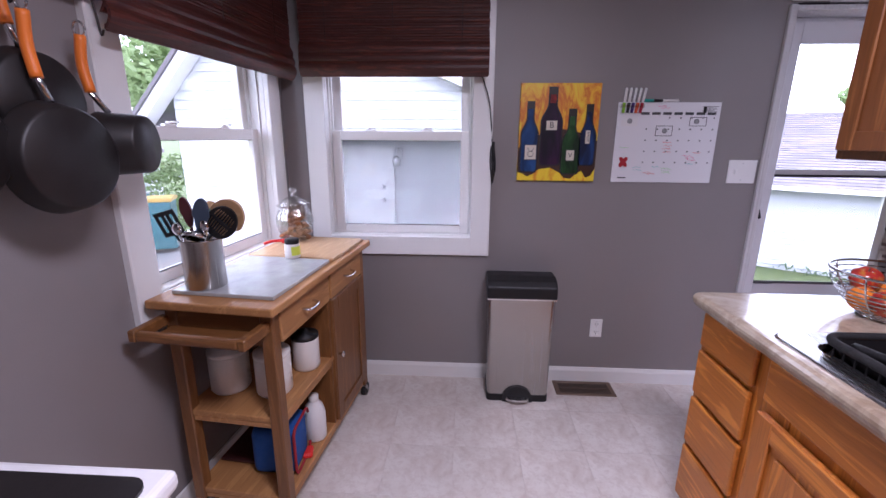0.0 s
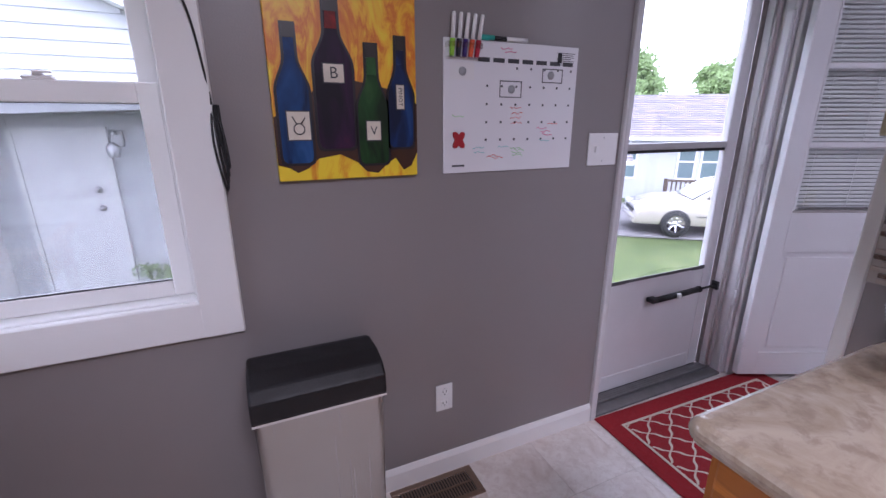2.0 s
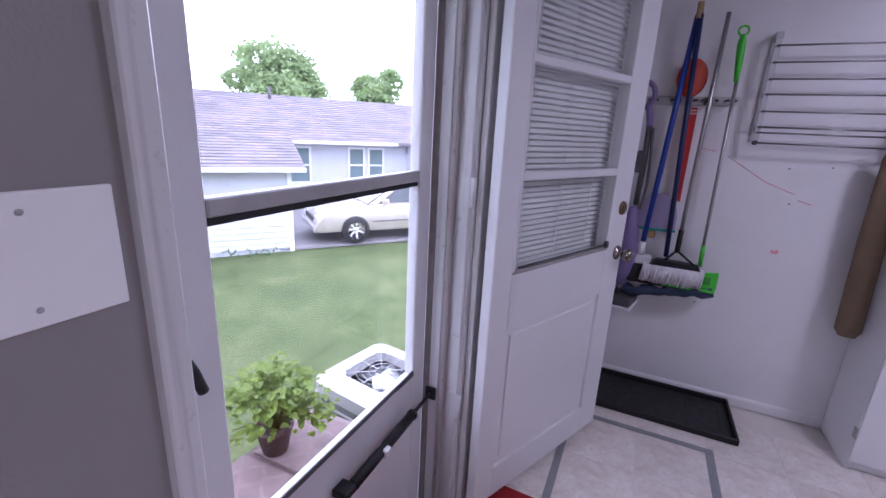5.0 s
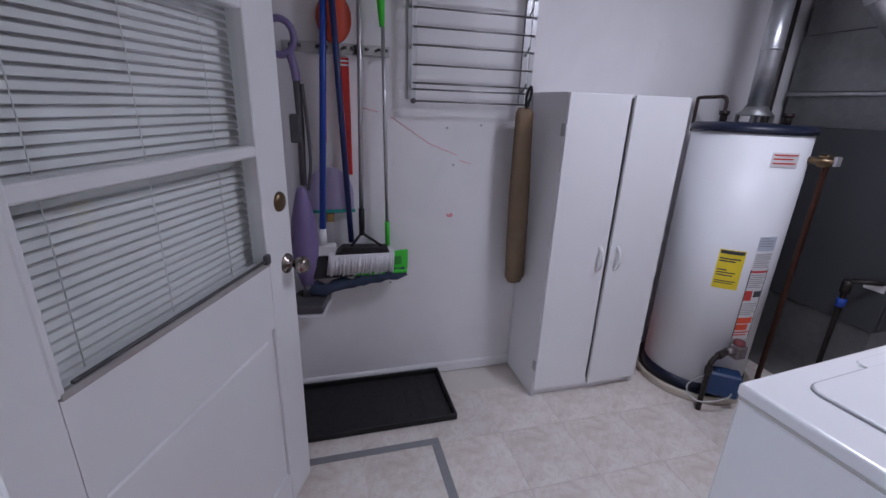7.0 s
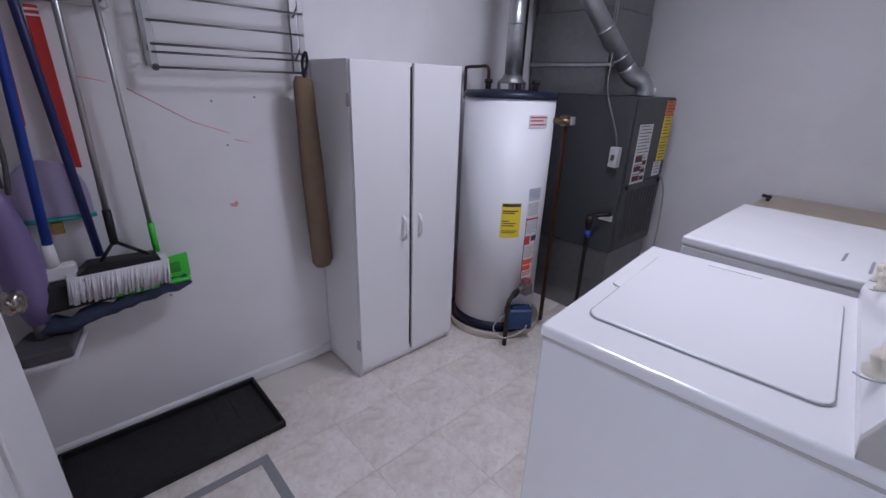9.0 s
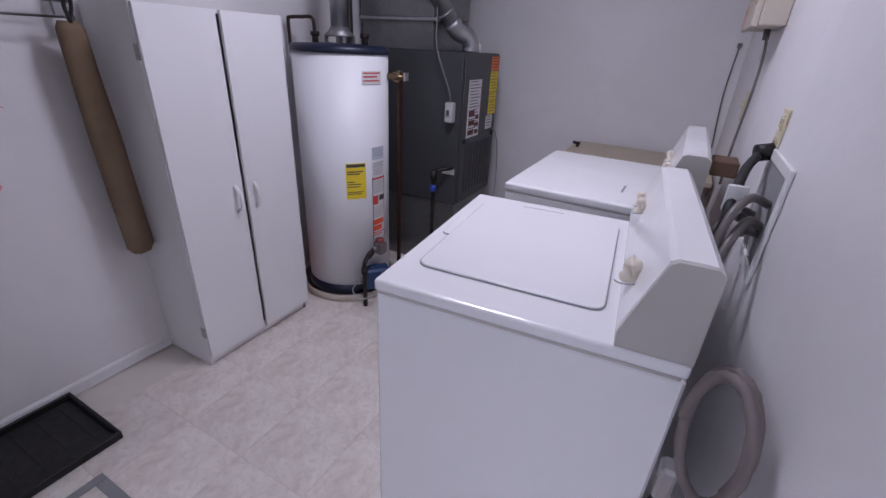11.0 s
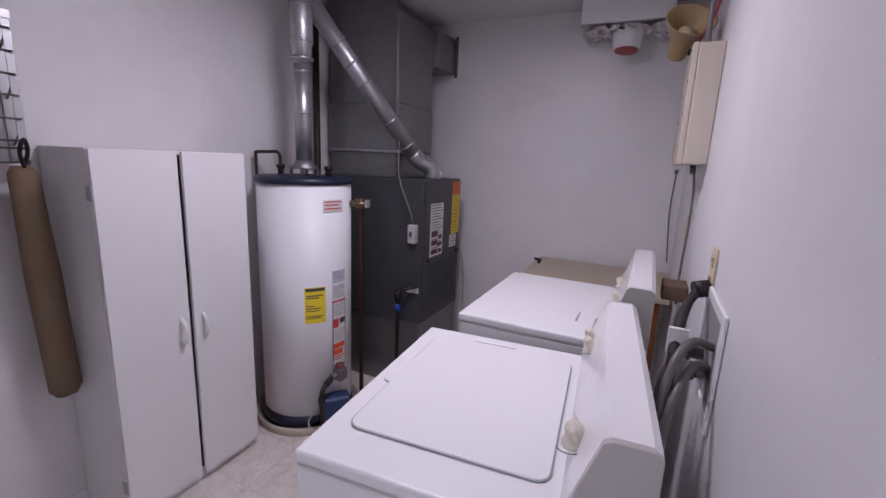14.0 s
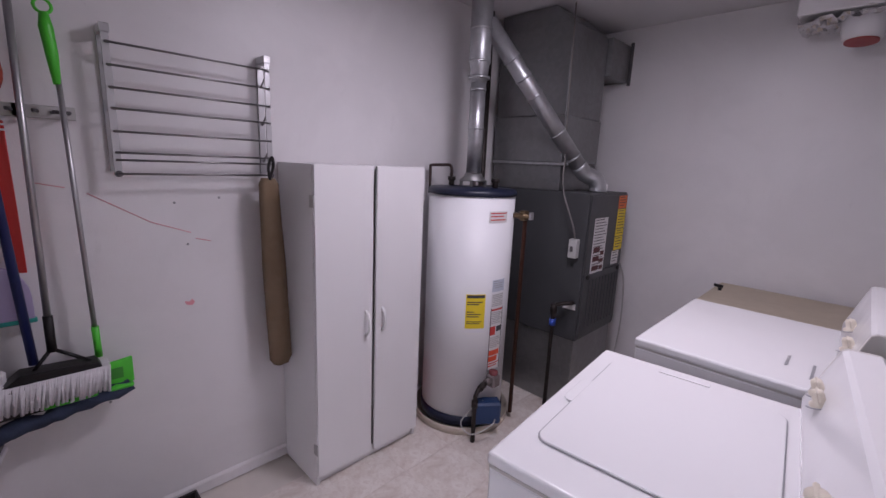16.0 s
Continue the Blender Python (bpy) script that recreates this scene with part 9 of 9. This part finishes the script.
# crayon marks belong to the wall
b = bm_new()
PINK = plain("pink_crayon", (0.72, 0.30, 0.34), 0.6)
tube(b, [(EAST - 0.0004, 4.275, 1.325), (EAST - 0.0004, 4.10, 1.215), (EAST - 0.0004, 3.97, 1.165)], 0.0016, 4)
tube(b, [(EAST - 0.0004, 3.955, 1.14), (EAST - 0.0004, 3.90, 1.125)], 0.0016, 4)
tube(b, [(EAST - 0.0004, 4.40, 1.36), (EAST - 0.0004, 4.33, 1.345)], 0.0014, 4)
prism(b, [(3.985, 0.868), (4.005, 0.872), (4.012, 0.888), (3.995, 0.884), (3.984, 0.894), (3.975, 0.880)], EAST - 0.0012, EAST - 0.0003, "x")
part("crayon_mark", b, PINK, wall_east)
b = bm_new()
for y, z in ((4.02, 1.285), (3.985, 1.12), (4.28, 0.55), (3.86, 1.30)):
    tube(b, [(EAST - 0.002, y, z), (EAST + 0.002, y, z)], 0.005, 8)
part("nail_hole", b, GREY_INK, wall_east)

# ---------------------------------------------------------------- laundry: west and south walls
ep = thing("breaker_panel", pose(PART_E, 2.40, 0), "tan metal breaker panel on the wall", "electrical panel")
b = bm_new()
box(b, 0.001, -0.20, 1.485, 0.078, 0.20, 1.89, 0.004)
part("box", b, TAN_METAL, ep)
b = bm_new()
box(b, 0.0785, -0.215, 1.482, 0.098, 0.195, 1.893, 0.003)
door = part("cover", b, TAN_METAL, ep)
for z in (1.55, 1.66, 1.77):
    for y in (-0.18, 0.18):
        b = bm_new()
        tube(b, [(0.098, y, z), (0.101, y, z)], 0.006, 8)
        part("screw", b, BRASS, door)
b = bm_new()
box(b, 0.0985, -0.205, 1.50, 0.0995, -0.16, 1.57)
part("sticker", b, plain("faded_orange", (0.75, 0.30, 0.16), 0.5), door)
b = bm_new()
tube(b, curve_points([(0.03, 0.0, 1.485), (0.016, 0.01, 1.40), (0.010, -0.02, 1.25), (0.012, -0.05, 1.05), (0.010, -0.05, 0.9)]), 0.005, 8)
part("cable", b, HOSE_GREY, ep)
b = bm_new()
tube(b, curve_points([(0.04, 0.02, 1.88), (0.05, 0.04, 2.0), (0.04, 0.03, 2.39)]), 0.010, 8)
part("cable", b, HOSE_GREY, ep)
b = bm_new()
tube(b, [(0.03, 0.0, 1.487), (0.026, 0.0, 1.45)], 0.011, 8)
part("connector", b, GREY_PLASTIC, ep)

hn = thing("siren_horn", pose(PART_E + 0.125, 2.30, 1.985), "tan plastic siren horn above the panel", "siren")
b = bm_new()
lathe(b, [(0.035, -0.09), (0.045, -0.02), (0.06, 0.02), (0.088, 0.075), (0.092, 0.08), (0.085, 0.078), (0.055, 0.02), (0.035, -0.01), (0.0, -0.012)], 28)
b.transform(Matrix.Rotation(radians(-18), 4, "Y") @ Matrix.Rotation(radians(-50), 4, "X"))
part("bell", b, HORN_TAN, hn)
b = bm_new()
lathe(b, [(0.0, 0.035), (0.028, 0.03), (0.032, 0.0), (0, -0.005)], 18)
b.transform(Matrix.Rotation(radians(-18), 4, "Y") @ Matrix.Rotation(radians(-50), 4, "X"))
part("plug", b, plain("pale_tan", (0.55, 0.46, 0.30), 0.5), hn)
b = bm_new()
tube(b, [(-0.02, 0.05, -0.07), (-0.128, 0.06, -0.07)], 0.012, 8)
part("bracket", b, BLACK_IRON, hn)
b = bm_new()
tube(b, curve_points([(-0.04, 0.06, -0.06), (-0.09, 0.10, 0.05), (-0.11, 0.10, 0.2), (-0.118, 0.10, 0.43)]), 0.006, 6)
part("red_wire", b, plain("red_wire", (0.35, 0.03, 0.05), 0.5), hn)

fx = thing("vent_box", pose(4.27, FAR, 0), "white metal vent box under the ceiling, foil-wrapped", "vent box")
b = bm_new()
box(b, -0.245, 0.002, 2.235, 0.225, 0.30, 2.399, 0.006)
part("box", b, APPLIANCE, fx)
b = bm_new()
rnd = random.Random(6)
t = bmesh.new()
bmesh.ops.create_grid(t, x_segments=22, y_segments=14, size=0.5)
for v in t.verts:
    v.co = Vector((v.co.x * 0.46 - 0.01, 0.15 + v.co.y * 0.28, 2.215 + rnd.uniform(-0.016, 0.016) - 0.02 * abs(v.co.x)))
join(b, t)
part("foil", b, plain("crumpled_foil", (0.62, 0.61, 0.62), 0.22, 1.0, vary=0.1, bump=0), fx)
b = bm_new()
tube(b, [(-0.02, 0.17, 2.235), (-0.02, 0.175, 2.15), (-0.02, 0.178, 2.115)], 0.07, 24, True, [0.095, 0.078, 0.07])
part("collar", b, APPLIANCE, fx)
b = bm_new()
tube(b, [(-0.02, 0.178, 2.116), (-0.02, 0.179, 2.108)], 0.062, 24)
part("red_damper", b, plain("red_damper", (0.34, 0.05, 0.05), 0.5), fx)

wb2 = thing("washer_box", pose(PART_E, 3.30, 0.015), "white recessed plumbing box with hoses behind the washer", "plumbing box")
b = bm_new()
for y0, y1, z0, z1 in ((-0.15, -0.125, 0.93, 1.18), (0.125, 0.15, 0.93, 1.18), (-0.125, 0.125, 0.93, 0.955), (-0.125, 0.125, 1.155, 1.18)):
    box(b, 0.001, y0, z0, 0.009, y1, z1, 0.002)
part("flange", b, WHITE_PLASTIC, wb2)
b = bm_new()
box(b, 0.0005, -0.125, 0.955, 0.003, 0.125, 1.155)
part("back", b, GREY_INK, wb2)
for y in (-0.06, 0.05):
    b = bm_new()
    tube(b, [(0.003, y, 1.02), (0.035, y, 1.02)], 0.014, 10)
    box(b, 0.03, y - 0.02, 1.005, 0.042, y + 0.02, 1.035, 0.003)
    part("valve", b, HOSE_GREY, wb2)
hs = thing("washer_hose", pose(0, 0, 0), "dark grey ribbed hoses looping behind the washer", "hose")
for pts in ([(3.862, 3.36, 1.10), (3.905, 3.41, 1.12), (3.938, 3.47, 1.085), (3.950, 3.51, 0.98), (3.945, 3.53, 0.7), (3.935, 3.48, 0.2)],
            [(3.862, 3.36, 1.05), (3.90, 3.43, 1.075), (3.932, 3.51, 1.03), (3.946, 3.555, 0.92), (3.94, 3.565, 0.6), (3.93, 3.50, 0.2)],
            [(3.862, 3.24, 1.04), (3.90, 3.27, 1.05), (3.94, 3.30, 0.98), (3.945, 3.30, 0.8), (3.94, 3.28, 0.5), (3.93, 3.25, 0.2)]):
    b = bm_new()
    path = curve_points(pts, 14)
    tube(b, path, 0.009, 10, True, [0.0088 + 0.0007 * (i % 2) for i in range(len(path))])
    part("hose", b, PALE_HOSE, hs)
hl = thing("drain_hose", pose(0, 0, 0), "coiled grey drain hose beside the washer", "hose")
b = bm_new()
pts = [(3.912 - 0.034 * math.cos(a), 3.875 + 0.045 * math.cos(a), 0.88 + 0.115 * math.sin(a)) for a in [2 * math.pi * 1.6 * k / 40 - 0.6 for k in range(41)]]
pts = [(p[0] + 0.0002 * i, p[1] + 0.0006 * i, p[2]) for i, p in enumerate(pts)]
rad = [0.0086 + 0.0009 * (i % 2) for i in range(len(pts))]
tube(b, pts, 0.016, 10, True, rad)
part("coil", b, plain("taupe_hose", (0.19, 0.155, 0.15), 0.55, vary=0.15, scale=30), hl)
b = bm_new()
tube(b, curve_points([(3.93, 3.80, 0.68), (3.945, 3.80, 0.52), (3.93, 3.78, 0.3), (3.92, 3.80, 0.02)]), 0.012, 8)
part("tail", b, BLACK_RUBBER, hl)
b = bm_new()
box(b, 3.925, 3.80, 0.66, 3.952, 3.84, 0.74, 0.006)
tube(b, [(3.93, 3.815, 0.72), (3.955, 3.815, 0.72)], 0.016, 10)
part("fitting", b, ALU, hl)
b = bm_new()
tube(b, curve_points([(3.89, 3.20, 1.175), (3.912, 3.26, 1.15), (3.928, 3.35, 1.11), (3.935, 3.40, 1.05), (3.93, 3.36, 0.85), (3.92, 3.20, 0.6)]), 0.011, 8)
b.transform(dryer.matrix_basis.inverted())
part("power_lead", b, BLACK_RUBBER, dryer, "black power lead")
b = bm_new()
tube(b, [(3.864, 3.185, 1.185), (3.895, 3.195, 1.178)], 0.021, 12)
b.transform(dryer.matrix_basis.inverted())
part("plug", b, BLACK_PLASTIC, dryer)
b = bm_new()
box(b, 3.908, 3.372, 1.075, 3.948, 3.379, 1.135, 0.002)
b.transform(dryer.matrix_basis.inverted())
part("tag", b, PAPER, dryer)
wall_plate("outlet", pose(PART_E, 3.165, 1.225, 0, 0, 90), 0.07, 0.115, "cream wall outlet behind the dryer", "outlet", BEIGE, "outlet")
wall_plate("outlet", pose(PART_E, 2.20, 1.21, 0, 0, 90), 0.04, 0.12, "narrow cream cover strip on the wall", "cover plate", BEIGE, "toggle")
bx = thing("wooden_block", pose(3.905, 2.62, 1.0), "small wooden block on the wall behind the dryer", "block")
b = bm_new()
box(b, -0.048, -0.06, 0.0, 0.035, 0.06, 0.055, 0.004)
part("block", b, plain("brown_block", (0.13, 0.075, 0.045), 0.7, vary=0.2), bx)
ph = thing("telephone_wire", pose(0, 0, 0), "thin white wire running down the corner", "wire")
b = bm_new()
tube(b, curve_points([(3.90, FAR + 0.004, 1.45), (3.905, FAR + 0.006, 1.2), (3.88, FAR + 0.006, 0.9)]), 0.004, 6)
box(b, 3.89, FAR + 0.001, 1.44, 3.912, FAR + 0.012, 1.465, 0.002)
part("wire", b, HOSE_GREY, ph)
ex = thing("fire_extinguisher", pose(5.90, 2.93, 0), "small red extinguisher behind the cupboard", "fire extinguisher")
b = bm_new()
lathe(b, [(0, 0), (0.045, 0), (0.05, 0.01), (0.05, 0.26), (0.03, 0.30), (0.014, 0.31), (0, 0.31)], 22)
part("cylinder", b, RED, ex)
b = bm_new()
box(b, -0.018, -0.014, 0.305, 0.018, 0.014, 0.335, 0.004)
box(b, -0.06, -0.008, 0.335, 0.01, 0.008, 0.345, 0.003)
part("valve", b, BLACK_PLASTIC, ex)

# ceiling fixtures over the lamps
for nm, x, y, r in (("ceiling_light", KITCHEN_AT[0], KITCHEN_AT[1], 0.27), ("ceiling_light", LAUNDRY_AT[0], LAUNDRY_AT[1], 0.17)):
    cl_ = thing(nm, pose(x, y, 0), "round white ceiling light fixture", "ceiling light", "ceiling lights")
    b = bm_new()
    lathe(b, [(r, CEIL - 0.002), (r, CEIL - 0.045), (r + 0.008, CEIL - 0.05), (r + 0.008, CEIL - 0.002)], 32)
    part("rim", b, CHROME, cl_)

# ---------------------------------------------------------------- mosaic tiles and floor tiles
b = bm_new()
box(b, PART_W - 0.006, 3.40, 1.019, PART_W - 0.001, 4.2355, 1.366)
mosaic = part("mosaic_backing", b, plain("mosaic_grout", (0.46, 0.42, 0.39), 0.8), None)
tagged(mosaic, "glass and stone mosaic tile backsplash over the counter", "backsplash", "", "structure")
def mosaic_mat(name, stops, rough, metal):
    m = Nodes(name)
    rnd_ = m.node("ShaderNodeObjectInfo").outputs["Random"]
    m.color(m.mix(m.ramp(m.noise(40, 3), [(0.3, (0.0,) * 3), (0.7, (0.4,) * 3)]), m.ramp(rnd_, stops), (0.5, 0.45, 0.41))).gloss(rough, metal, 0.5).bump(m.noise(55, 2), 0.15, 0.002)
    return m.mat
TILE_A = mosaic_mat("mosaic_glass", [(0.0, (0.30, 0.235, 0.20)), (0.3, (0.50, 0.43, 0.38)), (0.6, (0.38, 0.30, 0.26)), (0.85, (0.62, 0.56, 0.51))], 0.10, 0.75)
TILE_B = mosaic_mat("mosaic_stone", [(0.0, (0.48, 0.40, 0.35)), (0.5, (0.60, 0.52, 0.47)), (1.0, (0.42, 0.325, 0.28))], 0.26, 0.0)
tiles = []
for mat in (TILE_A, TILE_B, TILE_A):
    for L in (0.046, 0.031):
        b = bm_new()
        box(b, -0.006, -L / 2 + 0.001, -0.0054, 0.0, L / 2 - 0.001, 0.0054, 0.0014)
        tiles.append((L, mesh_of(b, mat, "tile")))
rnd = random.Random(77)
rest = bm_new()
for r in range(26):
    z = 1.027 + 0.0129 * r
    y = 4.2345 - rnd.choice((0.0, 0.0155))
    while y > 3.66:
        L, me = rnd.choice(tiles)
        if y - L < 3.66:
            break
        if not (abs(y - L / 2 - 4.122) < 0.045 + L / 2 and abs(z - 1.162) < 0.065):
            if y > 3.93:
                shared("tile", me, mosaic, pose(PART_W - 0.0062 + rnd.uniform(0, 0.0012), y - L / 2, z))
            else:
                box(rest, PART_W - 0.0122, y - L + 0.001, z - 0.0054, PART_W - 0.0062, y - 0.001, z + 0.0054)
        y -= L
part("tile_rest", rest, TILE_B, mosaic)["kind"] = "stuff"
TS = 0.305
b = bm_new()
box(b, -TS / 2 + 0.0004, -TS / 2 + 0.0004, -0.006, TS / 2 - 0.0004, TS / 2 - 0.0004, 0.0, 0.0003)
me = mesh_of(b, FLOOR_VINYL, "tile")
rows_x = [1.05 + TS * i for i in range(17)]
rows_y = [1.42 + TS / 2 + TS * j for j in range(12)]
for x in rows_x:
    for y in rows_y:
        if x + TS / 2 > EAST + 0.1 or (PART_W - 0.1 < x < PART_E - 0.02 and y < PART_END - 0.1) or y + TS / 2 > N_IN + 0.06:
            continue
        shared("tile", me, floor, pose(x, y, 0))
b = bm_new()
box(b, 0.9, SOUTH, -0.005, PART_W, 1.40, 0.0)
box(b, 1.05 - TS / 2 - 0.3, 1.40, -0.005, 1.05 - TS / 2, 5.09, 0.0)
box(b, 1.05 - TS / 2, rows_y[-1] + TS / 2 if rows_y[-1] + TS / 2 < 5.15 else rows_y[-1] - TS / 2, -0.005, EAST, 5.10, -0.0006)
ob = part("vinyl_rest", b, FLOOR_VINYL, floor)
ob["kind"] = "stuff"
